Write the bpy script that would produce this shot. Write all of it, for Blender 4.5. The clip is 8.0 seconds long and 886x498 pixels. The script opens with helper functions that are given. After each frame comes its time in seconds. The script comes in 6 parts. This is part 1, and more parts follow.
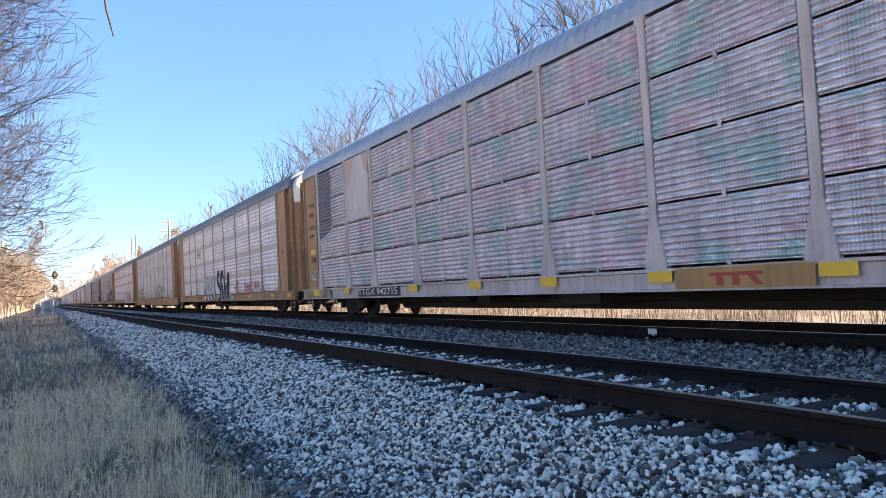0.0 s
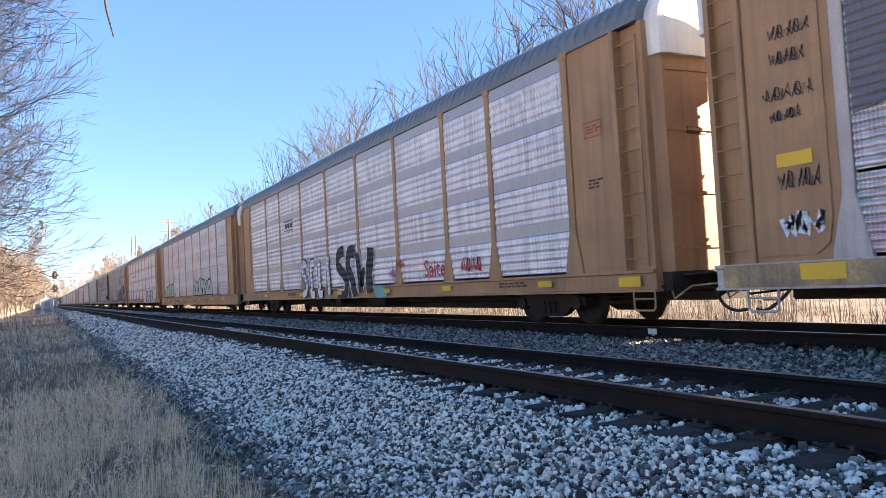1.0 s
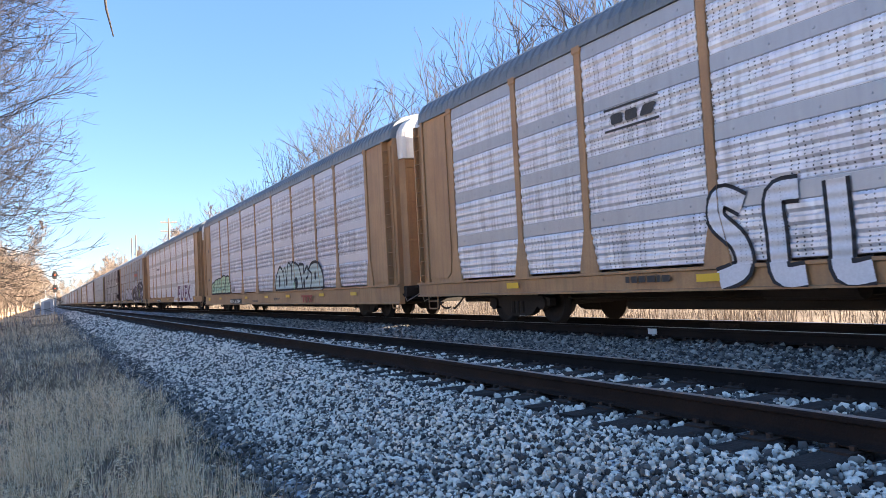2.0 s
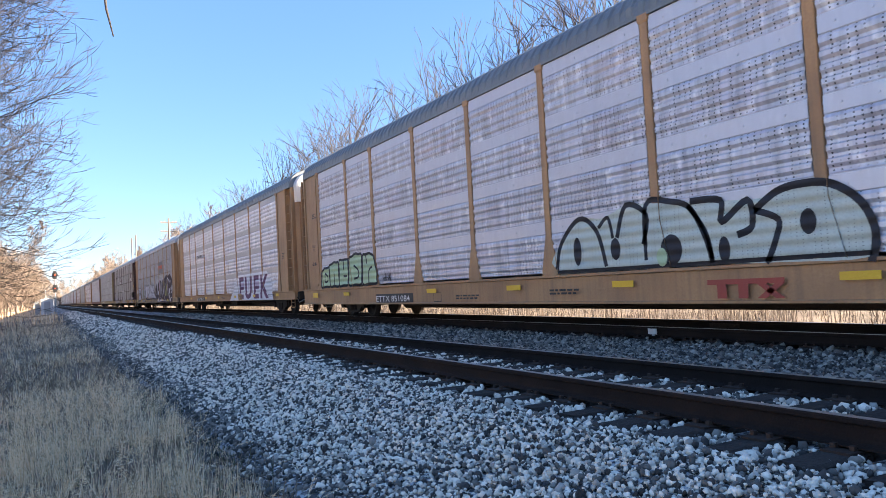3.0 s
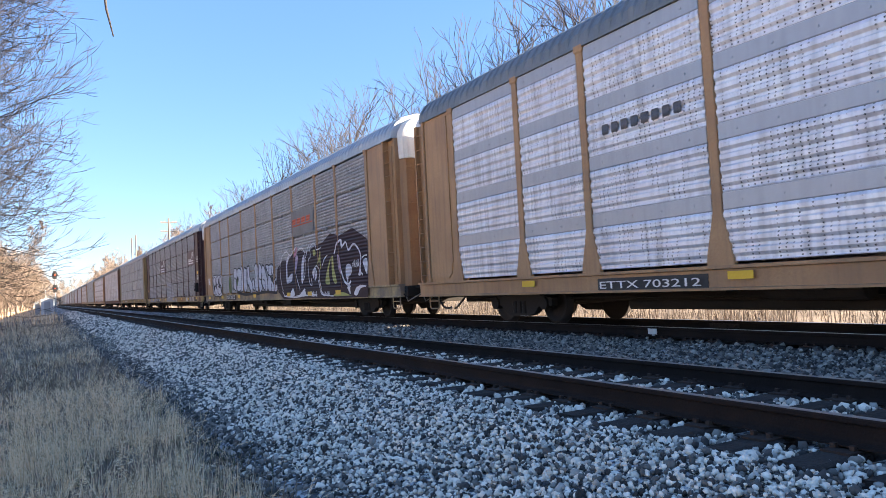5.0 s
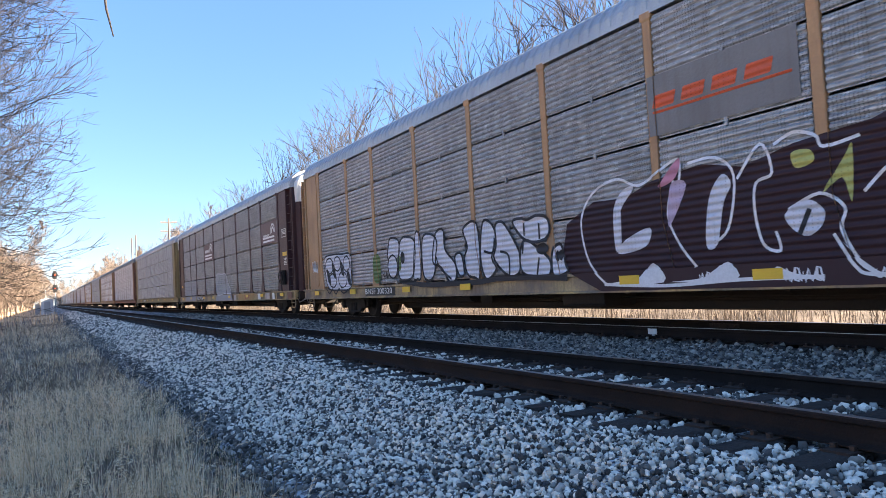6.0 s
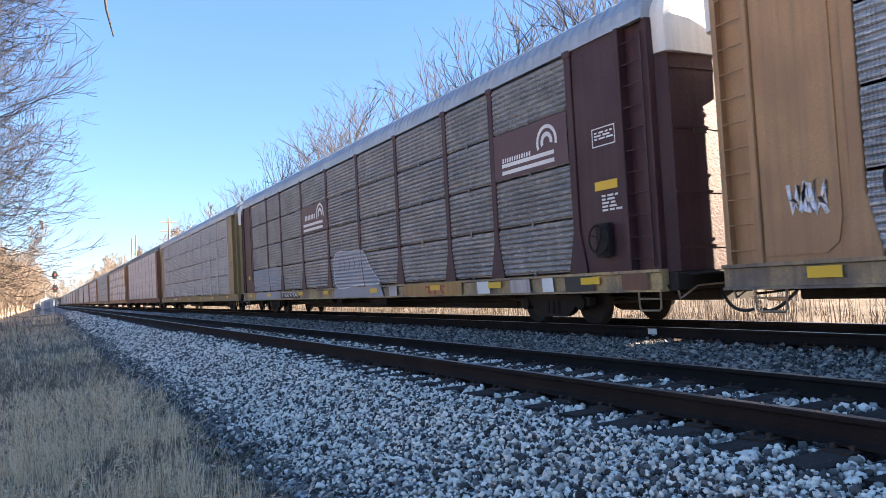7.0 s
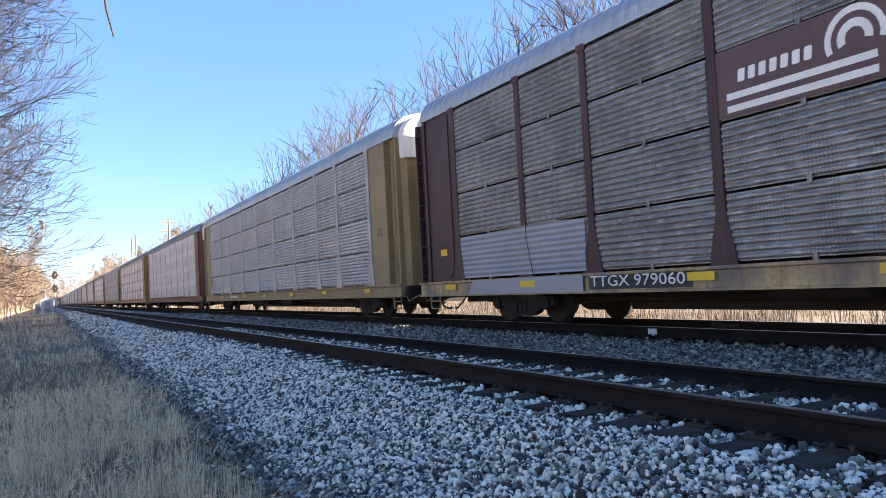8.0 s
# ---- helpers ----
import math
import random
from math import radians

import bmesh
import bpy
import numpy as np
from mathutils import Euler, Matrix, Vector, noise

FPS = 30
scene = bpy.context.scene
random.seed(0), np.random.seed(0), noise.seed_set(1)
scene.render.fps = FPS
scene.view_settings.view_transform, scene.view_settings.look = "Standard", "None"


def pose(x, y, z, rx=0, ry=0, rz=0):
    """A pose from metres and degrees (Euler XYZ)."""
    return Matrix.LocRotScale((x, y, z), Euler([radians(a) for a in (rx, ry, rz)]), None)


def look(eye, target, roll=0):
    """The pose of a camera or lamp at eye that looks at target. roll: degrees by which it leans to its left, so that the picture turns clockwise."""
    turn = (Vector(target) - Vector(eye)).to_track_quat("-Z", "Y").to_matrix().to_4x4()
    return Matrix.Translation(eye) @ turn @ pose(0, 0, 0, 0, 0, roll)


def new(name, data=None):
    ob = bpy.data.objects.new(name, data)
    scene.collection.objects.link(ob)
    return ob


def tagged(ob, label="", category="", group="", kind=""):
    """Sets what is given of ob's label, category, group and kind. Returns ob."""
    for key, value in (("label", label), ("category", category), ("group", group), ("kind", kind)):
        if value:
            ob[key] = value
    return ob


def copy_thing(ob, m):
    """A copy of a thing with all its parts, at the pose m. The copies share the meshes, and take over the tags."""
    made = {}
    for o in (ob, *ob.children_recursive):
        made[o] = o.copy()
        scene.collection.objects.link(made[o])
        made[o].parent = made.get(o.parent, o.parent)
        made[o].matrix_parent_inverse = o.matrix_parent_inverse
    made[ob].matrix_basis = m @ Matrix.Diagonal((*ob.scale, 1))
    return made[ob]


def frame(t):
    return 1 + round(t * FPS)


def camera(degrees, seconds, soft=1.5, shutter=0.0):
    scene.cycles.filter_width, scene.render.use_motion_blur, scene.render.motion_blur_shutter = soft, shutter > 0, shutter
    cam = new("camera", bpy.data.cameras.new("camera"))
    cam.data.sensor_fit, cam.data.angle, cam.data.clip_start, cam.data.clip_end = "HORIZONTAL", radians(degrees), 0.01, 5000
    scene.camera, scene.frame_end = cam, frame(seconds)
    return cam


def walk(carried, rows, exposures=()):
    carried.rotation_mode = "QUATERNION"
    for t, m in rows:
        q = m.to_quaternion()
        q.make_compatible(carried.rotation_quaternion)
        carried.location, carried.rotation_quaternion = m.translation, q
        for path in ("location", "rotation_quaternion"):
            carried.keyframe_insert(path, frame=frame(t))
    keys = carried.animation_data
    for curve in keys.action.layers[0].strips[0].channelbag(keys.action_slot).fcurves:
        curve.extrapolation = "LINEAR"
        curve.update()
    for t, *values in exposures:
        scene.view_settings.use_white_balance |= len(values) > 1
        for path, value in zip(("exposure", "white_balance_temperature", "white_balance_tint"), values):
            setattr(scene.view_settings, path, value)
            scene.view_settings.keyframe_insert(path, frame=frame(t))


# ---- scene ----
HALF_L, PITCH, SPEED = 13.38, 28.47, 19.0      # car body half length, coupled length, metres a second
TRACK_A, TRACK_B = 4.887, 9.748                # centre lines of the two tracks
EYE = Vector((0.0, 0.0, 0.908))
cam = camera(61.04, 8.0, soft=0.5, shutter=0.03)
th, pi_ = radians(27.967), radians(2.636)
AIM = EYE + Vector((math.sin(th) * math.cos(pi_), math.cos(th) * math.cos(pi_), math.sin(pi_)))
VIEW = look(EYE, AIM, -3.067)
walk(cam, [(0.0, VIEW), (8.0, VIEW)])

# ---- light ----
SUN_EL, SUN_DIR = radians(21.3), Vector((1.0, -0.50, 0)).normalized()
world = bpy.data.worlds.new("sky")
scene.world = world
world.use_nodes = True
wn = world.node_tree.nodes
sky = wn.new("ShaderNodeTexSky")
sky.sky_type, sky.sun_disc = "NISHITA", False
sky.sun_elevation, sky.sun_rotation = SUN_EL, math.atan2(SUN_DIR.x, SUN_DIR.y)
sky.air_density, sky.dust_density, sky.ozone_density = 0.92, 0.08, 2.6
wn["Background"].inputs["Strength"].default_value = 0.062
haze = wn.new("ShaderNodeMix")                 # the clear-air sky, evened out by thin high haze
haze.data_type, haze.inputs[0].default_value = "RGBA", 0.62
haze.inputs[7].default_value = (0.32, 0.80, 2.02, 1)
world.node_tree.links.new(sky.outputs[0], haze.inputs[6])
world.node_tree.links.new(haze.outputs[2], wn["Background"].inputs[0])
sun = new("sun", bpy.data.lights.new("sun", "SUN"))
sun.data.energy, sun.data.angle, sun.data.color = 5.0, radians(0.55), (1.0, 0.83, 0.63)
to_sun = Vector((SUN_DIR.x * math.cos(SUN_EL), SUN_DIR.y * math.cos(SUN_EL), math.sin(SUN_EL)))
sun.matrix_basis = look((30, -30, 40), Vector((30, -30, 40)) - to_sun)
scene.view_settings.exposure = 2.98


# ---- materials ----
def node_mat(name):
    m = bpy.data.materials.new(name)
    m.use_nodes = True
    return m, m.node_tree.nodes, m.node_tree.links, m.node_tree.nodes["Principled BSDF"]


def mix_rgb(n, l, fac, a, b, mode="MIX"):
    x = n.new("ShaderNodeMix")
    x.data_type, x.blend_type = "RGBA", mode
    for sock, val in ((0, fac), (6, a), (7, b)):
        if isinstance(val, (int, float)):
            x.inputs[sock].default_value = val
        elif isinstance(val, tuple):
            x.inputs[sock].default_value = (*val[:3], 1)
        else:
            l.new(val, x.inputs[sock])
    return x.outputs[2]


def calc(n, l, op, a, b=None):
    x = n.new("ShaderNodeMath")
    x.operation = op
    for i, val in enumerate((a, b)):
        if val is None:
            continue
        if isinstance(val, (int, float)):
            x.inputs[i].default_value = val
        else:
            l.new(val, x.inputs[i])
    return x.outputs[0]


def place(n, l, scale=(1, 1, 1), vary=True):
    """Object-space coordinates, shifted for each object."""
    tc, mp = n.new("ShaderNodeTexCoord"), n.new("ShaderNodeMapping")
    mp.inputs["Scale"].default_value = scale
    l.new(tc.outputs["Object"], mp.inputs[0])
    if vary:
        info, add = n.new("ShaderNodeObjectInfo"), n.new("ShaderNodeVectorMath")
        mul = calc(n, l, "MULTIPLY", info.outputs["Random"], 37.0)
        l.new(mul, add.inputs[1])
        l.new(mp.outputs[0], add.inputs[0])
        return add.outputs[0]
    return mp.outputs[0]


def noise_of(n, l, vec, scale, detail=4, lo=0.35, hi=0.65):
    t, r = n.new("ShaderNodeTexNoise"), n.new("ShaderNodeMapRange")
    t.inputs["Scale"].default_value, t.inputs["Detail"].default_value = scale, detail
    l.new(vec, t.inputs["Vector"])
    r.inputs["From Min"].default_value, r.inputs["From Max"].default_value = lo, hi
    l.new(t.outputs["Fac"], r.inputs["Value"])
    return r.outputs[0]


def bump(n, l, b, height, strength=0.3, dist=0.01):
    x = n.new("ShaderNodeBump")
    x.inputs["Strength"].default_value, x.inputs["Distance"].default_value = strength, dist
    l.new(height, x.inputs["Height"])
    l.new(x.outputs[0], b.inputs["Normal"])


MATS = {}
SILL_B, DECK, EAVE, SIDE = 0.61, 0.955, 4.91, 1.48      # heights over the rail and half width of a car
ROWS = 4
ROW_H = (EAVE - 0.06 - DECK - 0.03) / ROWS
CORR = (ROW_H - 0.304) / 4                               # spacing of the deep corrugations


def surf(name, base, worn, rough=0.7, metal=0.0, big=1.2, small=25.0, streak=0.0, amount=0.6, relief=0.25, dirt=(0.09, 0.07, 0.055), spec=0.5):
    """A worn surface: two scales of change, runs of dirt downwards, fine relief."""
    if name in MATS:
        return MATS[name]
    m, n, l, b = node_mat(name)
    v = place(n, l)
    f1 = noise_of(n, l, v, big, 5)
    f2 = noise_of(n, l, v, small, 3)
    c = mix_rgb(n, l, calc(n, l, "MULTIPLY", f1, amount), base, worn)
    c = mix_rgb(n, l, calc(n, l, "MULTIPLY", f2, amount * 0.45), c, worn)
    if streak:
        vs = place(n, l, (9, 9, 0.45))
        c = mix_rgb(n, l, calc(n, l, "MULTIPLY", noise_of(n, l, vs, 1.0, 4, 0.45, 0.75), streak), c, dirt)
    l.new(c, b.inputs["Base Color"])
    b.inputs["Roughness"].default_value, b.inputs["Metallic"].default_value, b.inputs["Specular IOR Level"].default_value = rough, metal, spec
    bump(n, l, b, f2, relief)
    MATS[name] = m
    return m


def sheet(name, base, worn, tint, holes=0.5, metal=0.3, rough=0.4, row=0.032, tint_amount=0.5, belt=None, second=None):
    """Perforated side sheet: columns of punched holes, patches of old paint, runs of dirt."""
    if name in MATS:
        return MATS[name]
    m, n, l, b = node_mat(name)
    v = place(n, l)
    f1 = noise_of(n, l, v, 0.9, 5, 0.38, 0.62)
    f2 = noise_of(n, l, v, 14, 3)
    c = mix_rgb(n, l, calc(n, l, "MULTIPLY", f1, 0.7), base, worn)
    c = mix_rgb(n, l, calc(n, l, "MULTIPLY", f2, 0.3), c, worn)
    vt = place(n, l, (1, 1.0, 2.2))
    tf = noise_of(n, l, vt, 0.8, 6, 0.52, 0.66)
    c = mix_rgb(n, l, calc(n, l, "MULTIPLY", tf, tint_amount), c, tint)
    if second:
        v2 = place(n, l, (1.3, 1.3, 1.3))
        c = mix_rgb(n, l, calc(n, l, "MULTIPLY", noise_of(n, l, v2, 0.9, 7, 0.55, 0.62), 0.6), c, second)
    vs = place(n, l, (7, 7, 0.35))
    c = mix_rgb(n, l, calc(n, l, "MULTIPLY", noise_of(n, l, vs, 1.0, 4, 0.45, 0.8), 0.45), c, (0.13, 0.11, 0.10))
    # bright scuffs and dull blotches, drawn out along the ridges
    scuff = noise_of(n, l, place(n, l, (3, 5, 3) if belt else (3, 6, 26)), 1.0, 5, 0.56, 0.68)
    c = mix_rgb(n, l, calc(n, l, "MULTIPLY", scuff, 0.55), c, tuple(min(0.85, 1.9 * q) for q in base))
    dull = noise_of(n, l, place(n, l, (9, 9, 1.2) if belt else (4, 4, 30)), 1.0, 5, 0.5, 0.68)
    c = mix_rgb(n, l, calc(n, l, "MULTIPLY", dull, 0.4 if belt else 0.55), c, tuple(0.5 * q for q in worn))
    # punched holes
    raw = place(n, l, vary=False)
    sep = n.new("ShaderNodeSeparateXYZ")
    l.new(raw, sep.inputs[0])
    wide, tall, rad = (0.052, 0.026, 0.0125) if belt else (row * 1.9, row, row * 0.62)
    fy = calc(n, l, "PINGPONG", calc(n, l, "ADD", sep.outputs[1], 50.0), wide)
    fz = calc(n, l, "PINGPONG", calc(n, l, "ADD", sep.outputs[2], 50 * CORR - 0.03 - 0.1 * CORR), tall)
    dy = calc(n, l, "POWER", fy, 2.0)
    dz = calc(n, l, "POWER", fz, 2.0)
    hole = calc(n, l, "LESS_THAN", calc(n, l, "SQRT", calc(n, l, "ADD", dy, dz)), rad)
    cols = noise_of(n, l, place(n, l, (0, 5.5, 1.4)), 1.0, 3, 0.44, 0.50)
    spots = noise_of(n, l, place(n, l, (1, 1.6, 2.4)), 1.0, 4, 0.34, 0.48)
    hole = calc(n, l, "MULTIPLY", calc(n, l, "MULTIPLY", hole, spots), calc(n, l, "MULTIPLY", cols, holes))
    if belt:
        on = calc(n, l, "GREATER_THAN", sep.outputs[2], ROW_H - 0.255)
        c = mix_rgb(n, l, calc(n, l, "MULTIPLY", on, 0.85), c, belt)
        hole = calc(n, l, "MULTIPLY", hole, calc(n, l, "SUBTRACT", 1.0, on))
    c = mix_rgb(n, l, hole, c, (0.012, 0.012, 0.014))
    l.new(c, b.inputs["Base Color"])
    b.inputs["Roughness"].default_value, b.inputs["Metallic"].default_value = rough, metal
    bump(n, l, b, calc(n, l, "SUBTRACT", f2, hole), 0.25, 0.006)
    MATS[name] = m
    return m


def island_mat(name, colours, rough=0.85, grain=30.0, relief=0.5, thin=0.0, mottle=0.45):
    """Loose pieces in one mesh, each with a shade of its own."""
    m, n, l, b = node_mat(name)
    g, ramp = n.new("ShaderNodeNewGeometry"), n.new("ShaderNodeValToRGB")
    l.new(g.outputs["Random Per Island"], ramp.inputs[0])
    el = ramp.color_ramp.elements
    while len(el) < len(colours):
        el.new(0.5)
    for i, c in enumerate(colours):
        el[i].position, el[i].color = i / (len(colours) - 1), (*c, 1)
    v = place(n, l, vary=False)
    f = noise_of(n, l, v, grain, 4)
    c = mix_rgb(n, l, calc(n, l, "MULTIPLY", f, mottle), ramp.outputs[0], tuple(0.45 * x for x in colours[0]))
    l.new(c, b.inputs["Base Color"])
    b.inputs["Roughness"].default_value = rough
    bump(n, l, b, f, relief, 0.006)
    if thin:
        # dry blades let light through
        tr, mx = n.new("ShaderNodeBsdfTranslucent"), n.new("ShaderNodeMixShader")
        l.new(c, tr.inputs["Color"])
        mx.inputs[0].default_value = thin
        l.new(b.outputs[0], mx.inputs[1])
        l.new(tr.outputs[0], mx.inputs[2])
        l.new(mx.outputs[0], n["Material Output"].inputs["Surface"])
    return m


def piece_mat(name, colours, rough=0.85, grain=30.0):
    """Pieces that are objects of their own, each with a shade of its own."""
    m, n, l, b = node_mat(name)
    g, ramp = n.new("ShaderNodeObjectInfo"), n.new("ShaderNodeValToRGB")
    l.new(g.outputs["Random"], ramp.inputs[0])
    el = ramp.color_ramp.elements
    while len(el) < len(colours):
        el.new(0.5)
    for i, c in enumerate(colours):
        el[i].position, el[i].color = i / (len(colours) - 1), (*c, 1)
    f = noise_of(n, l, place(n, l), grain, 4)
    c = mix_rgb(n, l, calc(n, l, "MULTIPLY", f, 0.15), ramp.outputs[0], tuple(0.45 * x for x in colours[0]))
    l.new(c, b.inputs["Base Color"])
    b.inputs["Roughness"].default_value = rough
    bump(n, l, b, f, 0.5, 0.006)
    return m


# ---- mesh helpers ----
class Shape:
    """Gathers boxes, swept profiles and tubes into one mesh."""

    def __init__(self):
        self.v, self.f = [], []

    def add(self, verts, faces):
        k = len(self.v)
        self.v += [tuple(p) for p in verts]
        self.f += [tuple(i + k for i in q) for q in faces]
        return self

    def box(self, x0, y0, z0, x1, y1, z1, c=0.0):
        """A box, its four long edges (along its longest side) chamfered by c."""
        if c <= 0:
            vs = [(x, y, z) for x in (x0, x1) for y in (y0, y1) for z in (z0, z1)]
            return self.add(vs, [(0, 1, 3, 2), (4, 6, 7, 5), (0, 4, 5, 1), (2, 3, 7, 6), (0, 2, 6, 4), (1, 5, 7, 3)])
        d = [x1 - x0, y1 - y0, z1 - z0]
        ax = d.index(max(d))
        lo, hi = [x0, y0, z0], [x1, y1, z1]
        a, bb = [i for i in range(3) if i != ax]
        c = min(c, 0.45 * min(d[a], d[bb]))
        ring = [(lo[a] + c, lo[bb]), (hi[a] - c, lo[bb]), (hi[a], lo[bb] + c), (hi[a], hi[bb] - c), (hi[a] - c, hi[bb]), (lo[a] + c, hi[bb]), (lo[a], hi[bb] - c), (lo[a], lo[bb] + c)]
        return self.sweep(ring, ax, lo[ax], hi[ax], True)

    def sweep(self, ring, ax, start, end, closed=True, cap=True):
        """A profile (in the two other axes, in order) swept along an axis."""
        a, bb = [i for i in range(3) if i != ax]
        vs = []
        for e in (start, end):
            for p in ring:
                q = [0, 0, 0]
                q[ax], q[a], q[bb] = e, p[0], p[1]
                vs.append(q)
        k = len(ring)
        fs = [(i, (i + 1) % k, k + (i + 1) % k, k + i) for i in range(k if closed else k - 1)]
        if closed and cap:
            fs += [tuple(range(k - 1, -1, -1)), tuple(range(k, 2 * k))]
        return self.add(vs, fs)

    def tube(self, path, radii, sides=6, cap=True):
        vs, fs = [], []
        pts = [Vector(p) for p in path]
        if isinstance(radii, (int, float)):
            radii = [radii] * len(pts)
        for i, p in enumerate(pts):
            d = (pts[min(i + 1, len(pts) - 1)] - pts[max(i - 1, 0)]).normalized()
            u = d.orthogonal().normalized() if i == 0 else (u - d * u.dot(d)).normalized()
            w = d.cross(u)
            for j in range(sides):
                t = 2 * math.pi * j / sides
                vs.append(p + (u * math.cos(t) + w * math.sin(t)) * radii[i])
        for i in range(len(pts) - 1):
            for j in range(sides):
                k = (j + 1) % sides
                fs.append((i * sides + j, i * sides + k, (i + 1) * sides + k, (i + 1) * sides + j))
        if cap:
            fs += [tuple(range(sides - 1, -1, -1)), tuple(range((len(pts) - 1) * sides, len(pts) * sides))]
        return self.add(vs, fs)

    def lathe(self, ax, centre, prof, sides=20):
        """prof: rows of (place along the axis, radius)."""
        a, bb = [i for i in range(3) if i != ax]
        vs, fs = [], []
        for e, r in prof:
            for j in range(sides):
                t = 2 * math.pi * j / sides
                q = list(centre)
                q[ax] += e
                q[a] += r * math.cos(t)
                q[bb] += r * math.sin(t)
                vs.append(q)
        k = len(prof)
        for i in range(k - 1):
            for j in range(sides):
                w = (j + 1) % sides
                fs.append((i * sides + j, i * sides + w, (i + 1) * sides + w, (i + 1) * sides + j))
        fs += [tuple(range(sides - 1, -1, -1)), tuple(range((k - 1) * sides, k * sides))]
        return self.add(vs, fs)

    def mesh(self, name, smooth=False):
        me = bpy.data.meshes.new(name)
        me.from_pydata(self.v, [], self.f)
        bm = bmesh.new()
        bm.from_mesh(me)
        bmesh.ops.recalc_face_normals(bm, faces=bm.faces[:])
        bm.to_mesh(me)
        bm.free()
        if smooth:
            me.shade_smooth()
        return me


def part(name, shape, material, parent, label="", at=None, smooth=False, kind=""):
    """One mesh object under a thing or a part; shape: a Shape, or mesh data to share."""
    me = shape.mesh(name, smooth) if isinstance(shape, Shape) else shape
    if not me.materials:
        me.materials.append(material)
    ob = new(name, me)
    ob.parent = parent
    if ob.material_slots[0].material != material:
        ob.material_slots[0].link = "OBJECT"
        ob.material_slots[0].material = material
    if at is not None:
        ob.matrix_basis = at
    return tagged(ob, label=label, kind=kind)


def thing(name, label, category, group="", kind="", at=None):
    ob = tagged(new(name), label, category, group, kind)
    if at is not None:
        ob.matrix_basis = at
    return ob


def solid(name, shape, material, label, category="", group="", kind="", at=None, smooth=False):
    """A thing that is one mesh."""
    me = shape.mesh(name, smooth) if isinstance(shape, Shape) else shape
    me.materials.append(material)
    ob = tagged(new(name, me), label, category, group, kind)
    if at is not None:
        ob.matrix_basis = at
    return ob


# ---- ground ----
def bed(x):
    """Height of the ground across the line, without its unevenness."""
    pts = [(-400, 9), (-60, 5.0), (-30, 1.8), (-14, 0.1), (-8, -0.62), (-3, -0.80), (0.4, -0.74), (1.3, -0.66), (3.1, -0.235), (3.6, -0.2), (6.3, -0.2), (7.35, -0.27), (8.4, -0.2), (11.1, -0.2),
           (11.7, -0.25), (13.3, -0.75), (15, -0.8), (22, -0.5), (40, 0.4), (400, 6)]
    for (a, za), (b, zb) in zip(pts, pts[1:]):
        if x <= b:
            return za + (zb - za) * max(0.0, (x - a) / (b - a))
    return pts[-1][1]


def ground_z(x, y):
    z = bed(x) - (0.09 if 1.5 < x < 12.2 else 0.0)
    rough = 0.0 if 3.2 < x < 11.6 else (0.05 if -8 < x < 14 else 0.25)
    return z + rough * noise.noise((x * 0.5, y * 0.35, 0)) + 0.4 * rough * noise.noise((x * 1.9, y * 1.7, 4))


field, n, l, b = node_mat("earth_and_straw_field")
v = place(n, l, vary=False)
sep = n.new("ShaderNodeSeparateXYZ")
l.new(v, sep.inputs[0])
far_out = n.new("ShaderNodeMapRange")
far_out.inputs["From Min"].default_value, far_out.inputs["From Max"].default_value = -3.0, -5.5
l.new(calc(n, l, "ADD", sep.outputs[0], calc(n, l, "MULTIPLY", noise_of(n, l, v, 0.5, 4, 0.0, 1.0), 2.0)), far_out.inputs["Value"])
earth = mix_rgb(n, l, noise_of(n, l, v, 0.9, 5), (0.25, 0.19, 0.135), (0.10, 0.075, 0.053))
straw = mix_rgb(n, l, noise_of(n, l, v, 0.6, 5), (0.68, 0.54, 0.38), (0.50, 0.38, 0.26))
c = mix_rgb(n, l, far_out.outputs[0], earth, straw)
c = mix_rgb(n, l, calc(n, l, "MULTIPLY", noise_of(n, l, v, 14, 3), 0.4), c, (0.10, 0.075, 0.055))
l.new(c, b.inputs["Base Color"])
b.inputs["Roughness"].default_value = 0.95
bump(n, l, b, noise_of(n, l, v, 14, 3), 0.9)
xs = sorted(set([-400, -200, -110, -60, -40, -30, -22, -17, -14, -11, -9, -7, -5.5] + [round(-4.6 + 0.35 * i, 3) for i in range(54)] + [14.6, 15.5, 17, 19, 22, 27, 34, 40, 60, 110, 200, 400]))
ys = [-120, -60, -30, -15, -8] + [round(-4 + 0.6 * i, 3) for i in range(60)] + [34 + 2.5 * i for i in range(40)] + [140 + 12 * i for i in range(30)] + [520, 700, 1000, 1600, 2600]
g = Shape()
g.add([(x, y, ground_z(x, y)) for y in ys for x in xs],
      [(j * len(xs) + i, j * len(xs) + i + 1, (j + 1) * len(xs) + i + 1, (j + 1) * len(xs) + i) for j in range(len(ys) - 1) for i in range(len(xs) - 1)])
ground = solid("ground", g, field, "brown earth and dead grass sloping up to the tracks", kind="structure", smooth=True)

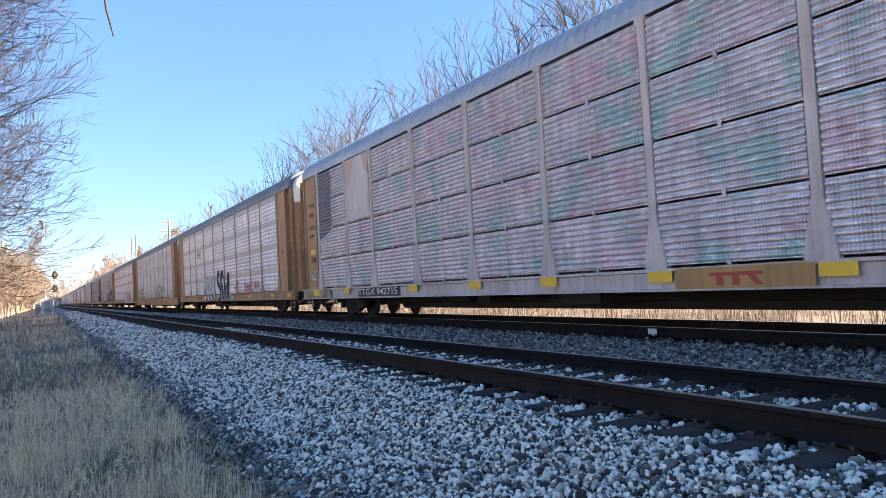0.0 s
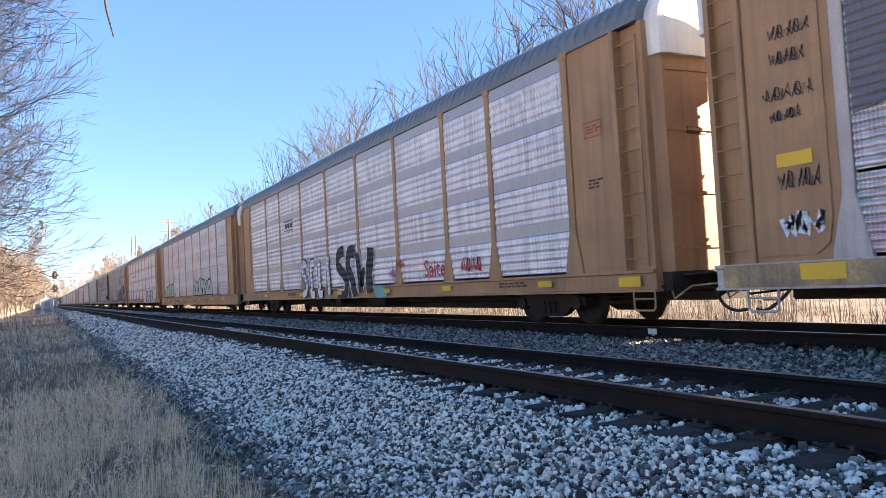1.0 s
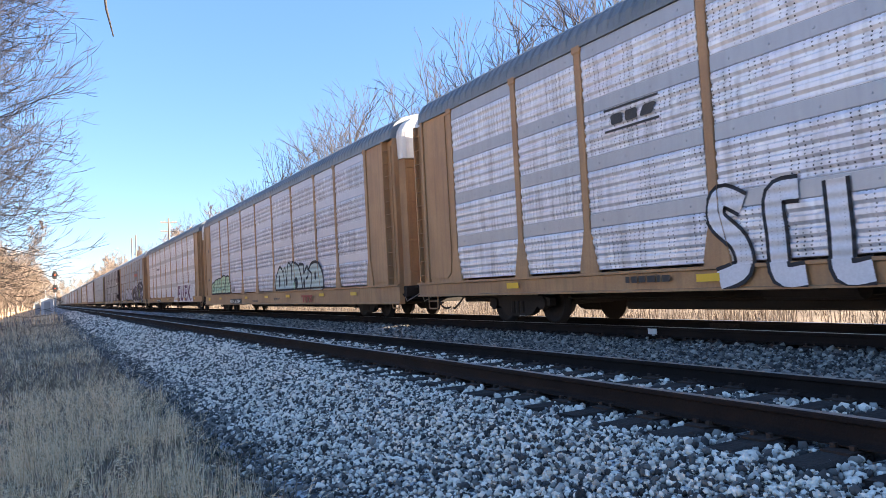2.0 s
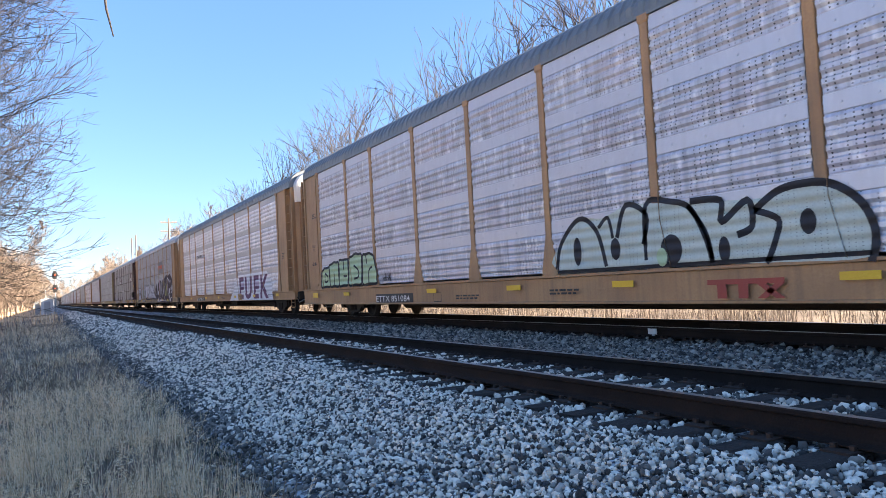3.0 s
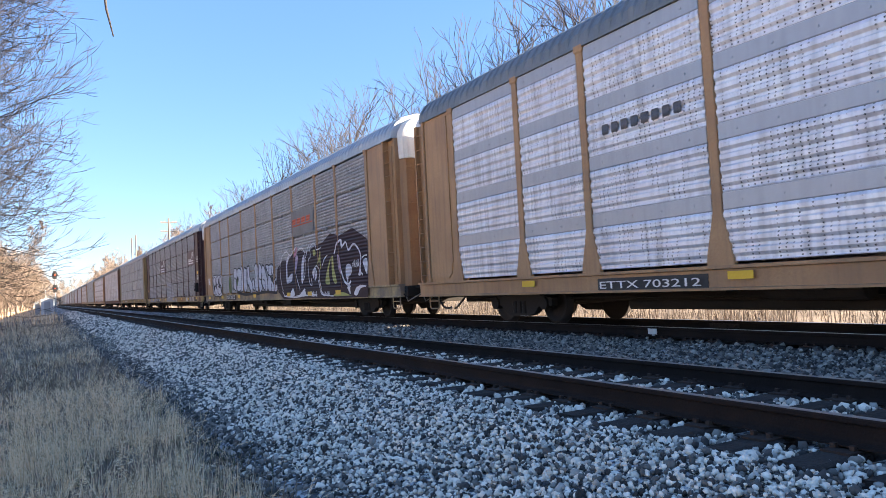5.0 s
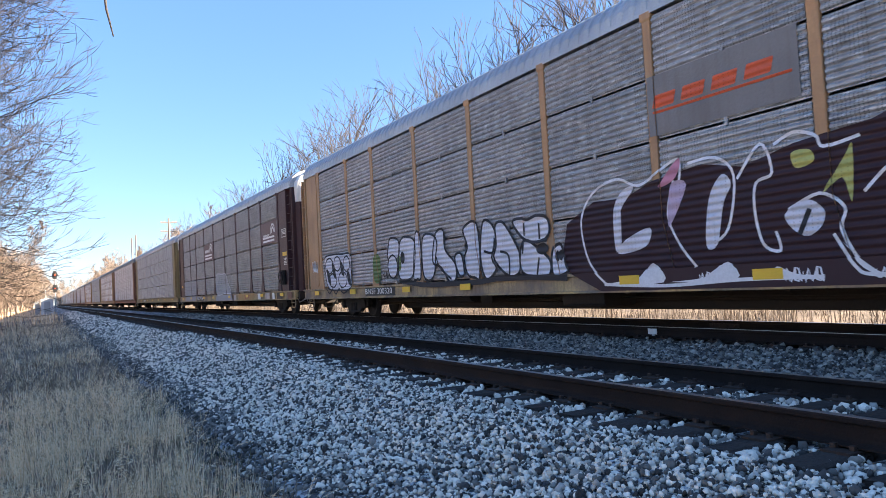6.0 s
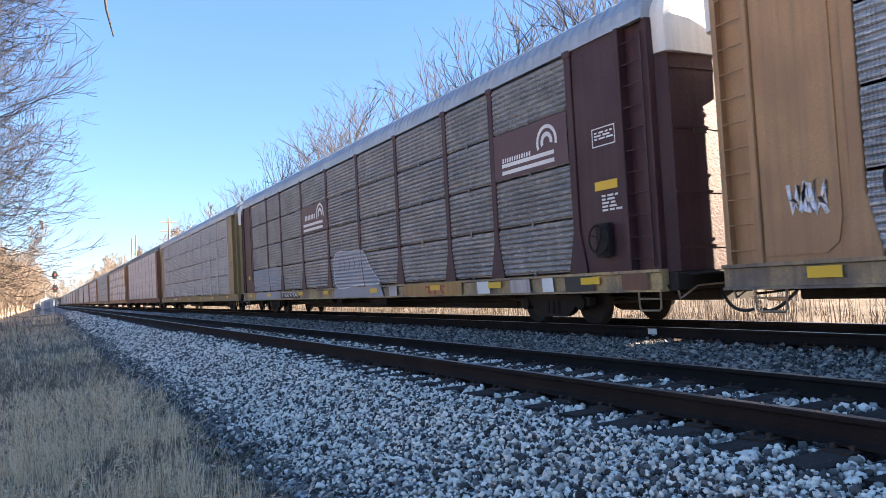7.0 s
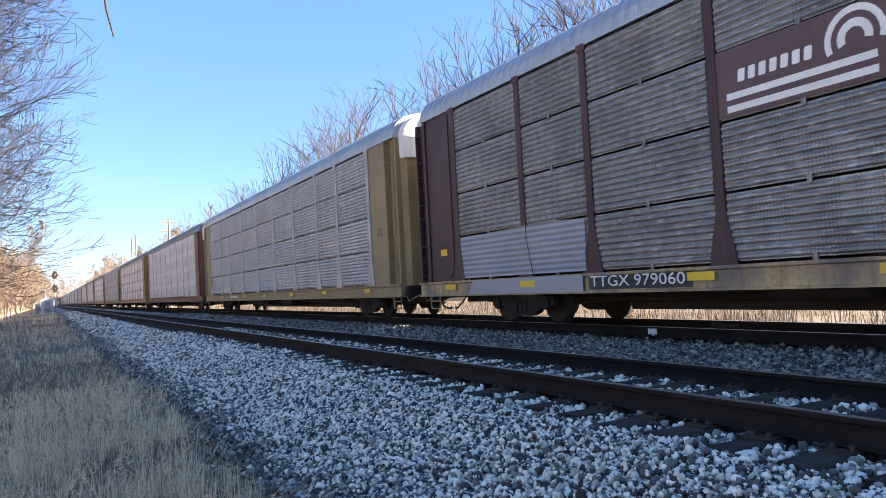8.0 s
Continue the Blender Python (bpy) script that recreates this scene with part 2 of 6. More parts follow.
# crushed-stone bed: a solid crown under the loose stones
m, n, l, b = node_mat("ballast_bed")
v = place(n, l, vary=False)
vor = n.new("ShaderNodeTexVoronoi")
vor.inputs["Scale"].default_value = 26.0
l.new(v, vor.inputs["Vector"])
bw = n.new("ShaderNodeSeparateColor")
l.new(vor.outputs["Color"], bw.inputs[0])
ramp = n.new("ShaderNodeValToRGB")
for i, (p, c) in enumerate(((0.0, (0.045, 0.045, 0.047)), (0.48, (0.10, 0.10, 0.105)), (0.62, (0.5, 0.5, 0.51)))):
    e = ramp.color_ramp.elements[i] if i < 2 else ramp.color_ramp.elements.new(0.62)
    e.position, e.color = p, (*c, 1)
l.new(bw.outputs[0], ramp.inputs[0])
big = noise_of(n, l, v, 0.35, 4)
c = mix_rgb(n, l, calc(n, l, "MULTIPLY", big, 0.35), ramp.outputs[0], (0.10, 0.085, 0.075))
l.new(c, b.inputs["Base Color"])
b.inputs["Roughness"].default_value = 0.9
bump(n, l, b, calc(n, l, "SUBTRACT", 1.0, vor.outputs["Distance"]), 1.0, 0.05)
BED = m

bx = [1.2, 1.6, 1.9, 2.5, 3.1, 3.6, 4.2, 4.87, 5.5, 6.1, 6.6, 7.35, 8.1, 8.6, 9.2, 9.83, 10.5, 11.1, 11.6, 12.2, 12.9]
by = [-60, -30, -12] + [-6 + 0.8 * i for i in range(60)] + [42 + 5 * i for i in range(40)] + [260, 340, 460, 700, 1100]
s = Shape()
s.add([(x, y, bed(x) + (-0.045 if 3.3 < x < 6.5 or 8.2 < x < 11.4 else 0.0) + (0.03 * noise.noise((x * 2, y * 1.5, 1)) if 1.5 < x < 12.5 else -0.12)) for y in by for x in bx],
      [(j * len(bx) + i, j * len(bx) + i + 1, (j + 1) * len(bx) + i + 1, (j + 1) * len(bx) + i) for j in range(len(by) - 1) for i in range(len(bx) - 1)])
ballast = solid("ballast_bed", s, BED, "grey crushed-stone ballast bed under both tracks", "ballast", kind="structure", smooth=True)

# ---- tracks ----
rail_rust = surf("rail_rust", (0.015, 0.011, 0.010), (0.030, 0.020, 0.016), 0.92, 0.0, big=2, small=60, relief=0.3, spec=0.12)
rail_shine = surf("rail_head", (0.30, 0.29, 0.29), (0.16, 0.14, 0.13), 0.32, 0.9, big=3, small=40, relief=0.05)
tie_wood = surf("tie_wood", (0.030, 0.023, 0.020), (0.065, 0.052, 0.045), 0.9, big=3, small=30, relief=0.9, spec=0.2)
plate_iron = surf("tie_plate_iron", (0.035, 0.024, 0.02), (0.07, 0.043, 0.03), 0.8, 0.0, spec=0.2)


def rail(x, z, y0, y1):
    """A flat-bottomed rail with foot, web and a polished head."""
    r = thing("rail", "rust-brown steel rail with a polished running surface", "rail", "rails of the two tracks", at=pose(x, 0, z))
    w = Shape()
    half = [(0.070, -0.172), (0.070, -0.163), (0.018, -0.145), (0.009, -0.125), (0.009, -0.055), (0.014, -0.045), (0.036, -0.036), (0.036, -0.012), (0.030, -0.003)]
    w.sweep(half + [(-a, h) for a, h in reversed(half)], 1, y0, y1)
    part("web", w, rail_rust, r)
    t = Shape()
    t.sweep([(0.029, -0.004), (0.029, -0.001), (0.018, 0.0015), (-0.018, 0.0015), (-0.029, -0.001), (-0.029, -0.004)], 1, y0, y1)
    part("running_surface", t, rail_shine, r, "bright worn steel running surface")
    return r


RAILS = [(TRACK_A - 0.7525, 0.011), (TRACK_A + 0.7525, -0.026), (TRACK_B - 0.7525, 0.0), (TRACK_B + 0.7525, 0.0)]
for x, z in RAILS:
    rail(x, z, -40, 700)


def tie_mesh(seed):
    rr = random.Random(seed)
    t = Shape()
    t.box(-1.29, -0.115, -0.37, 1.29, 0.115, -0.186, 0.012)
    for k, (x, y, z) in enumerate(t.v):
        t.v[k] = (x + rr.uniform(-0.02, 0.02), y + rr.uniform(-0.012, 0.012), z + rr.uniform(-0.008, 0.004))
    return t.mesh("tie")


ties = [tie_mesh(k) for k in range(5)]
plate = Shape()
plate.box(-0.19, -0.095, -0.187, 0.19, 0.095, -0.171, 0.004)
for sx in (-0.11, 0.11):
    for sy in (-0.06, 0.06):
        plate.box(sx - 0.016, sy - 0.016, -0.172, sx + 0.016, sy + 0.016, -0.142)
plate_me = plate.mesh("tie_plate")
rng = random.Random(4)
TIE_AT = {TRACK_A: [], TRACK_B: []}
for centre in (TRACK_A, TRACK_B):
    y = -2.0
    while y < 62:
        t = tagged(new("crosstie", ties[rng.randrange(5)]), "weathered dark wooden crosstie bedded in ballast", "crosstie", "crossties of the two tracks")
        if not t.data.materials:
            t.data.materials.append(tie_wood)
        t.matrix_basis = pose(centre + rng.uniform(-0.04, 0.04), y, 0, 0, 0, rng.uniform(-1.2, 1.2))
        TIE_AT[centre].append(y)
        for off in (-0.7525, 0.7525):
            part("tie_plate", plate_me, plate_iron, t, at=pose(off, 0, 0.0))
        y += 0.53 + rng.uniform(-0.03, 0.03)
far_ties = Shape()
for centre in (TRACK_A, TRACK_B):
    for k in range(300):
        yy = 62.3 + k * 0.9
        far_ties.box(centre - 1.29, yy - 0.115, -0.37, centre + 1.29, yy + 0.115, -0.186)
solid("far_crossties", far_ties, tie_wood, "weathered dark crossties running into the distance", "crosstie", kind="stuff")


# ---- the train ----
TAN = surf("tan_paint", (0.40, 0.235, 0.110), (0.27, 0.150, 0.075), 0.6, 0.0, streak=0.35, amount=0.75)
PALE = surf("pale_grey_paint", (0.52, 0.49, 0.47), (0.34, 0.27, 0.25), 0.65, 0.0, streak=0.45)
MAROON = surf("maroon_paint", (0.042, 0.015, 0.020), (0.066, 0.034, 0.035), 0.55, 0.0, streak=0.2, spec=0.3)
OLIVE = surf("olive_paint", (0.27, 0.20, 0.085), (0.19, 0.135, 0.065), 0.6, 0.0, streak=0.4)
RUSTY = surf("rust_red_paint", (0.20, 0.085, 0.045), (0.12, 0.06, 0.04), 0.7, 0.0, streak=0.4)
STEEL = surf("galvanised_posts", (0.42, 0.43, 0.44), (0.28, 0.27, 0.27), 0.5, 0.4, streak=0.3)
GRIMY = surf("grimy_tan_sill", (0.50, 0.36, 0.16), (0.15, 0.12, 0.10), 0.7, 0.0, big=1.6, streak=0.6, amount=0.95)
ROOF_DARK = surf("blue_grey_roof", (0.13, 0.15, 0.165), (0.20, 0.21, 0.22), 0.5, 0.35, streak=0.2)
ROOF_LIGHT = surf("silver_roof", (0.40, 0.42, 0.44), (0.28, 0.29, 0.31), 0.45, 0.5, streak=0.15)
WHITE = surf("white_end_paint", (0.78, 0.77, 0.74), (0.60, 0.57, 0.52), 0.6, streak=0.2)
IRON = surf("sooty_iron", (0.016, 0.014, 0.013), (0.034, 0.027, 0.023), 0.8, 0.0, spec=0.25)
WHEEL = surf("wheel_steel", (0.018, 0.014, 0.013), (0.036, 0.027, 0.022), 0.75, 0.0, spec=0.25)
TREAD = surf("wheel_tread", (0.35, 0.34, 0.33), (0.22, 0.2, 0.19), 0.3, 0.9)
HOSE = surf("rubber_hose", (0.015, 0.015, 0.016), (0.03, 0.03, 0.03), 0.6)
YELLOW = surf("reflector_yellow", (0.72, 0.46, 0.02), (0.55, 0.33, 0.03), 0.5, amount=0.4)
BLACK = surf("stencil_black", (0.016, 0.016, 0.018), (0.035, 0.033, 0.033), 0.6)
LETTER = surf("stencil_white", (0.75, 0.75, 0.73), (0.55, 0.54, 0.52), 0.6)
RED = surf("logo_red", (0.33, 0.045, 0.03), (0.25, 0.06, 0.04), 0.6)

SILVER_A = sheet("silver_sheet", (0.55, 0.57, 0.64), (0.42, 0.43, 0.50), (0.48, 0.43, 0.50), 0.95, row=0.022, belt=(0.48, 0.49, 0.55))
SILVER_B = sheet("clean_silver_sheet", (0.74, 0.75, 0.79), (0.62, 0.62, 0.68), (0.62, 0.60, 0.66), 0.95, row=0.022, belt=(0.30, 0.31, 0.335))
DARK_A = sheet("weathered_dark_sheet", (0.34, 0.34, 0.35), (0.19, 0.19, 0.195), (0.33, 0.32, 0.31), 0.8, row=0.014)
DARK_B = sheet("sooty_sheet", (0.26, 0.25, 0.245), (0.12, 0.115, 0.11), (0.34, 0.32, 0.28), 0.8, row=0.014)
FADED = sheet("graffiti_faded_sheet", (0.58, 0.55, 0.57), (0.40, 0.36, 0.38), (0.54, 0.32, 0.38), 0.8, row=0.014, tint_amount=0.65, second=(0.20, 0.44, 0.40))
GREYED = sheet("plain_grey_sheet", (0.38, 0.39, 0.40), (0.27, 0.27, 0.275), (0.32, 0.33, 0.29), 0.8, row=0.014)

END = 1.80
OUT = {-1: HALF_L + 0.03, 1: HALF_L + 0.45}      # where the corner posts and doors of the two ends stand
BAYS = [2.65, 2.05] + [2.78] * 5 + [2.05, 2.65]
CUTS = [-HALF_L + END]
for w in BAYS:
    CUTS.append(CUTS[-1] + w)
shift = 0.18 - (CUTS[0] + CUTS[-1]) / 2
CUTS = [c + shift for c in CUTS]
CACHE = {}


def cached(key, make):
    if key not in CACHE:
        CACHE[key] = make()
    return CACHE[key]


def panel_mesh(width, style):
    """One perforated side sheet, ridged lengthwise, its outer face towards -x, its foot at z = 0."""
    h = ROW_H - (0.042 if style == "fine" else 0.004)
    w = width / 2 - 0.103
    prof = [(0.045, 0.0), (0.0, 0.0)]
    if style == "fine":
        k = 9
        for i in range(k):
            z0, z1 = 0.015 + (h - 0.03) * i / k, 0.015 + (h - 0.03) * (i + 1) / k
            d = z1 - z0
            prof += [(0.0, z0), (-0.020, z0 + 0.3 * d), (-0.020, z0 + 0.6 * d), (0.0, z0 + 0.9 * d)]
    else:
        k, belt = 4, 0.27
        prof += [(-0.004, 0.012)]
        for i in range(k):
            z0, z1 = 0.03 + (h - belt - 0.03) * i / k, 0.03 + (h - belt - 0.03) * (i + 1) / k
            d = z1 - z0
            prof += [(0.0, z0), (0.0, z0 + 0.22 * d), (-0.023, z0 + 0.52 * d), (-0.023, z0 + 0.86 * d)]
        prof += [(-0.004, h - belt + 0.02), (-0.014, h - belt + 0.035), (-0.014, h - 0.02), (0.0, h - 0.012)]
    prof += [(0.0, h), (0.045, h)]
    s = Shape()
    vs = [(x, y, z) for y in (-w, w) for x, z in prof]
    kk = len(prof)
    s.add(vs, [(i, i + 1, kk + i + 1, kk + i) for i in range(kk - 1)])
    s.add([(0.045, -w, 0), (0.045, w, 0), (0.045, w, h), (0.045, -w, h)], [(0, 1, 2, 3)])
    if style == "fine":
        s.box(-0.03, -0.03, -0.07, 0.0, 0.03, 0.05)
    else:
        for i in range(4):
            yb = w * (-0.75 + 0.5 * i)
            s.box(-0.026, yb - 0.012, h - 0.15, -0.012, yb + 0.012, h - 0.125)
    return s.mesh("side_panel")


def post_mesh():
    """Outside post with a flared foot and a cap, its outer face at x = -0.06."""
    s = Shape()
    z = [DECK - 0.02, DECK + 0.10, DECK + 0.75, EAVE - 0.16, EAVE - 0.12, EAVE - 0.02]
    wd = [0.24, 0.235, 0.085, 0.085, 0.12, 0.12]
    dp = [0.042, 0.042, 0.031, 0.031, 0.046, 0.046]
    vs = []
    for zz, a, d in zip(z, wd, dp):
        vs += [(0.04, -a, zz), (-d + 0.012, -a, zz), (-d, -a + 0.012, zz), (-d, a - 0.012, zz), (-d + 0.012, a, zz), (0.04, a, zz)]
    fs = []
    for i in range(len(z) - 1):
        for j in range(6):
            k = (j + 1) % 6
            fs.append((6 * i + j, 6 * i + k, 6 * i + 6 + k, 6 * i + 6 + j))
    fs += [(5, 4, 3, 2, 1, 0), tuple(range(6 * len(z) - 6, 6 * len(z)))]
    s.add(vs, fs)
    return s.mesh("side_post")


def roof_mesh():
    """Ribbed sheet roof, rounded down to both eaves."""
    half = [(SIDE + 0.03, EAVE - 0.05), (SIDE + 0.035, EAVE), (SIDE + 0.0, EAVE + 0.17), (SIDE - 0.13, EAVE + 0.37), (SIDE - 0.36, EAVE + 0.53), (SIDE - 0.75, EAVE + 0.64), (0.0, EAVE + 0.70)]
    prof = half + [(-x, z) for x, z in reversed(half[:-1])]
    k = len(prof)
    rows = []
    n = 96
    pitch = 2 * HALF_L / n
    for i in range(n):
        y0 = -HALF_L + i * pitch
        rows += [(y0, 0), (y0 + 0.42 * pitch, 0), (y0 + 0.52 * pitch, 0.028), (y0 + 0.9 * pitch, 0.028)]
    rows.append((HALF_L, 0))
    vs, fs = [], []
    for y, lift in rows:
        for j, (x, z) in enumerate(prof):
            li = 0 if j in (0, 1, k - 1, k - 2) else lift
            nx = x / SIDE
            vs.append((x + li * nx, y, z + li * (1 - 0.5 * abs(nx))))
    for i in range(len(rows) - 1):
        for j in range(k - 1):
            fs.append((i * k + j, i * k + j + 1, (i + 1) * k + j + 1, (i + 1) * k + j))
    s = Shape()
    s.add(vs, fs)
    for e in (-HALF_L, HALF_L):
        s.add([(x, e, z) for x, z in prof], [tuple(range(k))])
    s.box(-SIDE - 0.045, -HALF_L, EAVE - 0.055, -SIDE + 0.05, HALF_L, EAVE - 0.0)
    s.box(SIDE - 0.05, -HALF_L, EAVE - 0.055, SIDE + 0.045, HALF_L, EAVE - 0.0)
    return s.mesh("roof")


def sill_one(sg, low):
    s = Shape()
    SB = low
    a = [(SIDE + 0.05, SB), (SIDE + 0.05, SB + 0.03), (SIDE + 0.005, SB + 0.045), (SIDE + 0.005, DECK - 0.06), (SIDE + 0.055, DECK - 0.045), (SIDE + 0.055, DECK), (SIDE - 0.14, DECK), (SIDE - 0.14, SB)]
    s.sweep([(sg * x, z) for x, z in a], 1, -OUT[-1] - 0.02, OUT[1] + 0.02)
    return s.mesh("side_sill")


def underframe_mesh():
    s = Shape()
    s.box(-SIDE + 0.15, -HALF_L, DECK - 0.12, SIDE - 0.15, HALF_L, DECK - 0.01)
    s.box(-0.36, -HALF_L - 0.15, 0.42, 0.36, HALF_L + 0.15, DECK - 0.12, 0.03)
    s.box(-0.30, -7.6, 0.26, 0.30, 7.6, 0.42, 0.03)
    for i in range(-8, 9):
        y = i * 1.5
        s.box(-SIDE + 0.15, y - 0.05, 0.58, SIDE - 0.15, y + 0.05, DECK - 0.12)
    s.box(-1.15, -2.2, 0.36, -0.42, -1.0, 0.80, 0.05)
    s.box(-1.1, 1.6, 0.42, -0.5, 2.1, 0.78, 0.05)
    s.tube([(-0.95, 2.6, 0.6), (-0.95, 4.0, 0.6)], 0.16, 10)
    for xx in (-0.75, 0.75):
        s.tube([(xx, -HALF_L + 1, 0.5), (xx, HALF_L - 1, 0.5)], 0.018, 5)
    return s.mesh("underframe")


def end_parts(car, sg, end):
    """Corner walls, corner posts, set-back ladder walls and the two-leaf door of one end."""
    inner = CUTS[-1] + 0.10 if sg > 0 else CUTS[0] - 0.10
    outer = sg * OUT[sg]
    step = outer - sg * 0.62
    for side in (-1, 1):
        x, xi, xb = side * SIDE, side * (SIDE - 0.05), side * (SIDE - 0.15)

        def wall():
            s = Shape()
            a, bq = sorted((inner, step))
            s.box(min(x, xi), a, DECK, max(x, xi), bq, EAVE - 0.05)
            # a raised sheet with a curved foot
            xo = x + side * 0.022
            y0, y1 = inner + sg * 0.12, step - sg * 0.07
            pts = [(y0, DECK + 0.5), (y0 + sg * 0.06, DECK + 0.2), (y0 + sg * 0.22, DECK + 0.08), (y1, DECK + 0.08), (y1, EAVE - 0.14), (y0, EAVE - 0.14)]
            s.sweep(pts, 0, min(x, xo), max(x, xo))
            return s.mesh("corner_wall")
        part("corner_wall", cached(("cw", sg, side), wall), end, car)

        def ladder_wall():
            a, bq = sorted((step, outer - sg * 0.02))
            return Shape().box(min(xb, xb + side * 0.04), a, DECK, max(xb, xb + side * 0.04), bq, EAVE - 0.05).mesh("ladder_wall")
        part("ladder_wall", cached(("lw", sg, side), ladder_wall), end, car)
        for k, (yy, dep, wd) in enumerate(((step, 0.065, 0.05), (outer - sg * 0.06, -0.02, 0.055))):
            def cpost():
                return Shape().box(min(x - side * 0.17, x + side * dep), yy - wd, DECK, max(x - side * 0.17, x + side * dep), yy + wd, EAVE - 0.05, 0.014).mesh("corner_post")
            part("corner_post", cached(("cp", sg, side, k), cpost), end, car)
    y = sg * OUT[sg]
    arc = [(0.02, 0.22), (0.7, 0.20), (SIDE - 0.28, 0.15), (SIDE - 0.12, -0.06)]
    for side in (-1, 1):
        def leaf():
            ring = [(side * a, y + sg * d) for a, d in arc] + [(side * a, y + sg * (d - 0.06)) for a, d in reversed(arc)]
            return Shape().sweep(ring, 2, DECK - 0.05, EAVE - 0.1).mesh("end_door")
        leaf_ob = part("end_door", cached(("leaf", sg, side), leaf), end, car)
        for zz in (1.25, 2.1, 3.1, 4.05):
            def rib():
                ring = [(side * a, y + sg * (d + 0.025)) for a, d in arc[:3]] + [(side * a, y + sg * (d - 0.01)) for a, d in reversed(arc[:3])]
                return Shape().sweep(ring, 2, 0.0, 0.045).mesh("door_rib")
            part("door_rib", cached(("rib", sg, side), rib), end, leaf_ob, at=pose(0, 0, zz))
        part("lock_rod", cached(("rod", sg, side), lambda: Shape().tube([(side * 0.12, y + sg * 0.26, 1.0), (side * 0.12, y + sg * 0.26, 4.2)], 0.02, 6).mesh("lock_rod")), end, leaf_ob)
        part("slot", cached(("slot", sg, side), lambda: Shape().box(side * 0.62 - 0.2, min(y + sg * 0.16, y + sg * 0.215), 0, side * 0.62 + 0.2, max(y + sg * 0.16, y + sg * 0.225), 0.11).mesh("slot")), BLACK, leaf_ob, "dark slot in the door", pose(0, 0, 3.05))


def end_cap_mesh(sg):
    """The white end sheet under the roof's end."""
    half = [(SIDE + 0.0, EAVE - 0.62), (SIDE + 0.02, EAVE), (SIDE - 0.02, EAVE + 0.15), (SIDE - 0.15, EAVE + 0.35), (SIDE - 0.37, EAVE + 0.50), (SIDE - 0.75, EAVE + 0.61), (0.0, EAVE + 0.67)]
    ring = half + [(-x, z) for x, z in reversed(half[:-1])]
    s = Shape()
    k = len(ring)
    lay = [(sg * (HALF_L - 0.04), 0.90), (sg * (OUT[sg] + 0.10), 0.895), (sg * (OUT[sg] + 0.22), 0.87), (sg * (OUT[sg] + 0.27), 0.80)]
    vs = [(x * f, y, EAVE - 0.62 + (z - EAVE + 0.62) * (0.55 + 0.47 * f)) for y, f in lay for x, z in ring]
    fs = [(i * k + j, i * k + (j + 1) % k, (i + 1) * k + (j + 1) % k, (i + 1) * k + j) for i in range(len(lay) - 1) for j in range(k)]
    fs.append(tuple(range((len(lay) - 1) * k, len(lay) * k)))
    s.add(vs, fs)
    return s.mesh("end_cap")


def ladder_mesh(sg):
    """Corner ladder: two stiles and rungs."""
    s = Shape()
    y = sg * (OUT[sg] - 0.36)
    x = -SIDE - 0.01
    for dy in (-0.24, 0.24):
        s.box(x - 0.012, y + dy - 0.02, DECK + 0.05, x + 0.012, y + dy + 0.02, EAVE - 0.25)
    for i in range(11):
        z = DECK + 0.18 + i * 0.345
        s.tube([(x, y - 0.24, z), (x, y + 0.24, z)], 0.011, 6)
    return s.mesh("ladder")


def truck_frame_mesh():
    """Side frames, bolster and springs of a two-axle truck, about its centre."""
    s = Shape()
    for sg in (-1, 1):
        x = sg * 1.0
        out = [(-1.12, 0.52), (-1.12, 0.36), (-0.70, 0.36), (-0.52, 0.22), (-0.34, 0.16), (0.34, 0.16), (0.52, 0.22), (0.70, 0.36), (1.12, 0.36), (1.12, 0.52), (0.62, 0.60), (0.36, 0.70), (-0.36, 0.70), (-0.62, 0.60)]
        s.sweep(out, 0, x - 0.07, x + 0.07)
        for yy in (-0.89, 0.89):
            s.lathe(0, (x + sg * 0.03, yy, 0.42), [(-0.09, 0.13), (0.06, 0.13), (0.09, 0.10)], 12)
        for yy in (-0.17, 0.0, 0.17):
            s.lathe(2, (x + sg * 0.06, yy, 0.22), [(0.0, 0.065), (0.24, 0.065)], 8)
    s.box(-1.05, -0.2, 0.46, 1.05, 0.2, 0.62, 0.03)
    for yy in (-0.42, 0.42):
        s.box(-0.85, yy - 0.05, 0.36, 0.85, yy + 0.05, 0.46)
    return s.mesh("truck_frame")


def wheelset_mesh():
    s = Shape()
    s.lathe(0, (0, 0, 0), [(-1.02, 0.07), (-0.6, 0.075), (0.6, 0.075), (1.02, 0.07)], 10)
    for sg in (-1, 1):
        s.lathe(0, (sg * 0.7525, 0, 0), [(-sg * 0.065, 0.40), (-sg * 0.062, 0.445), (-sg * 0.035, 0.445), (-sg * 0.025, 0.42), (sg * 0.065, 0.412), (sg * 0.068, 0.36), (sg * 0.03, 0.33), (sg * 0.02, 0.17), (sg * 0.055, 0.14), (sg * 0.06, 0.08)], 28)
    return s.mesh("wheelset", True)


def coupler_mesh(sg):
    s = Shape()
    y = sg * HALF_L
    s.box(-0.11, min(y - sg * 0.1, y + sg * 0.62), 0.60, 0.11, max(y - sg * 0.1, y + sg * 0.62), 0.84, 0.03)
    s.box(-0.2, min(y + sg * 0.55, y + sg * 0.80), 0.57, 0.2, max(y + sg * 0.55, y + sg * 0.80), 0.88, 0.05)
    s.tube([(-0.22, y + sg * 0.1, 0.58), (-1.3, y + sg * 0.1, 0.55), (-1.42, y + sg * 0.1, 0.70)], 0.018, 6)
    return s.mesh("coupler")


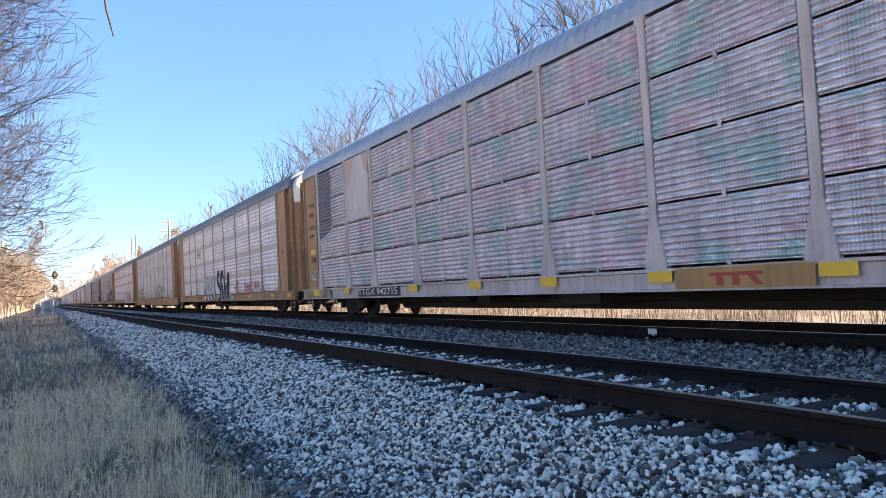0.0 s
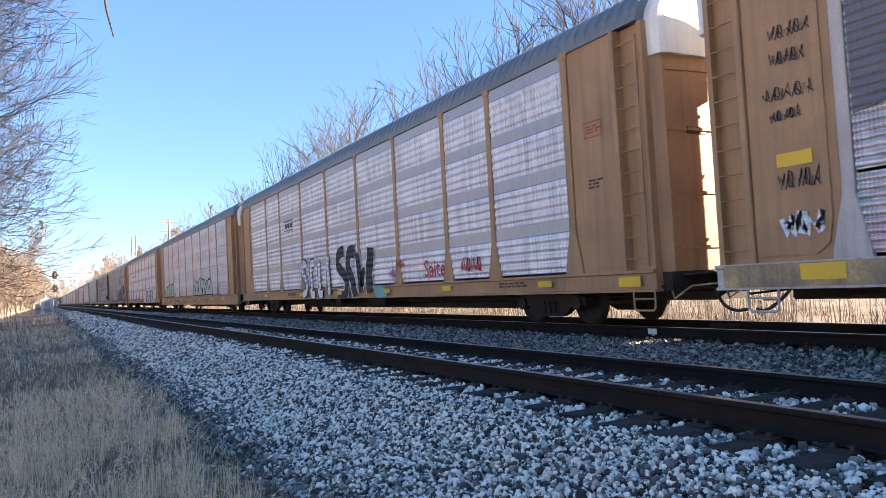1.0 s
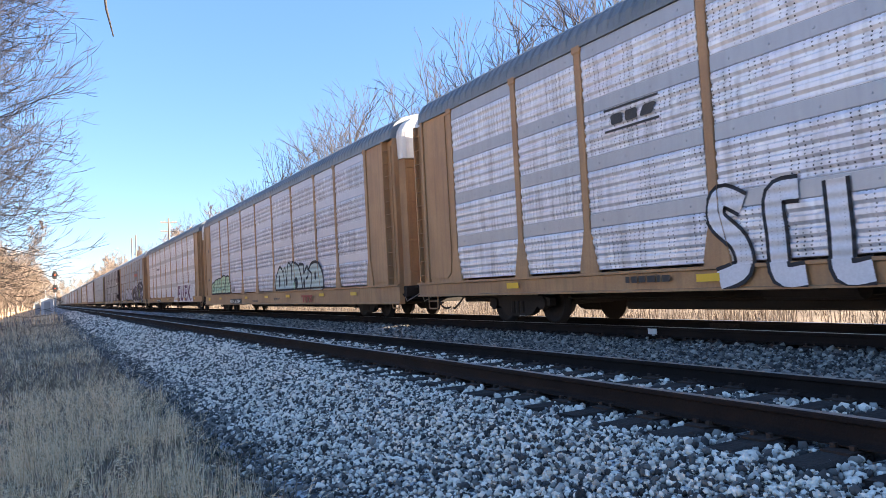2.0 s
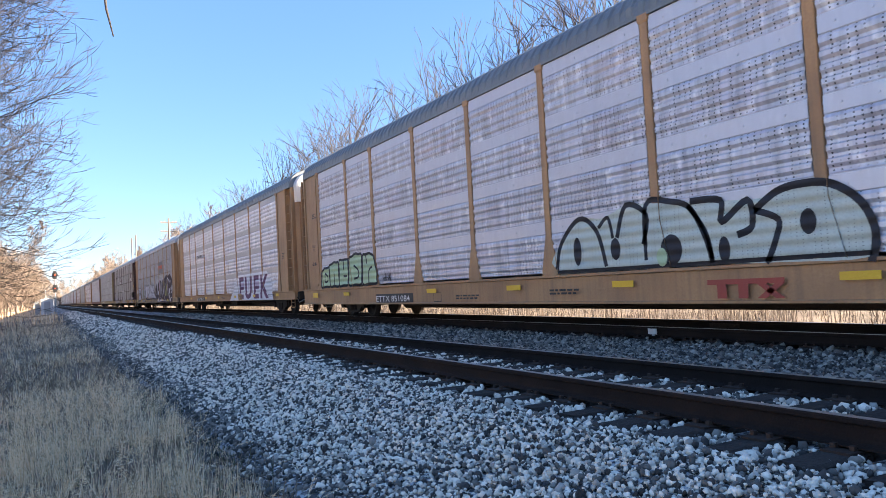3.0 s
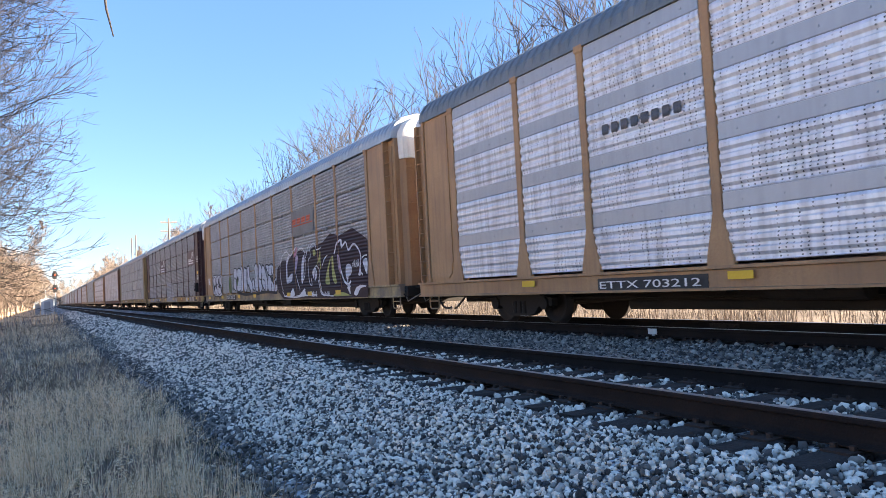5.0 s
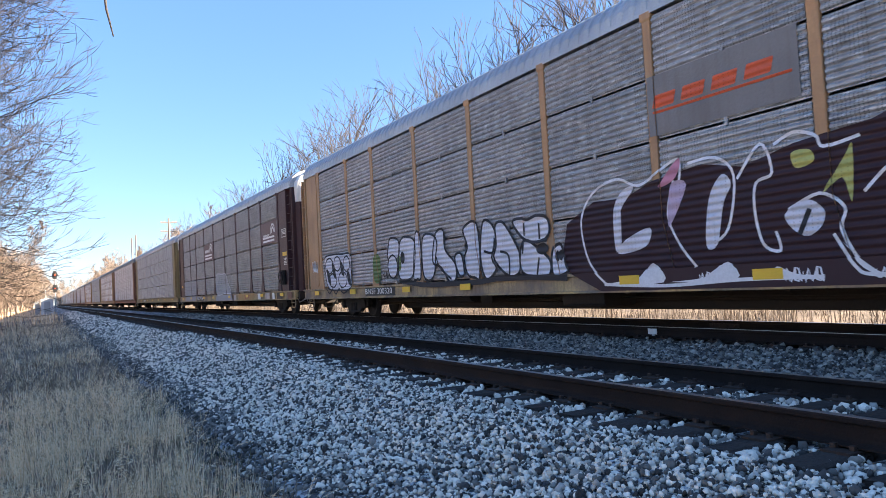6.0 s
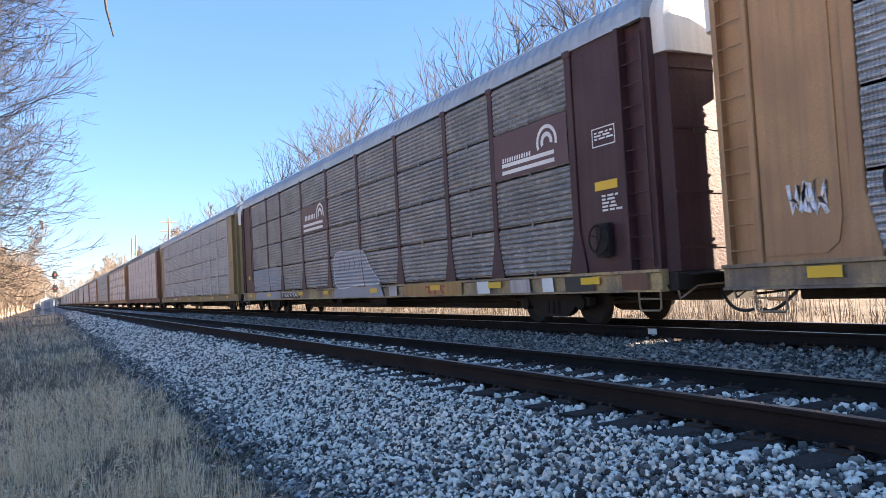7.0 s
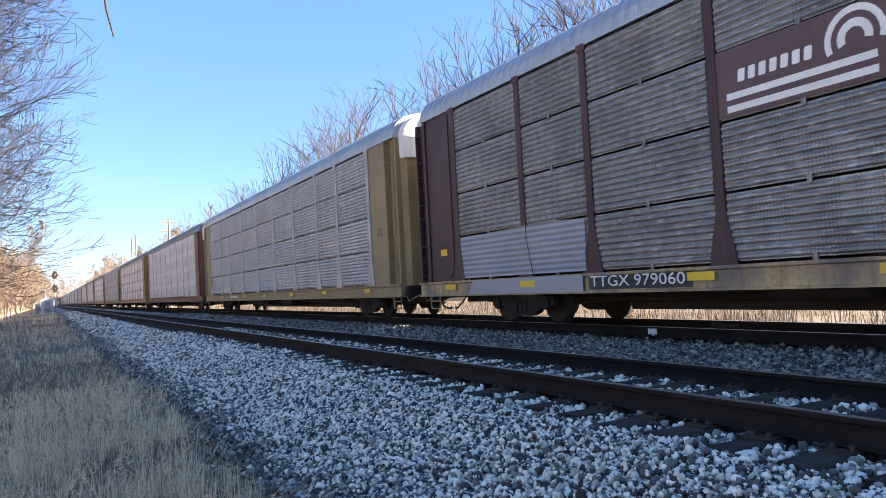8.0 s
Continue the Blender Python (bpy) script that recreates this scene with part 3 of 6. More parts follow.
def hose_mesh(sg):
    s = Shape()
    y = sg * HALF_L
    pts = []
    for i in range(12):
        t = i / 11
        pts.append((-0.35 - 0.1 * math.sin(3 * t), y + sg * (0.15 + 0.62 * t), 0.62 - 0.36 * math.sin(math.pi * min(1, t * 0.62)) ** 0.8))
    s.tube(pts, 0.026, 6)
    return s.mesh("air_hose")


def end_sill_mesh(sg):
    """Cross sill at one end."""
    s = Shape()
    a, b_ = sorted((sg * (HALF_L + 0.10), sg * (HALF_L + 0.28)))
    s.box(-SIDE + 0.1, a, 0.62, SIDE - 0.1, b_, DECK - 0.06, 0.02)
    return s.mesh("end_sill")


def platform_mesh(sg):
    """Narrow step board across one end."""
    c_, d = sorted((sg * (HALF_L + 0.28), sg * (HALF_L + 0.50)))
    return Shape().box(-1.15, c_, 0.84, 1.15, d, 0.87, 0.006).mesh("step_board")


def step_mesh(sg, side):
    """Bent bar step that hangs under the sill's end."""
    y, x = sg * (HALF_L - 0.25), side * (SIDE - 0.01)
    s = Shape()
    s.tube([(x, y - 0.24, 0.66), (x, y - 0.23, 0.36), (x, y - 0.19, 0.32), (x, y + 0.19, 0.32), (x, y + 0.23, 0.36), (x, y + 0.24, 0.66)], 0.017, 6)
    s.tube([(x, y - 0.235, 0.50), (x, y + 0.235, 0.50)], 0.014, 6)
    return s.mesh("sill_step")


def lever_mesh(sg):
    """Uncoupling lever: a bent rod across the end, with its handle at the near corner."""
    y = sg * (HALF_L + 0.34)
    s = Shape()
    s.tube([(-0.1, y, 0.80), (-0.25, y, 0.70), (-1.05, y, 0.68), (-1.25, y, 0.58), (-1.42, y, 0.50), (-1.46, y, 0.62)], 0.016, 6)
    return s.mesh("uncoupling_lever")


def ob_words(text, size, offset=0.0, shear=0.0, spacing=1.0, depth=0.004):
    """Lettering as a mesh: in the x-z plane, standing on its left foot, facing -y."""
    cu = bpy.data.curves.new("lettering", "FONT")
    cu.body, cu.size, cu.offset, cu.shear, cu.space_character, cu.extrude, cu.resolution_u = text, size, offset, shear, spacing, depth, 3
    tmp = new("lettering", cu)
    dg = bpy.context.evaluated_depsgraph_get()
    me = bpy.data.meshes.new_from_object(tmp.evaluated_get(dg))
    bpy.data.objects.remove(tmp)
    return me


ON_SIDE = Matrix(((0, 0, -1, 0), (-1, 0, 0, 0), (0, 1, 0, 0), (0, 0, 0, 1)))   # lettering's x to -y, its y to z, its face to -x


def side_at(y, z, out=0.045):
    """Where a flat mark lies on the side that faces the near track, reading towards -y."""
    return Matrix.Translation((-SIDE - out, y, z)) @ ON_SIDE


def mark(name, car, w, h, y, z, material, label="", out=0.03):
    s = Shape()
    s.box(-0.003, -w / 2, 0, 0.003, w / 2, h)
    return part(name, s, material, car, label, pose(-SIDE - out, y, z))


def lettering(name, car, text, size, y, z, material, label="", out=0.034, **kw):
    me = ob_words(text, size, **kw)
    me.materials.clear()
    return part(name, me, material, car, label, side_at(y, z, out))


WHEELS, CARS = [], []


def autorack(label, body, post, panel, style, roof, sill, end, full=True, low=SILL_B):
    """One enclosed automobile-carrying car, its parts about the rail-level centre."""
    car = thing("autorack_car", label, "railroad car", "cars of the freight train")
    part("underframe", cached("underframe", underframe_mesh), IRON, car, "black steel underframe")
    for sg in (-1, 1):
        part("side_sill", cached(("sill", sg, low), lambda: sill_one(sg, low)), sill, car)
    part("roof", cached("roof", roof_mesh), roof, car, "ribbed sheet-metal roof")
    pm = cached("post", post_mesh)
    for i, c in enumerate(CUTS):
        part("side_post", pm, post, car, at=pose(-SIDE, c, 0))
        part("side_post", pm, post, car, at=pose(SIDE, c, 0, 0, 0, 180))
    for i in range(len(BAYS)):
        yc, w = (CUTS[i] + CUTS[i + 1]) / 2, BAYS[i]
        pan = cached(("panel", w, style), lambda: panel_mesh(w, style))
        for r in range(ROWS):
            part("side_panel", pan, panel, car, at=pose(-SIDE, yc, DECK + 0.042 + r * (ROW_H - 0.003)))
    back = cached("far_side", lambda: Shape().box(SIDE - 0.05, CUTS[0], DECK, SIDE - 0.01, CUTS[-1], EAVE).mesh("far_side_wall"))
    part("far_side_wall", back, panel, car)
    for sg in (-1, 1):
        end_parts(car, sg, end)
        part("end_cap", cached(("ecap", sg), lambda: end_cap_mesh(sg)), WHITE, car, "white-painted end sheet under the roof")
        part("ladder", cached(("ladder", sg), lambda: ladder_mesh(sg)), end, car)
        part("coupler", cached(("coupler", sg), lambda: coupler_mesh(sg)), IRON, car)
        part("end_sill", cached(("end_sill", sg), lambda: end_sill_mesh(sg)), IRON, car)
        part("step_board", cached(("platform", sg), lambda: platform_mesh(sg)), IRON, car, "sooty step board across the end")
        part("uncoupling_lever", cached(("lever", sg), lambda: lever_mesh(sg)), TREAD, car, "bare steel uncoupling lever")
        for side in (-1, 1):
            part("sill_step", cached(("step", sg, side), lambda: step_mesh(sg, side)), sill, car)
        part("air_hose", cached(("hose", sg), lambda: hose_mesh(sg)), HOSE, car, "black rubber air hose")
    for yy in (-10.05, 10.05):
        tr = part("truck", cached("truck", truck_frame_mesh), IRON, car, "sooty cast-steel truck", pose(0, yy, 0))
        for ax in (-0.89, 0.89):
            w = part("wheelset", cached("wheelset", wheelset_mesh), WHEEL, tr, at=pose(0, ax, 0.42))
            if full:
                WHEELS.append((w, ax))
    return car


def stand(car, k):
    """Take the k-th place in the train."""
    CARS.append((car, 12.62 + PITCH * (k - 1)))
    car.matrix_basis = pose(TRACK_B, 12.62 + PITCH * (k - 1), 0)
    return car


LOOKS = {
    1: ("enclosed autorack car with faded pink and teal graffiti, tan ends", TAN, PALE, FADED, "fine", ROOF_LIGHT, PALE, TAN),
    2: ("tan autorack car with silver sheets and dark graffiti lettering", TAN, TAN, SILVER_B, "belt", ROOF_DARK, TAN, TAN),
    3: ("tan autorack car with silver sheets and pale green graffiti", TAN, TAN, SILVER_A, "belt", ROOF_DARK, TAN, TAN),
    4: ("tan autorack car with silver sheets and purple block graffiti", TAN, TAN, SILVER_B, "belt", ROOF_DARK, TAN, TAN),
    5: ("tan-posted autorack car with dark grey sheets and bubble graffiti", TAN, TAN, DARK_A, "fine", ROOF_LIGHT, GRIMY, TAN),
    6: ("maroon autorack car with sooty grey sheets and grimy sill", MAROON, MAROON, DARK_B, "fine", ROOF_LIGHT, GRIMY, MAROON),
    7: ("olive autorack car with grey sheets and galvanised posts", OLIVE, STEEL, GREYED, "fine", ROOF_LIGHT, OLIVE, OLIVE),
}
TRAIN = {k: stand(autorack(*LOOKS[k], low=0.43 if k == 3 else SILL_B), k) for k in LOOKS}
kinds = [autorack("rust-ended autorack car with silver sheets and dark roof", RUSTY, STEEL, SILVER_A, "belt", ROOF_DARK, RUSTY, RUSTY, False),
         autorack("tan autorack car with grimy silver sheets", TAN, TAN, SILVER_B, "belt", ROOF_DARK, TAN, TAN, False),
         autorack("olive autorack car with plain grey sheets", OLIVE, STEEL, GREYED, "fine", ROOF_LIGHT, GRIMY, OLIVE, False)]
order = random.Random(8)
for j, car in enumerate(kinds):
    stand(car, 8 + j)
# cars -1 and 0 are never in view; added to shade the foreground
for k in (-1, 0, *range(11, 36)):
    stand(copy_thing(kinds[order.randrange(3)], pose(0, 0, 0)), k)


# ---- loose stones, grass and brush ----
def bulk(name, verts, quads, material, label, category, parent=None, tris=False):
    """A mesh from arrays; quads: an array of vertex numbers, one face a row."""
    me = bpy.data.meshes.new(name)
    k = quads.shape[1]
    me.vertices.add(len(verts))
    me.vertices.foreach_set("co", np.asarray(verts, dtype=np.float32).ravel())
    me.loops.add(quads.size)
    me.loops.foreach_set("vertex_index", quads.astype(np.int32).ravel())
    me.polygons.add(len(quads))
    me.polygons.foreach_set("loop_start", np.arange(len(quads), dtype=np.int32) * k)
    me.update(calc_edges=True)
    me.materials.append(material)
    ob = new(name, me)
    ob.parent = parent
    return tagged(ob, label, category if parent is None else "", kind="stuff")


def bed_array(x):
    px = [-400, -60, -30, -14, -8, -3, 0.4, 1.3, 3.1, 3.6, 6.3, 7.35, 8.4, 11.1, 11.7, 13.3, 15, 22, 40, 400]
    return np.interp(x, px, [bed(q) for q in px])


STONE_SHADES = [(0.030, 0.027, 0.025), (0.07, 0.063, 0.058), (0.16, 0.145, 0.125), (0.52, 0.47, 0.405), (0.86, 0.745, 0.605), (0.94, 0.825, 0.68), (0.97, 0.86, 0.725)]
STONES = island_mat("crushed_stone", STONE_SHADES, 0.85, 45.0, mottle=0.12)
FOOT = island_mat("dusty_stone", [(0.030, 0.028, 0.026), (0.05, 0.047, 0.043), (0.09, 0.083, 0.077), (0.16, 0.15, 0.14), (0.27, 0.24, 0.205), (0.52, 0.465, 0.40)], 0.9, 45.0, mottle=0.12)
# past x = 6.3: soot, plus the train's deep shade mixed into the colour
SOOTY_SHADED = island_mat("sooty_shaded_stone", [(0.026, 0.022, 0.020), (0.05, 0.045, 0.041), (0.12, 0.108, 0.10), (0.20, 0.175, 0.145), (0.31, 0.275, 0.23), (0.48, 0.42, 0.355)], 0.9, 45.0, mottle=0.12)
STONE_PIECE = piece_mat("crushed_stone_piece", STONE_SHADES, 0.85, 45.0)
rg = np.random.default_rng(11)
bm = bmesh.new()
bmesh.ops.create_icosphere(bm, subdivisions=1, radius=1.0)
ICO_V = np.array([v.co[:] for v in bm.verts])
ICO_F = np.array([[v.index for v in f.verts] for f in bm.faces])
bm.free()


def stone_cloud(x0, x1, y0, y1, per_m2, size, lift=0.0):
    n = int((x1 - x0) * (y1 - y0) * per_m2)
    x, y = rg.uniform(x0, x1, n), rg.uniform(y0, y1, n)
    return np.stack([x, y, bed_array(x) + lift + rg.uniform(-0.012, 0.025, n), size * rg.lognormal(0, 0.28, n)], 1)


def clear_of_ties(p, centre):
    """Keep stones off the rails and mostly off the tie tops."""
    keep = np.ones(len(p), bool)
    for x, z in RAILS:
        keep &= np.abs(p[:, 0] - x) > 0.11
    return p[keep]


clouds = [stone_cloud(1.75, 3.55, 1.5, 8, 1950, 0.0156), stone_cloud(1.25, 1.8, 3.0, 14, 500, 0.0195), stone_cloud(1.6, 3.55, 8, 16, 1250, 0.0190), stone_cloud(1.4, 3.55, 16, 34, 520, 0.0255),
          clear_of_ties(stone_cloud(3.5, 6.3, 1.0, 12, 560, 0.0215, -0.02), 0), clear_of_ties(stone_cloud(3.5, 6.3, 12, 26, 280, 0.027, -0.015), 0),
          stone_cloud(6.25, 8.55, 4.0, 14, 640, 0.0225), stone_cloud(6.25, 8.55, 14, 32, 260, 0.032), clear_of_ties(stone_cloud(8.5, 11.3, 3.0, 24, 100, 0.038, -0.01), 0),
          stone_cloud(1.25, 3.55, 34, 62, 130, 0.042), stone_cloud(1.1, 3.55, 62, 120, 40, 0.065), stone_cloud(6.25, 8.55, 32, 55, 90, 0.05),
          stone_cloud(11.3, 12.6, 5.0, 24, 120, 0.04)]
P = np.concatenate(clouds)
# thin out the stones over the tie tops
on_tie = np.zeros(len(P), bool)
for centre, at_y in TIE_AT.items():
    at_y = np.array(at_y)
    k = np.clip(np.searchsorted(at_y, P[:, 1]), 1, len(at_y) - 1)
    near_tie = np.minimum(np.abs(P[:, 1] - at_y[k]), np.abs(P[:, 1] - at_y[k - 1])) < 0.125
    on_tie |= (np.abs(P[:, 0] - centre) < 1.28) & near_tie & (rg.random(len(P)) < 0.9)
P = P[~on_tie]
NV = len(ICO_V)


def stone_mesh(name, P, material, label):
    N = len(P)
    radial = rg.uniform(0.70, 1.25, (N, NV, 1))
    stretch = rg.uniform(0.65, 1.3, (N, 1, 3))
    V = ICO_V[None] * radial * stretch
    for a, b_ in ((0, 2), (1, 2), (0, 1)):
        ang = rg.uniform(0, 2 * np.pi, N)
        ca, sa = np.cos(ang)[:, None], np.sin(ang)[:, None]
        va, vb = V[..., a] * ca - V[..., b_] * sa, V[..., a] * sa + V[..., b_] * ca
        V[..., a], V[..., b_] = va, vb
    V = V * P[:, None, 3:4] + P[:, None, :3]
    return bulk(name, V.reshape(-1, 3), (ICO_F[None] + (np.arange(N) * NV)[:, None, None]).reshape(-1, 3), material, label, "", ballast)


edge = 1.85 + 0.30 * np.array([noise.noise((0.0, q * 0.55, 3.1)) for q in P[:, 1]]) + rg.normal(0, 0.13, len(P))
at_foot = P[:, 0] < edge
stone_mesh("loose_stones", P[(P[:, 0] < 6.3) & ~at_foot], STONES, "angular grey and white crushed stones")
stone_mesh("dusty_stones", P[at_foot], FOOT, "dusty dark crushed stones along the ballast's foot")
stone_mesh("sooty_stones", P[P[:, 0] >= 6.3], SOOTY_SHADED, "sooty crushed stones between the tracks, train shade darkened into their colour")

one_stone = []
for k in range(6):
    vv = ICO_V * rg.uniform(0.72, 1.2, (NV, 1)) * rg.uniform(0.7, 1.3, (1, 3)) * np.array([1, 1, 0.8])
    me = bpy.data.meshes.new("stone")
    me.from_pydata([tuple(q) for q in vv], [], [tuple(int(i) for i in f) for f in ICO_F])
    me.materials.append(STONE_PIECE)
    one_stone.append(me)
for k in range(300):
    x, y = rg.uniform(2.0, 3.4), rg.uniform(3.0, 4.6)
    ob = new("stone", one_stone[k % 6])
    ob.parent = ballast
    sc = 0.0195 * float(rg.lognormal(0, 0.25))
    ob.matrix_basis = Matrix.LocRotScale((float(x), float(y), float(bed(x)) + 0.028), Euler([float(q) for q in rg.uniform(0, 6.28, 3)]), (sc, sc, sc))

STRAW = island_mat("dead_grass", [(0.46, 0.30, 0.155), (0.82, 0.57, 0.33), (0.95, 0.72, 0.46), (0.98, 0.79, 0.54), (0.98, 0.85, 0.63)], 0.65, 8.0, 0.1, 0.4, 0.1)
THATCH = island_mat("grass_thatch", [(0.10, 0.068, 0.042), (0.26, 0.185, 0.12), (0.58, 0.45, 0.31)], 0.9, 8.0, 0.1, 0.35, 0.2)
GREEN = island_mat("new_grass", [(0.05, 0.075, 0.025), (0.10, 0.12, 0.05), (0.17, 0.16, 0.08)], 0.8, 8.0, 0.1)
BRUSH = island_mat("dry_brush", [(0.05, 0.036, 0.028), (0.12, 0.09, 0.068), (0.25, 0.20, 0.15)], 0.85, 8.0, 0.1)


def blades(name, n, box, height, width, lean, material, label, dens=None, flat=0.0, heads=False):
    x, y = rg.uniform(box[0], box[1], n), rg.uniform(box[2] ** 0.5, box[3] ** 0.5, n) ** 2
    if dens is not None:
        keep = np.array([noise.noise((a * dens, b * dens * 0.7, 7.3)) for a, b in zip(x, y)]) + rg.normal(0, 0.22, n) > -0.06
        x, y = x[keep], y[keep]
        n = len(x)
    z = np.array([ground_z(a, b) for a, b in zip(x, y)]) - 0.02
    h = height * rg.lognormal(0, 0.35, n)
    w = width * rg.uniform(0.6, 1.4, n)
    a, la = rg.uniform(0, 2 * np.pi, n), np.abs(rg.normal(0, lean, n)) + flat
    up = np.cos(np.clip(la, 0, 1.5))
    dx, dy = np.cos(a), np.sin(a)
    lv, ts = [], (0.0, 0.4, 0.78, 1.0)
    for t in ts:
        bend = np.sin(np.clip(la, 0, 1.5)) * h * t ** 1.5
        zz = z + h * (up * t + (1 - up) * 0.75 * (t - t ** 2.6) + 0.02 - (0.22 * np.clip(la, 0, 1) * t ** 5 if heads else 0.0))
        fat = w * (1 - 0.85 * t) if not heads else w * (0.35 + (1.3 if 0.6 < t < 0.9 else 0.0))
        for sgn in (-1, 1):
            lv.append(np.stack([x + dx * bend - dy * fat * sgn, y + dy * bend + dx * fat * sgn, zz], 1))
    verts = np.stack(lv, 1)
    base = np.arange(n)[:, None, None] * 8
    quads = base + np.array([[0, 1, 3, 2], [2, 3, 5, 4], [4, 5, 7, 6]])[None]
    return bulk(name, verts.reshape(-1, 3), quads.reshape(-1, 4), material, label, "grass")


def tufts(name, clumps, each_, box, height, width, spread, material, label, dens=None):
    """Clumps of stiff blades that part outwards from one root."""
    x, y = rg.uniform(box[0], box[1], clumps), rg.uniform(box[2] ** 0.5, box[3] ** 0.5, clumps) ** 2
    if dens is not None:
        keep = np.array([noise.noise((a * dens, b * dens * 0.7, 7.3)) for a, b in zip(x, y)]) + rg.normal(0, 0.25, clumps) > -0.08
        x, y = x[keep], y[keep]
    z = np.array([ground_z(a, b) for a, b in zip(x, y)]) - 0.02
    tall = height * rg.lognormal(0, 0.3, len(x))
    x, y, z, tall = (np.repeat(q, each_) for q in (x, y, z, tall))
    n = len(x)
    a, out = rg.uniform(0, 2 * np.pi, n), np.abs(rg.normal(0, spread, n)) + 0.05
    x, y = x + rg.normal(0, 0.035, n), y + rg.normal(0, 0.035, n)
    h, w = tall * rg.uniform(0.45, 1.15, n), width * rg.uniform(0.6, 1.3, n)
    dx, dy, sag = np.cos(a), np.sin(a), rg.uniform(0.0, 0.5, n) * out
    lv = []
    for t in (0.0, 0.45, 0.8, 1.0):
        r, zz = h * np.sin(out) * t ** 1.35, z + h * (np.cos(out) * t - sag * t ** 3)
        for sg in (-1, 1):
            lv.append(np.stack([x + dx * r - dy * w * (1 - 0.8 * t) * sg, y + dy * r + dx * w * (1 - 0.8 * t) * sg, np.maximum(zz, z + 0.012)], 1))
    quads = np.arange(n)[:, None, None] * 8 + np.array([[0, 1, 3, 2], [2, 3, 5, 4], [4, 5, 7, 6]])[None]
    return bulk(name, np.stack(lv, 1).reshape(-1, 3), quads.reshape(-1, 4), material, label, "grass")


def plumes(name, n, box, height, material, label, awns=13):
    """Thin stalks that nod at the top, each with a feathery seed head."""
    x, y = rg.uniform(box[0], box[1], n), rg.uniform(box[2] ** 0.5, box[3] ** 0.5, n) ** 2
    keep = np.array([noise.noise((a * 0.8, b * 0.6, 2.3)) for a, b in zip(x, y)]) + rg.normal(0, 0.25, n) > -0.02
    x, y = x[keep], y[keep]
    n = len(x)
    z = np.array([ground_z(a, b) for a, b in zip(x, y)]) - 0.02
    h, a, out = height * rg.lognormal(0, 0.25, n), rg.uniform(0, 2 * np.pi, n), np.abs(rg.normal(0, 0.28, n)) + 0.05
    dx, dy = np.cos(a), np.sin(a)

    def at(t):
        return np.stack([x + dx * h * (np.sin(out) * t + 0.16 * t ** 4), y + dy * h * (np.sin(out) * t + 0.16 * t ** 4), z + h * (np.cos(out) * t - 0.13 * t ** 5)], 1)
    side = np.stack([-dy, dx, np.zeros(n)], 1)
    strips = []
    for t0, t1 in ((0, 0.35), (0.35, 0.65), (0.65, 0.85), (0.85, 1.0)):
        p, q = at(t0), at(t1)
        strips.append(np.stack([p - side * 0.0021, p + side * 0.0021, q + side * 0.0017, q - side * 0.0017], 1))
    for k in range(awns):
        t = 0.72 + 0.28 * k / (awns - 1)
        p = at(np.full(n, t))
        way = np.stack([rg.normal(0, 1, n) + dx * 0.9, rg.normal(0, 1, n) + dy * 0.9, rg.uniform(-0.3, 0.9, n)], 1)
        way *= (rg.uniform(0.018, 0.042, n) * (1.15 - 0.6 * k / awns))[:, None] / np.linalg.norm(way, axis=1)[:, None]
        strips.append(np.stack([p, p + way * 0.5 + np.array([0, 0, 0.003]), p + way, p + way * 0.5 - np.array([0, 0, 0.003])], 1))
    verts = np.concatenate(strips)
    return bulk(name, verts.reshape(-1, 3), np.arange(len(verts) * 4).reshape(-1, 4), material, label, "grass")


blades("dead_grass", 24000, (-4.0, 1.45, 3.0, 16.0), 0.19, 0.0022, 0.45, STRAW, "pale dead grass beside the ballast", 0.9, 0.95)
blades("matted_grass", 22000, (-4.0, 1.5, 3.0, 18.0), 0.17, 0.0028, 0.25, THATCH, "matted brown grass lying on the ground", None, 1.2)
tufts("near_tufts", 700, 22, (-2.6, 1.0, 2.6, 5.5), 0.30, 0.0022, 0.5, STRAW, "tufts of bleached dead grass", 1.2)
tufts("grass_tufts", 1100, 22, (-4.5, 1.35, 4.5, 10.0), 0.30, 0.0026, 0.5, STRAW, "tufts of pale stiff dead grass", 0.9)
tufts("short_tufts", 2000, 14, (-3.0, 1.75, 3.0, 16.0), 0.14, 0.0018, 0.7, STRAW, "short tufts of dead grass at the ballast's foot", 1.3)
tufts("brown_tufts", 1500, 14, (-4.5, 1.6, 4.0, 24.0), 0.24, 0.0026, 0.55, THATCH, "tufts of dull brown grass", 0.7)
tufts("far_tufts", 2200, 12, (-7.0, 1.75, 9.0, 60.0), 0.27, 0.0050, 0.55, STRAW, "tufts of dead grass along the line", 0.5)
plumes("grass_plumes", 8000, (-4.5, 1.15, 3.0, 14.0), 0.44, STRAW, "pale stalks with feathery seed heads")
blades("far_grass", 16000, (-9.0, 1.3, 15.0, 75.0), 0.26, 0.0055, 0.5, STRAW, "pale dead grass along the line", 0.35, 0.6)
blades("far_matted_grass", 12000, (-9.0, 1.35, 15.0, 75.0), 0.22, 0.014, 0.4, THATCH, "matted brown grass along the line", None, 0.8)
blades("green_grass", 2600, (-1.2, 1.9, 4.5, 13.0), 0.13, 0.004, 0.45, GREEN, "sparse green grass at the ballast's foot", 1.4)
blades("distant_grass", 14000, (-22.0, 1.2, 70.0, 260.0), 0.45, 0.03, 0.5, STRAW, "dead grass on the far bank", 0.12)
blades("trackside_brush", 22000, (12.6, 20.0, 6.0, 110.0), 0.42, 0.010, 0.6, BRUSH, "sunlit dead grass behind the train", 0.5)
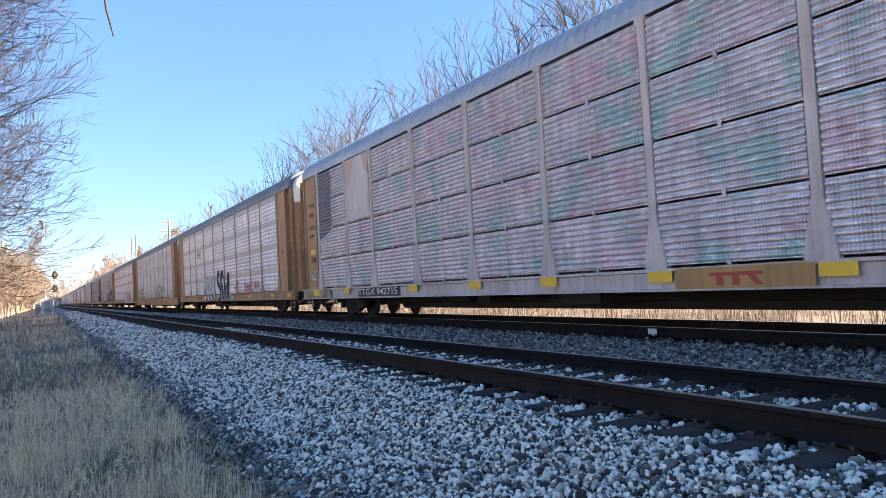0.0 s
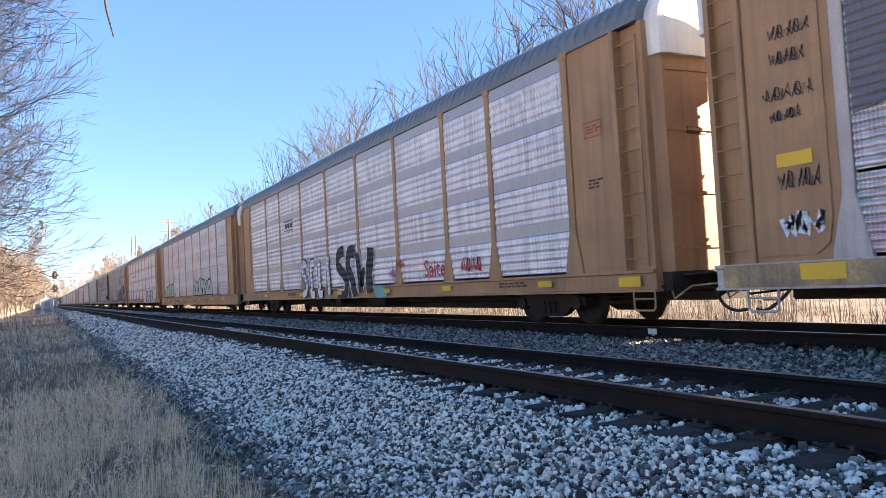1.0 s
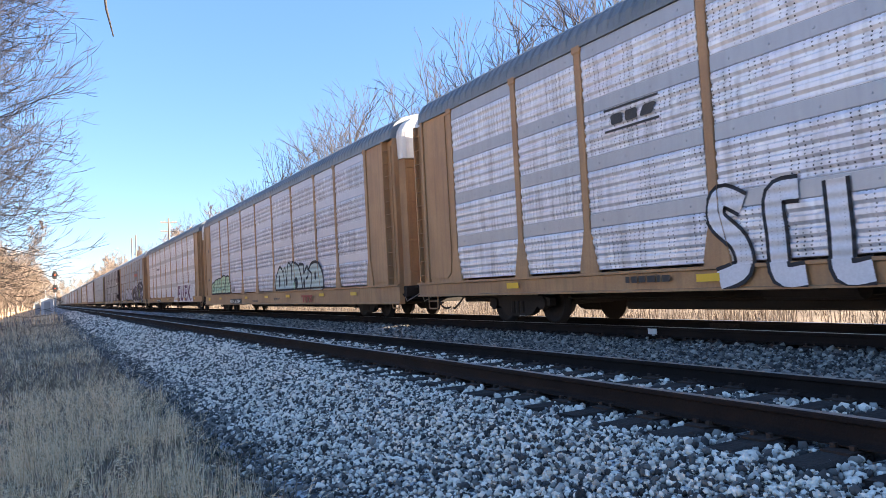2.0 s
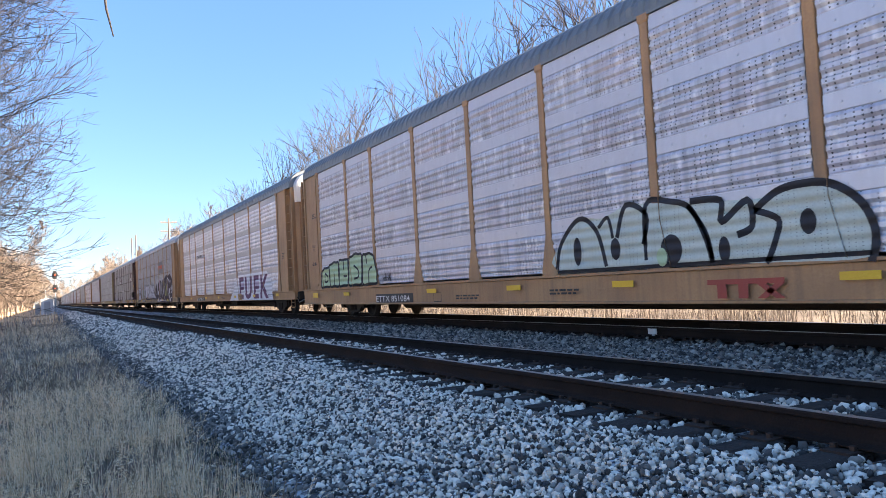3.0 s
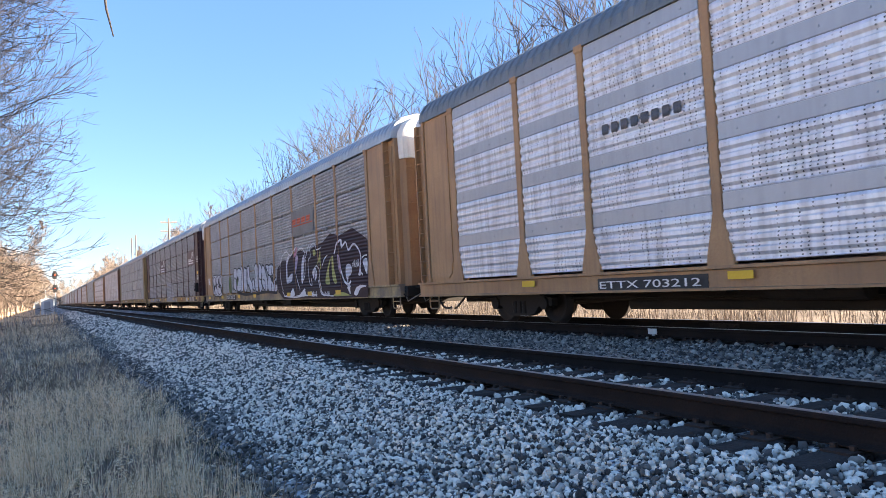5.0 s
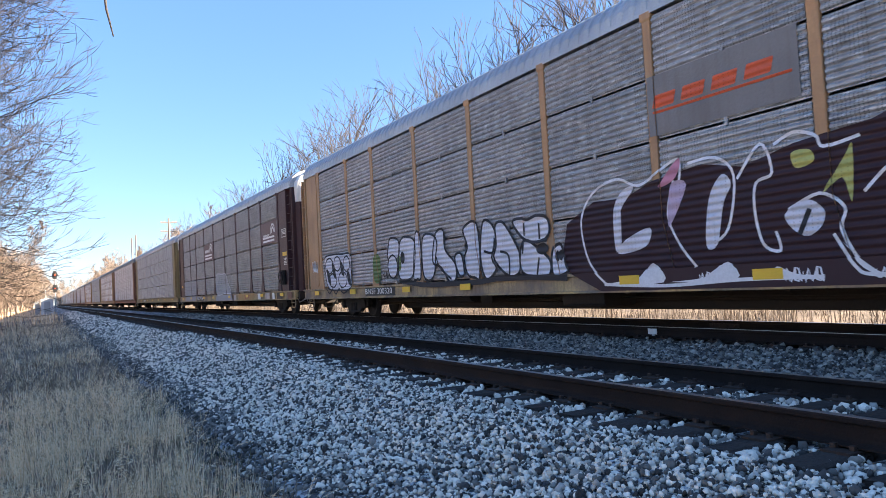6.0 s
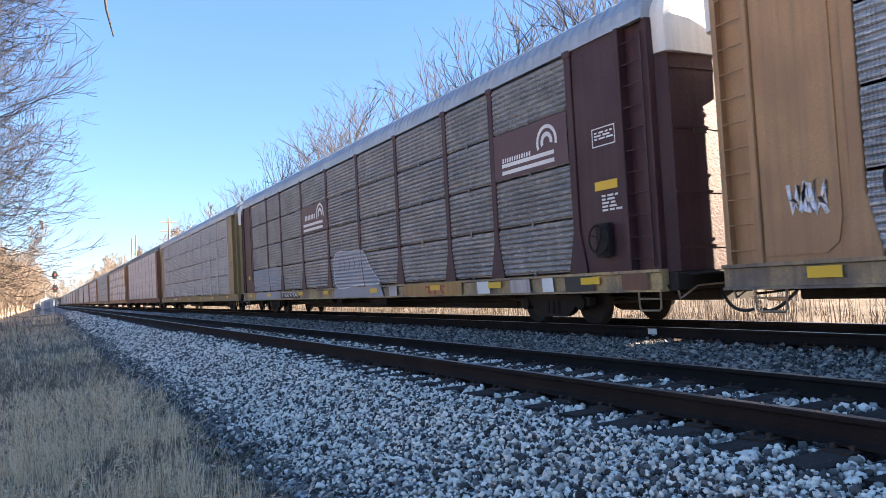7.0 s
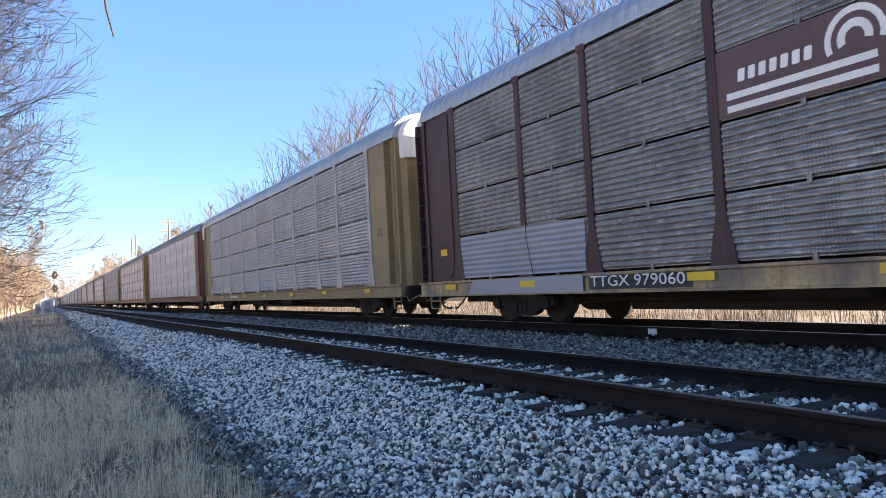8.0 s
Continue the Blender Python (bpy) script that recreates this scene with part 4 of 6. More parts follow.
blades("trackside_weeds", 11000, (13.4, 26.0, 6.0, 120.0), 0.95, 0.009, 0.45, BRUSH, "brown weeds and brush behind the train", 0.4)


# ---- trees ----
BARK = surf("grey_bark", (0.060, 0.050, 0.048), (0.035, 0.03, 0.029), 0.9, big=3, small=40, relief=0.8)
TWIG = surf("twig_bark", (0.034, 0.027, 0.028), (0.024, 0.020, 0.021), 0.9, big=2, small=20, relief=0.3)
# distant twigs: pale haze and low sun are put into the colour
HAZE_TINTED_TWIG = surf("haze_tinted_twigs", (0.19, 0.145, 0.115), (0.13, 0.10, 0.08), 0.95, big=2, small=20, relief=0.2)


def bare_tree(seed, height, radius, spread=0.75, droop=0.0, limbs=13, first=0.28, twigs=(6, 5, 3), twig_r=0.006, girth=None):
    """Trunk with limbs, and a crown of branches and twigs, as two shapes."""
    rr = random.Random(seed)
    wood, crown = Shape(), Shape()

    def grow(shape, p, d, length, r0, r1, bends, sides, curl, wild=0.15):
        pts, rad = [p.copy()], [r0]
        for i in range(1, bends + 1):
            d = (d + Vector((rr.uniform(-1, 1), rr.uniform(-1, 1), rr.uniform(-1, 1))) * wild + Vector((0, 0, curl))).normalized()
            p = p + d * (length / bends)
            pts.append(p.copy())
            rad.append(r0 + (r1 - r0) * i / bends)
        shape.tube(pts, rad, sides, cap=False)
        return pts, d

    def along(pts, t):
        k = min(int(t * (len(pts) - 1)), len(pts) - 2)
        return pts[k].lerp(pts[k + 1], t * (len(pts) - 1) - k), (pts[k + 1] - pts[k]).normalized()

    def side_way(d, open_):
        u = d.orthogonal().normalized()
        u.rotate(Matrix.Rotation(rr.uniform(0, 6.283), 3, d))
        return (d * math.cos(open_) + u * math.sin(open_)).normalized()

    def twigs_on(pts, length, level):
        for _ in range(twigs[level]):
            p, d = along(pts, rr.uniform(0.2, 1.0))
            w = side_way(d, rr.uniform(0.4, 0.95))
            ln = length * rr.uniform(0.35, 0.62)
            r0 = twig_r * (2.6, 1.5, 1.0)[level]
            sub, _ = grow(crown, p, w, ln, r0, r0 * 0.45, 3, 3, 0.13 - droop, 0.09)
            if level < 2:
                twigs_on(sub, ln, level + 1)

    g0 = girth or height * 0.014
    trunk, _ = grow(wood, Vector((0, 0, -0.3)), Vector((rr.uniform(-0.05, 0.05), rr.uniform(-0.05, 0.05), 1)), height * 0.93, g0, g0 * 0.12, 9, 8, 0.10)
    for i in range(limbs):
        t = first + (0.97 - first) * (i + rr.random()) / limbs
        p, d = along(trunk, t)
        out = side_way(Vector((0, 0, 1)), rr.uniform(0.75, 1.25) * spread + 0.15)
        ln = radius * (1.15 - 0.75 * abs(t - 0.45)) * rr.uniform(0.75, 1.15)
        r0 = g0 * (1 - t) * 0.5 + 0.025
        limb, dl = grow(wood, p, out, ln, r0, r0 * 0.22, 6, 5, 0.07 - droop)
        for _ in range(7):
            q, dq = along(limb, rr.uniform(0.22, 1.0))
            w = side_way(dq, rr.uniform(0.45, 0.9))
            bl = ln * rr.uniform(0.28, 0.5)
            br, _ = grow(crown, q, w, bl, r0 * 0.28 + 0.006, 0.006, 4, 4, 0.08 - droop)
            twigs_on(br, bl, 0)
        twigs_on(limb[2:], ln * 0.5, 0)
    twigs_on(trunk[5:], radius * 0.5, 0)
    return wood, crown


def forked(seed, trunk, limbs, levels, wild=0.16, rise=(0.05, 0.05), decay=0.79, fork=(0.22, 0.55), keep=0.60, least=0.006):
    """A leafless tree whose branches part in two again and again. trunk: path and radii; limbs: rows of (foot, way, length, radius, level)."""
    rr = random.Random(seed)
    wood, crown = Shape(), Shape()
    if trunk:
        wood.tube(*trunk, 8)

    def side_way(d, open_):
        u = d.orthogonal().normalized()
        u.rotate(Matrix.Rotation(rr.uniform(0, 6.283), 3, d))
        return (d * math.cos(open_) + u * math.sin(open_)).normalized()

    def grow(p, d, length, r, level):
        segs = 4 if level < 3 else 3
        lift = rise[0] if level < 4 else rise[1]
        pts, rad, shoots = [p.copy()], [r], []
        for i in range(1, segs + 1):
            d = (d + Vector((rr.uniform(-1, 1), rr.uniform(-1, 1), rr.uniform(-1, 1))) * wild + Vector((0, 0, lift))).normalized()
            p = p + d * (length / segs)
            pts.append(p.copy())
            rad.append(r * (1 - 0.3 * i / segs))
            if i < segs and level > 0 and rr.random() < 0.62:
                shoots.append((p.copy(), side_way(d, rr.uniform(0.5, 0.95)), length * rr.uniform(0.45, 0.65), max(r * 0.5, least), level + 2))
        (wood if level < 3 else crown).tube(pts, rad, 6 if level < 2 else 4 if level < 4 else 3, cap=False)
        if level < levels:
            for _ in range(2):
                grow(p, side_way(d, rr.uniform(*fork)), length * decay * rr.uniform(0.8, 1.15), max(r * keep, least), level + 1)
            for q in shoots:
                if q[4] <= levels:
                    grow(*q)
    for foot, way, length, r, level in limbs:
        grow(Vector(foot), Vector(way).normalized(), length, r, level)
    return wood, crown


def forked_thing(shapes, label, at, group):
    wood, crown = shapes
    t = thing("bare_tree", label, "tree", group, at=at)
    part("trunk", wood, BARK, t, smooth=True)
    part("crown", crown, TWIG, t, "leafless branches and twigs", kind="stuff")
    return t


def tree(seed, label, at, bark, twig, group, **kw):
    wood, crown = bare_tree(seed, **kw)
    t = thing("bare_tree", label, "tree", group, at=at)
    part("trunk", wood, bark, t, smooth=True)
    part("crown", crown, twig, t, "leafless branches and twigs", kind="stuff")
    return t


# trees over the near bank
NEAR = "leafless trees beside the near track"
rl = random.Random(5)
limbs_ = []
for i in range(46):
    z = 3.6 + 7.8 * ((i + rl.random()) / 46) ** 1.25
    toward = i % 5 != 4
    way = (1.0, rl.uniform(-0.55, 0.55), rl.uniform(0.0, 0.3)) if toward else (rl.uniform(-1, 0.2), rl.uniform(-1, 1), 0.3)
    limbs_.append(((0.02 * z, 0, z), way, (1.40 - 0.05 * abs(z - 5)) * rl.uniform(0.8, 1.12), 0.045, 2))
forked_thing(forked(3, ([(0, 0, -0.3), (0.1, 0.05, 4), (0.2, 0, 8), (0.3, 0.1, 12.2)], [0.24, 0.19, 0.12, 0.03]), limbs_, 8, 0.17, (-0.035, 0.085), 0.82, (0.18, 0.5), 0.62, 0.0055),
             "leafless tree with long fine spreading twigs", pose(-4.0, 22.0, -0.8), NEAR)
limbs_ = [((0, 0, 2.5 + 0.55 * i), (rl.uniform(-1, 1), rl.uniform(-1, 1), 0.45), 1.9 - 0.05 * i, 0.05, 2) for i in range(16)]
forked_thing(forked(4, ([(0, 0, -0.3), (0.1, 0.1, 5), (0.1, 0, 11.5)], [0.22, 0.16, 0.04]), limbs_, 7, 0.14, (0.0, 0.06), least=0.009),
             "leafless tree with long fine spreading twigs", pose(-6.6, 37.0, -0.7, 0, 0, 70), NEAR)

# the limb that reaches out over the camera's side of the line
wood = Shape()
wood.tube([(-4.2, 7.5, -0.9), (-4.1, 7.6, 2.5), (-3.8, 7.8, 5.0)], [0.17, 0.14, 0.11], 8)
wood.tube([(-3.9, 7.75, 4.6), (-2.6, 8.2, 5.9), (-1.0, 8.7, 6.3), (0.2, 8.95, 5.7), (0.58, 9.0, 4.95), (0.66, 9.0, 4.47), (0.68, 9.0, 4.18), (0.745, 9.0, 3.87)], [0.085, 0.07, 0.05, 0.034, 0.022, 0.016, 0.014, 0.007], 7)
ov = thing("leaning_tree", "leafless leaning tree with one hanging broken limb", "tree", at=pose(0, 0, 0))
part("trunk", wood, BARK, ov, smooth=True)

# the line of woods behind the train
rt = random.Random(21)
SKY_TREES = [forked_thing(forked(31 + k, None, [((0, 0, -0.3), (0.03, 0.02, 1), 3.4, 0.21, 0), ((0, 0, 2.5), (0.1 - 0.1 * k, 0.1, 1), 2.3, 0.12, 1)], 7, 0.2, (0.11, 0.06), 0.82, (0.2, 0.5), 0.65, 0.012),
             "tall leafless tree behind the train", pose(24, 45, -0.6), "woods behind the train") for k in range(3)]
tops = [max(v.co.z for q in o.children for v in q.data.vertices) for o in SKY_TREES]
for i, (x, y, top) in enumerate([(23, 31.4, 18.2), (26, 33.0, 18.1), (27, 42.2, 19.2), (25, 28.9, 17.0), (24, 47.4, 19.4), (27, 47.8, 18.5), (25, 55.6, 18.5), (28, 69.3, 22.6), (24, 65.5, 19.6), (27, 80.8, 21.1), (24, 79.0, 18.1), (27, 96.1, 20.3), (24, 103.3, 17.2), (27, 142.6, 19.9), (24, 139.1, 17.4), (27, 28.9, 17.3)]):
    f = 0.985 * top / tops[i % 3]
    m = pose(x, y, ground_z(x, y) - 0.1, 0, 0, rt.uniform(0, 360))
    o = copy_thing(SKY_TREES[i % 3], m) if i >= 3 else SKY_TREES[i]
    o.matrix_basis = m
    o.scale = (f, f, f)
WOODS = [tree(51 + k, "distant leafless tree with haze and low sun tinted into its brown", pose(30, 200, 0), HAZE_TINTED_TWIG, HAZE_TINTED_TWIG, "distant woods", height=h, radius=r, spread=0.7, limbs=11, first=0.12, twigs=(4, 3, 2), twig_r=0.016) for k, (h, r) in enumerate(((14, 5.0), (12, 5.5), (15, 4.6)))]
count = 0
spots = [(rt.uniform(-11, -6.5) - 0.035 * y, y) for y in range(48, 130, 4)] + [(rt.uniform(-20, -9) - 0.02 * y, y + rt.uniform(-3, 3)) for y in range(60, 380, 4)] + [(rt.uniform(-7.5, -4.5), y) for y in range(150, 420, 10)]
spots += [(rt.uniform(19, 32), y + rt.uniform(-4, 4)) for y in range(120, 460, 7)] + [(rt.uniform(-14, 20), y) for y in range(470, 560, 4)]
scrub = [(rt.uniform(-10, -4.4), y + rt.uniform(-2, 2)) for y in range(72, 330, 4)]
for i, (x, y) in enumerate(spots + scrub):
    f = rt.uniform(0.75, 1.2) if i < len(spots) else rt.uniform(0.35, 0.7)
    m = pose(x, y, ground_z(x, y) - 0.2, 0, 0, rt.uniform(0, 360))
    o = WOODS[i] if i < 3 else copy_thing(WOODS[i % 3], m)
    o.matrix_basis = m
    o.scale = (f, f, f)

# ---- signal, hut, poles and wires ----
GALV = surf("galvanised_grey", (0.42, 0.43, 0.44), (0.30, 0.30, 0.31), 0.5, 0.5)
HUT = surf("hut_silver", (0.62, 0.64, 0.66), (0.50, 0.51, 0.53), 0.5, 0.2)
DARKP = surf("signal_black", (0.02, 0.02, 0.022), (0.04, 0.04, 0.04), 0.5)
CONC = surf("pad_concrete", (0.42, 0.41, 0.39), (0.32, 0.31, 0.30), 0.9)
POLE = surf("pole_wood", (0.13, 0.10, 0.08), (0.20, 0.17, 0.14), 0.9, big=3, small=30)
lamp, n, l, b = node_mat("signal_lamp_red")
b.inputs["Base Color"].default_value = (0.6, 0.05, 0.02, 1)
b.inputs["Emission Color"].default_value = (1.0, 0.09, 0.03, 1)
b.inputs["Emission Strength"].default_value = 0.5

sig = thing("signal_mast", "two-headed railway signal mast showing red", "signal", at=pose(1.33, 133, -0.72))
part("mast", Shape().tube([(0, 0, 0), (0, 0, 7.0)], 0.09, 10), GALV, sig)
part("foot", Shape().box(-0.3, -0.3, -0.1, 0.3, 0.3, 0.25, 0.03), CONC, sig)
lad = Shape()
for dx in (-0.2, 0.2):
    lad.box(dx - 0.02, 0.28, 0.3, dx + 0.02, 0.32, 6.6)
for i in range(18):
    lad.tube([(-0.2, 0.3, 0.5 + i * 0.35), (0.2, 0.3, 0.5 + i * 0.35)], 0.015, 5)
part("ladder", lad, GALV, sig)
for z in (6.25, 4.1):
    h = Shape()
    h.lathe(1, (0, -0.22, z), [(-0.02, 0.44), (0.02, 0.44)], 20)
    h.lathe(1, (0, -0.10, z), [(-0.1, 0.30), (0.12, 0.26)], 14)
    h.box(-0.28, -0.20, z - 0.62, 0.28, -0.16, z + 0.62, 0.05)
    head = part("signal_head", h, DARKP, sig)
    vis = Shape()
    vis.tube([(0, -0.26, z + 0.14), (0, -0.55, z + 0.13)], [0.15, 0.13], 10, cap=False)
    part("visor", vis, DARKP, head)
    part("lens", Shape().lathe(1, (0, -0.27, z), [(0, 0.12), (-0.02, 0.10), (-0.03, 0.05)], 12), lamp, head, "glowing red lens")

hut = thing("signal_hut", "silver sheet-metal signal hut on a concrete pad", "hut", at=pose(0.1, 132.5, -0.78))
part("pad", Shape().box(-1.8, -1.6, -0.2, 1.7, 1.6, 0.12, 0.03), CONC, hut)
part("body", Shape().box(-0.82, -1.0, 0.12, 0.92, 1.0, 2.55, 0.02), HUT, hut)
rf = Shape()
rf.sweep([(-0.92, 2.55), (0.05, 2.78), (1.02, 2.55), (1.02, 2.50), (-0.92, 2.50)], 1, -1.1, 1.1)
part("roof", rf, HUT, hut)
dr = part("door", Shape().box(-0.35, -1.03, 0.2, 0.5, -1.0, 2.2), GALV, hut)
part("handle", Shape().box(0.38, -1.06, 1.1, 0.42, -1.03, 1.25), DARKP, dr)
part("vent", Shape().tube([(-0.1, 0.2, 2.6), (-0.1, 0.2, 4.0)], 0.06, 8), GALV, hut)
cab = thing("relay_cabinet", "small grey relay cabinet beside the signal hut", "cabinet", at=pose(-1.2, 134.5, -0.75))
part("body", Shape().box(-0.35, -0.3, 0.1, 0.35, 0.3, 1.75, 0.03), GALV, cab)
part("lid", Shape().box(-0.4, -0.35, 1.75, 0.4, 0.35, 1.82), GALV, cab)

for x, y, h, arms in ((16.5, 118, 12.9, 2), (16.5, 164.2, 14.2, 0), (15.6, 163, 13.4, 0), (-10.5, 230, 12.6, 1), (20.0, 230, 10.0, 1)):
    p = thing("utility_pole", "weathered wooden utility pole" + (" with crossarms" if arms else " without crossarms"), "pole", "utility poles", at=pose(x, y, ground_z(x, y)))
    hh = h - ground_z(x, y)
    part("post", Shape().tube([(0, 0, -0.3), (0, 0, hh)], [0.17, 0.11], 9), POLE, p)
    for k in range(arms):
        arm = part("crossarm", Shape().box(-1.2, -0.06, hh - 0.75 - 1.35 * k, 1.2, 0.06, hh - 0.62 - 1.35 * k, 0.01), POLE, p)
        for q in (-1.05, -0.6, 0.6, 1.05):
            part("insulator", Shape().lathe(2, (q, 0, hh - 0.62 - 1.35 * k), [(0, 0.03), (0.06, 0.06), (0.14, 0.05), (0.17, 0.02)], 8), GALV, arm)
WIRE = surf("wire_grey", (0.16, 0.15, 0.15), (0.22, 0.21, 0.2), 0.5, 0.5)
for k, (za, zb) in enumerate(((12.3, 10.0), (11.2, 9.2), (12.0, 9.6))):
    w = Shape()
    w.tube([(-60 + 120 * i / 24, 230 + 0.6 * k, za + (zb - za) * (i / 24) - 0.8 * (1 - (2 * i / 24 - 1) ** 2)) for i in range(25)], 0.035, 4)
    solid("overhead_wire", w, WIRE, "thin overhead wire crossing above the line", "wire", "overhead wires")

tag_ = thing("rail_tag", "small white plate fixed to the rail", "marker", at=pose(TRACK_B - 0.7525 - 0.02, 9.55, 0))
part("plate", Shape().box(-0.035, -0.10, -0.125, -0.02, 0.10, -0.03, 0.004), WHITE, tag_)
part("clip", Shape().box(-0.022, -0.03, -0.15, 0.0, 0.03, -0.05, 0.004), GALV, tag_)
jb = thing("joint_bar", "rusty bolted joint bar on the rail", "joint bar", at=pose(TRACK_B + 0.7525, 9.4, 0))
part("bar", Shape().box(-0.035, -0.32, -0.13, -0.012, 0.32, -0.05, 0.006), plate_iron, jb)
for q in (-0.24, -0.08, 0.08, 0.24):
    part("bolt", Shape().lathe(0, (-0.035, q, -0.09), [(-0.025, 0.014), (0, 0.018)], 6), plate_iron, jb)


# ---- paint on the cars' sides ----
def paint(name, colour, ridge=0.17):
    """Sprayed paint on ridged, punched sheet."""
    if name in MATS:
        return MATS[name]
    m, n, l, b = node_mat(name)
    v = place(n, l, vary=False)
    f = noise_of(n, l, v, 2.2, 5)
    g = noise_of(n, l, v, 30, 3)
    c = mix_rgb(n, l, calc(n, l, "MULTIPLY", f, 0.35), colour, tuple(0.7 * q + 0.02 for q in colour))
    c = mix_rgb(n, l, calc(n, l, "MULTIPLY", g, 0.3), c, tuple(0.6 * q + 0.012 for q in colour))
    sep = n.new("ShaderNodeSeparateXYZ")
    l.new(v, sep.inputs[0])
    fy = calc(n, l, "PINGPONG", calc(n, l, "ADD", sep.outputs[1], 50.0), 0.042)
    fz = calc(n, l, "PINGPONG", calc(n, l, "ADD", sep.outputs[2], 50.0), 0.022)
    r = calc(n, l, "SQRT", calc(n, l, "ADD", calc(n, l, "POWER", fy, 2.0), calc(n, l, "POWER", fz, 2.0)))
    hole = calc(n, l, "MULTIPLY", calc(n, l, "LESS_THAN", r, 0.008), calc(n, l, "MULTIPLY", noise_of(n, l, place(n, l, (1, 5.5, 1.6), False), 1.0, 3, 0.42, 0.56), 0.55))
    above = calc(n, l, "GREATER_THAN", sep.outputs[2], DECK)
    hole = calc(n, l, "MULTIPLY", hole, above)
    c = mix_rgb(n, l, hole, c, (0.012, 0.012, 0.014))
    l.new(c, b.inputs["Base Color"])
    b.inputs["Roughness"].default_value, b.inputs["Specular IOR Level"].default_value = 0.65, 0.25
    wave = calc(n, l, "SINE", calc(n, l, "MULTIPLY", sep.outputs[2], 2 * math.pi / ridge))
    bump(n, l, b, calc(n, l, "MULTIPLY", wave, above), 1.0, 0.012)
    MATS[name] = m
    return m


def drape(bm, out):
    """Lay a flat film in the y-z plane on the side: over sheets, posts and sill."""
    def cut(co, no):
        bmesh.ops.bisect_plane(bm, geom=bm.verts[:] + bm.edges[:] + bm.faces[:], plane_co=co, plane_no=no)
    cut((0, 0, DECK + 0.002), (0, 0, 1))
    lo, hi = min(v.co.y for v in bm.verts), max(v.co.y for v in bm.verts)
    near = [c for c in CUTS if lo - 0.3 < c < hi + 0.3]
    cut((0, 0, DECK + 0.75), (0, 0, 1))
    for c in near:
        for sg in (-1, 1):
            cut((0, c + sg * 0.095, 0), (0, 1, 0))
            cut((0, c + sg * 0.25, DECK + 0.10), (0, 0.65, sg * 0.155))

    def level(p):
        if p.z < DECK:
            return 0.060
        half = 0.095 + 0.155 * min(1.0, max(0.0, (DECK + 0.75 - p.z) / 0.65))
        return 0.047 if any(abs(p.y - c) < half for c in near) else 0.031

    layer = {f: level(f.calc_center_median()) for f in bm.faces}
    split = [e for e in bm.edges if len({layer[f] for f in e.link_faces}) > 1]
    bmesh.ops.split_edges(bm, edges=split)
    for f in bm.faces:
        d = level(f.calc_center_median())
        for v in f.verts:
            v.co.x = -SIDE - d - out


def film(name, car, polys, material, out=0.0, label="", weld=False):
    """Painted shapes: closed outlines of (y, z)."""
    bm = bmesh.new()
    for q in polys:
        bm.faces.new([bm.verts.new((0, y, z)) for y, z in q])
    if weld:
        bmesh.ops.remove_doubles(bm, verts=bm.verts[:], dist=1e-4)
    bmesh.ops.triangulate(bm, faces=bm.faces[:])
    drape(bm, out)
    bmesh.ops.recalc_face_normals(bm, faces=bm.faces[:])
    me = bpy.data.meshes.new(name)
    bm.to_mesh(me)
    bm.free()
    return part(name, me, material, car, label)


def bar(y, z, w, h, lean=0.0, k=5, grow=0.0, square=0.0):
    """A rounded upright bar: its middle y, foot z, width and height; lean moves its top towards -y."""
    w, h, z = w + 2 * grow, h + 2 * grow, z - grow
    r = min(w, h) / 2 * (1 - square) + 1e-3
    pts = []
    for cy, cz, a0 in ((w / 2 - r, h - r, 0), (-w / 2 + r, h - r, 90), (-w / 2 + r, r, 180), (w / 2 - r, r, 270)):
        for i in range(k):
            a = radians(a0 + 90 * i / (k - 1))
            pts.append((cy + r * math.cos(a), cz + r * math.sin(a)))
    return [(y + a - lean * b / h, z + b) for a, b in pts]


def word_film(name, car, text, y0, y1, z0, z1, material, out=0.0, bold=0.0, label="", spacing=1.0):
    """Lettering stretched into a box on the side, from y0 (its start) to y1."""
    me = ob_words(text, 1.0, offset=bold, depth=0.0, spacing=spacing)
    bm = bmesh.new()
    bm.from_mesh(me)
    bmesh.ops.remove_doubles(bm, verts=bm.verts[:], dist=1e-5)
    xs_, ys_ = [v.co.x for v in bm.verts], [v.co.y for v in bm.verts]
    ax, bx_, ay, by_ = min(xs_), max(xs_), min(ys_), max(ys_)
    for v in bm.verts:
        v.co = Vector((0, y0 + (y1 - y0) * (v.co.x - ax) / (bx_ - ax), z0 + (z1 - z0) * (v.co.y - ay) / (by_ - ay)))
    drape(bm, out)
    bm.normal_update()
    me2 = bpy.data.meshes.new(name)
    bm.to_mesh(me2)
    bm.free()
    return part(name, me2, material, car, label)


P_BLACK, P_WHITE = paint("spray_black", (0.025, 0.025, 0.03)), paint("spray_white", (0.70, 0.70, 0.73))
P_GREEN, P_PURPLE = paint("spray_pale_green", (0.45, 0.58, 0.36)), paint("spray_purple", (0.14, 0.055, 0.11))
P_LILAC, P_TEAL = paint("spray_lilac", (0.48, 0.38, 0.50)), paint("spray_teal", (0.16, 0.40, 0.36))
P_MAROON, P_SILVER = paint("spray_maroon", (0.034, 0.014, 0.019), 0.107), paint("spray_silver", (0.62, 0.62, 0.68), 0.107)
P_RED, P_OLIVE, P_PINK = paint("spray_red", (0.50, 0.05, 0.05)), paint("spray_olive", (0.42, 0.42, 0.13), 0.107), paint("spray_pink", (0.52, 0.22, 0.30))
P_ORANGE = paint("logo_orange", (0.60, 0.11, 0.05), 0.107)
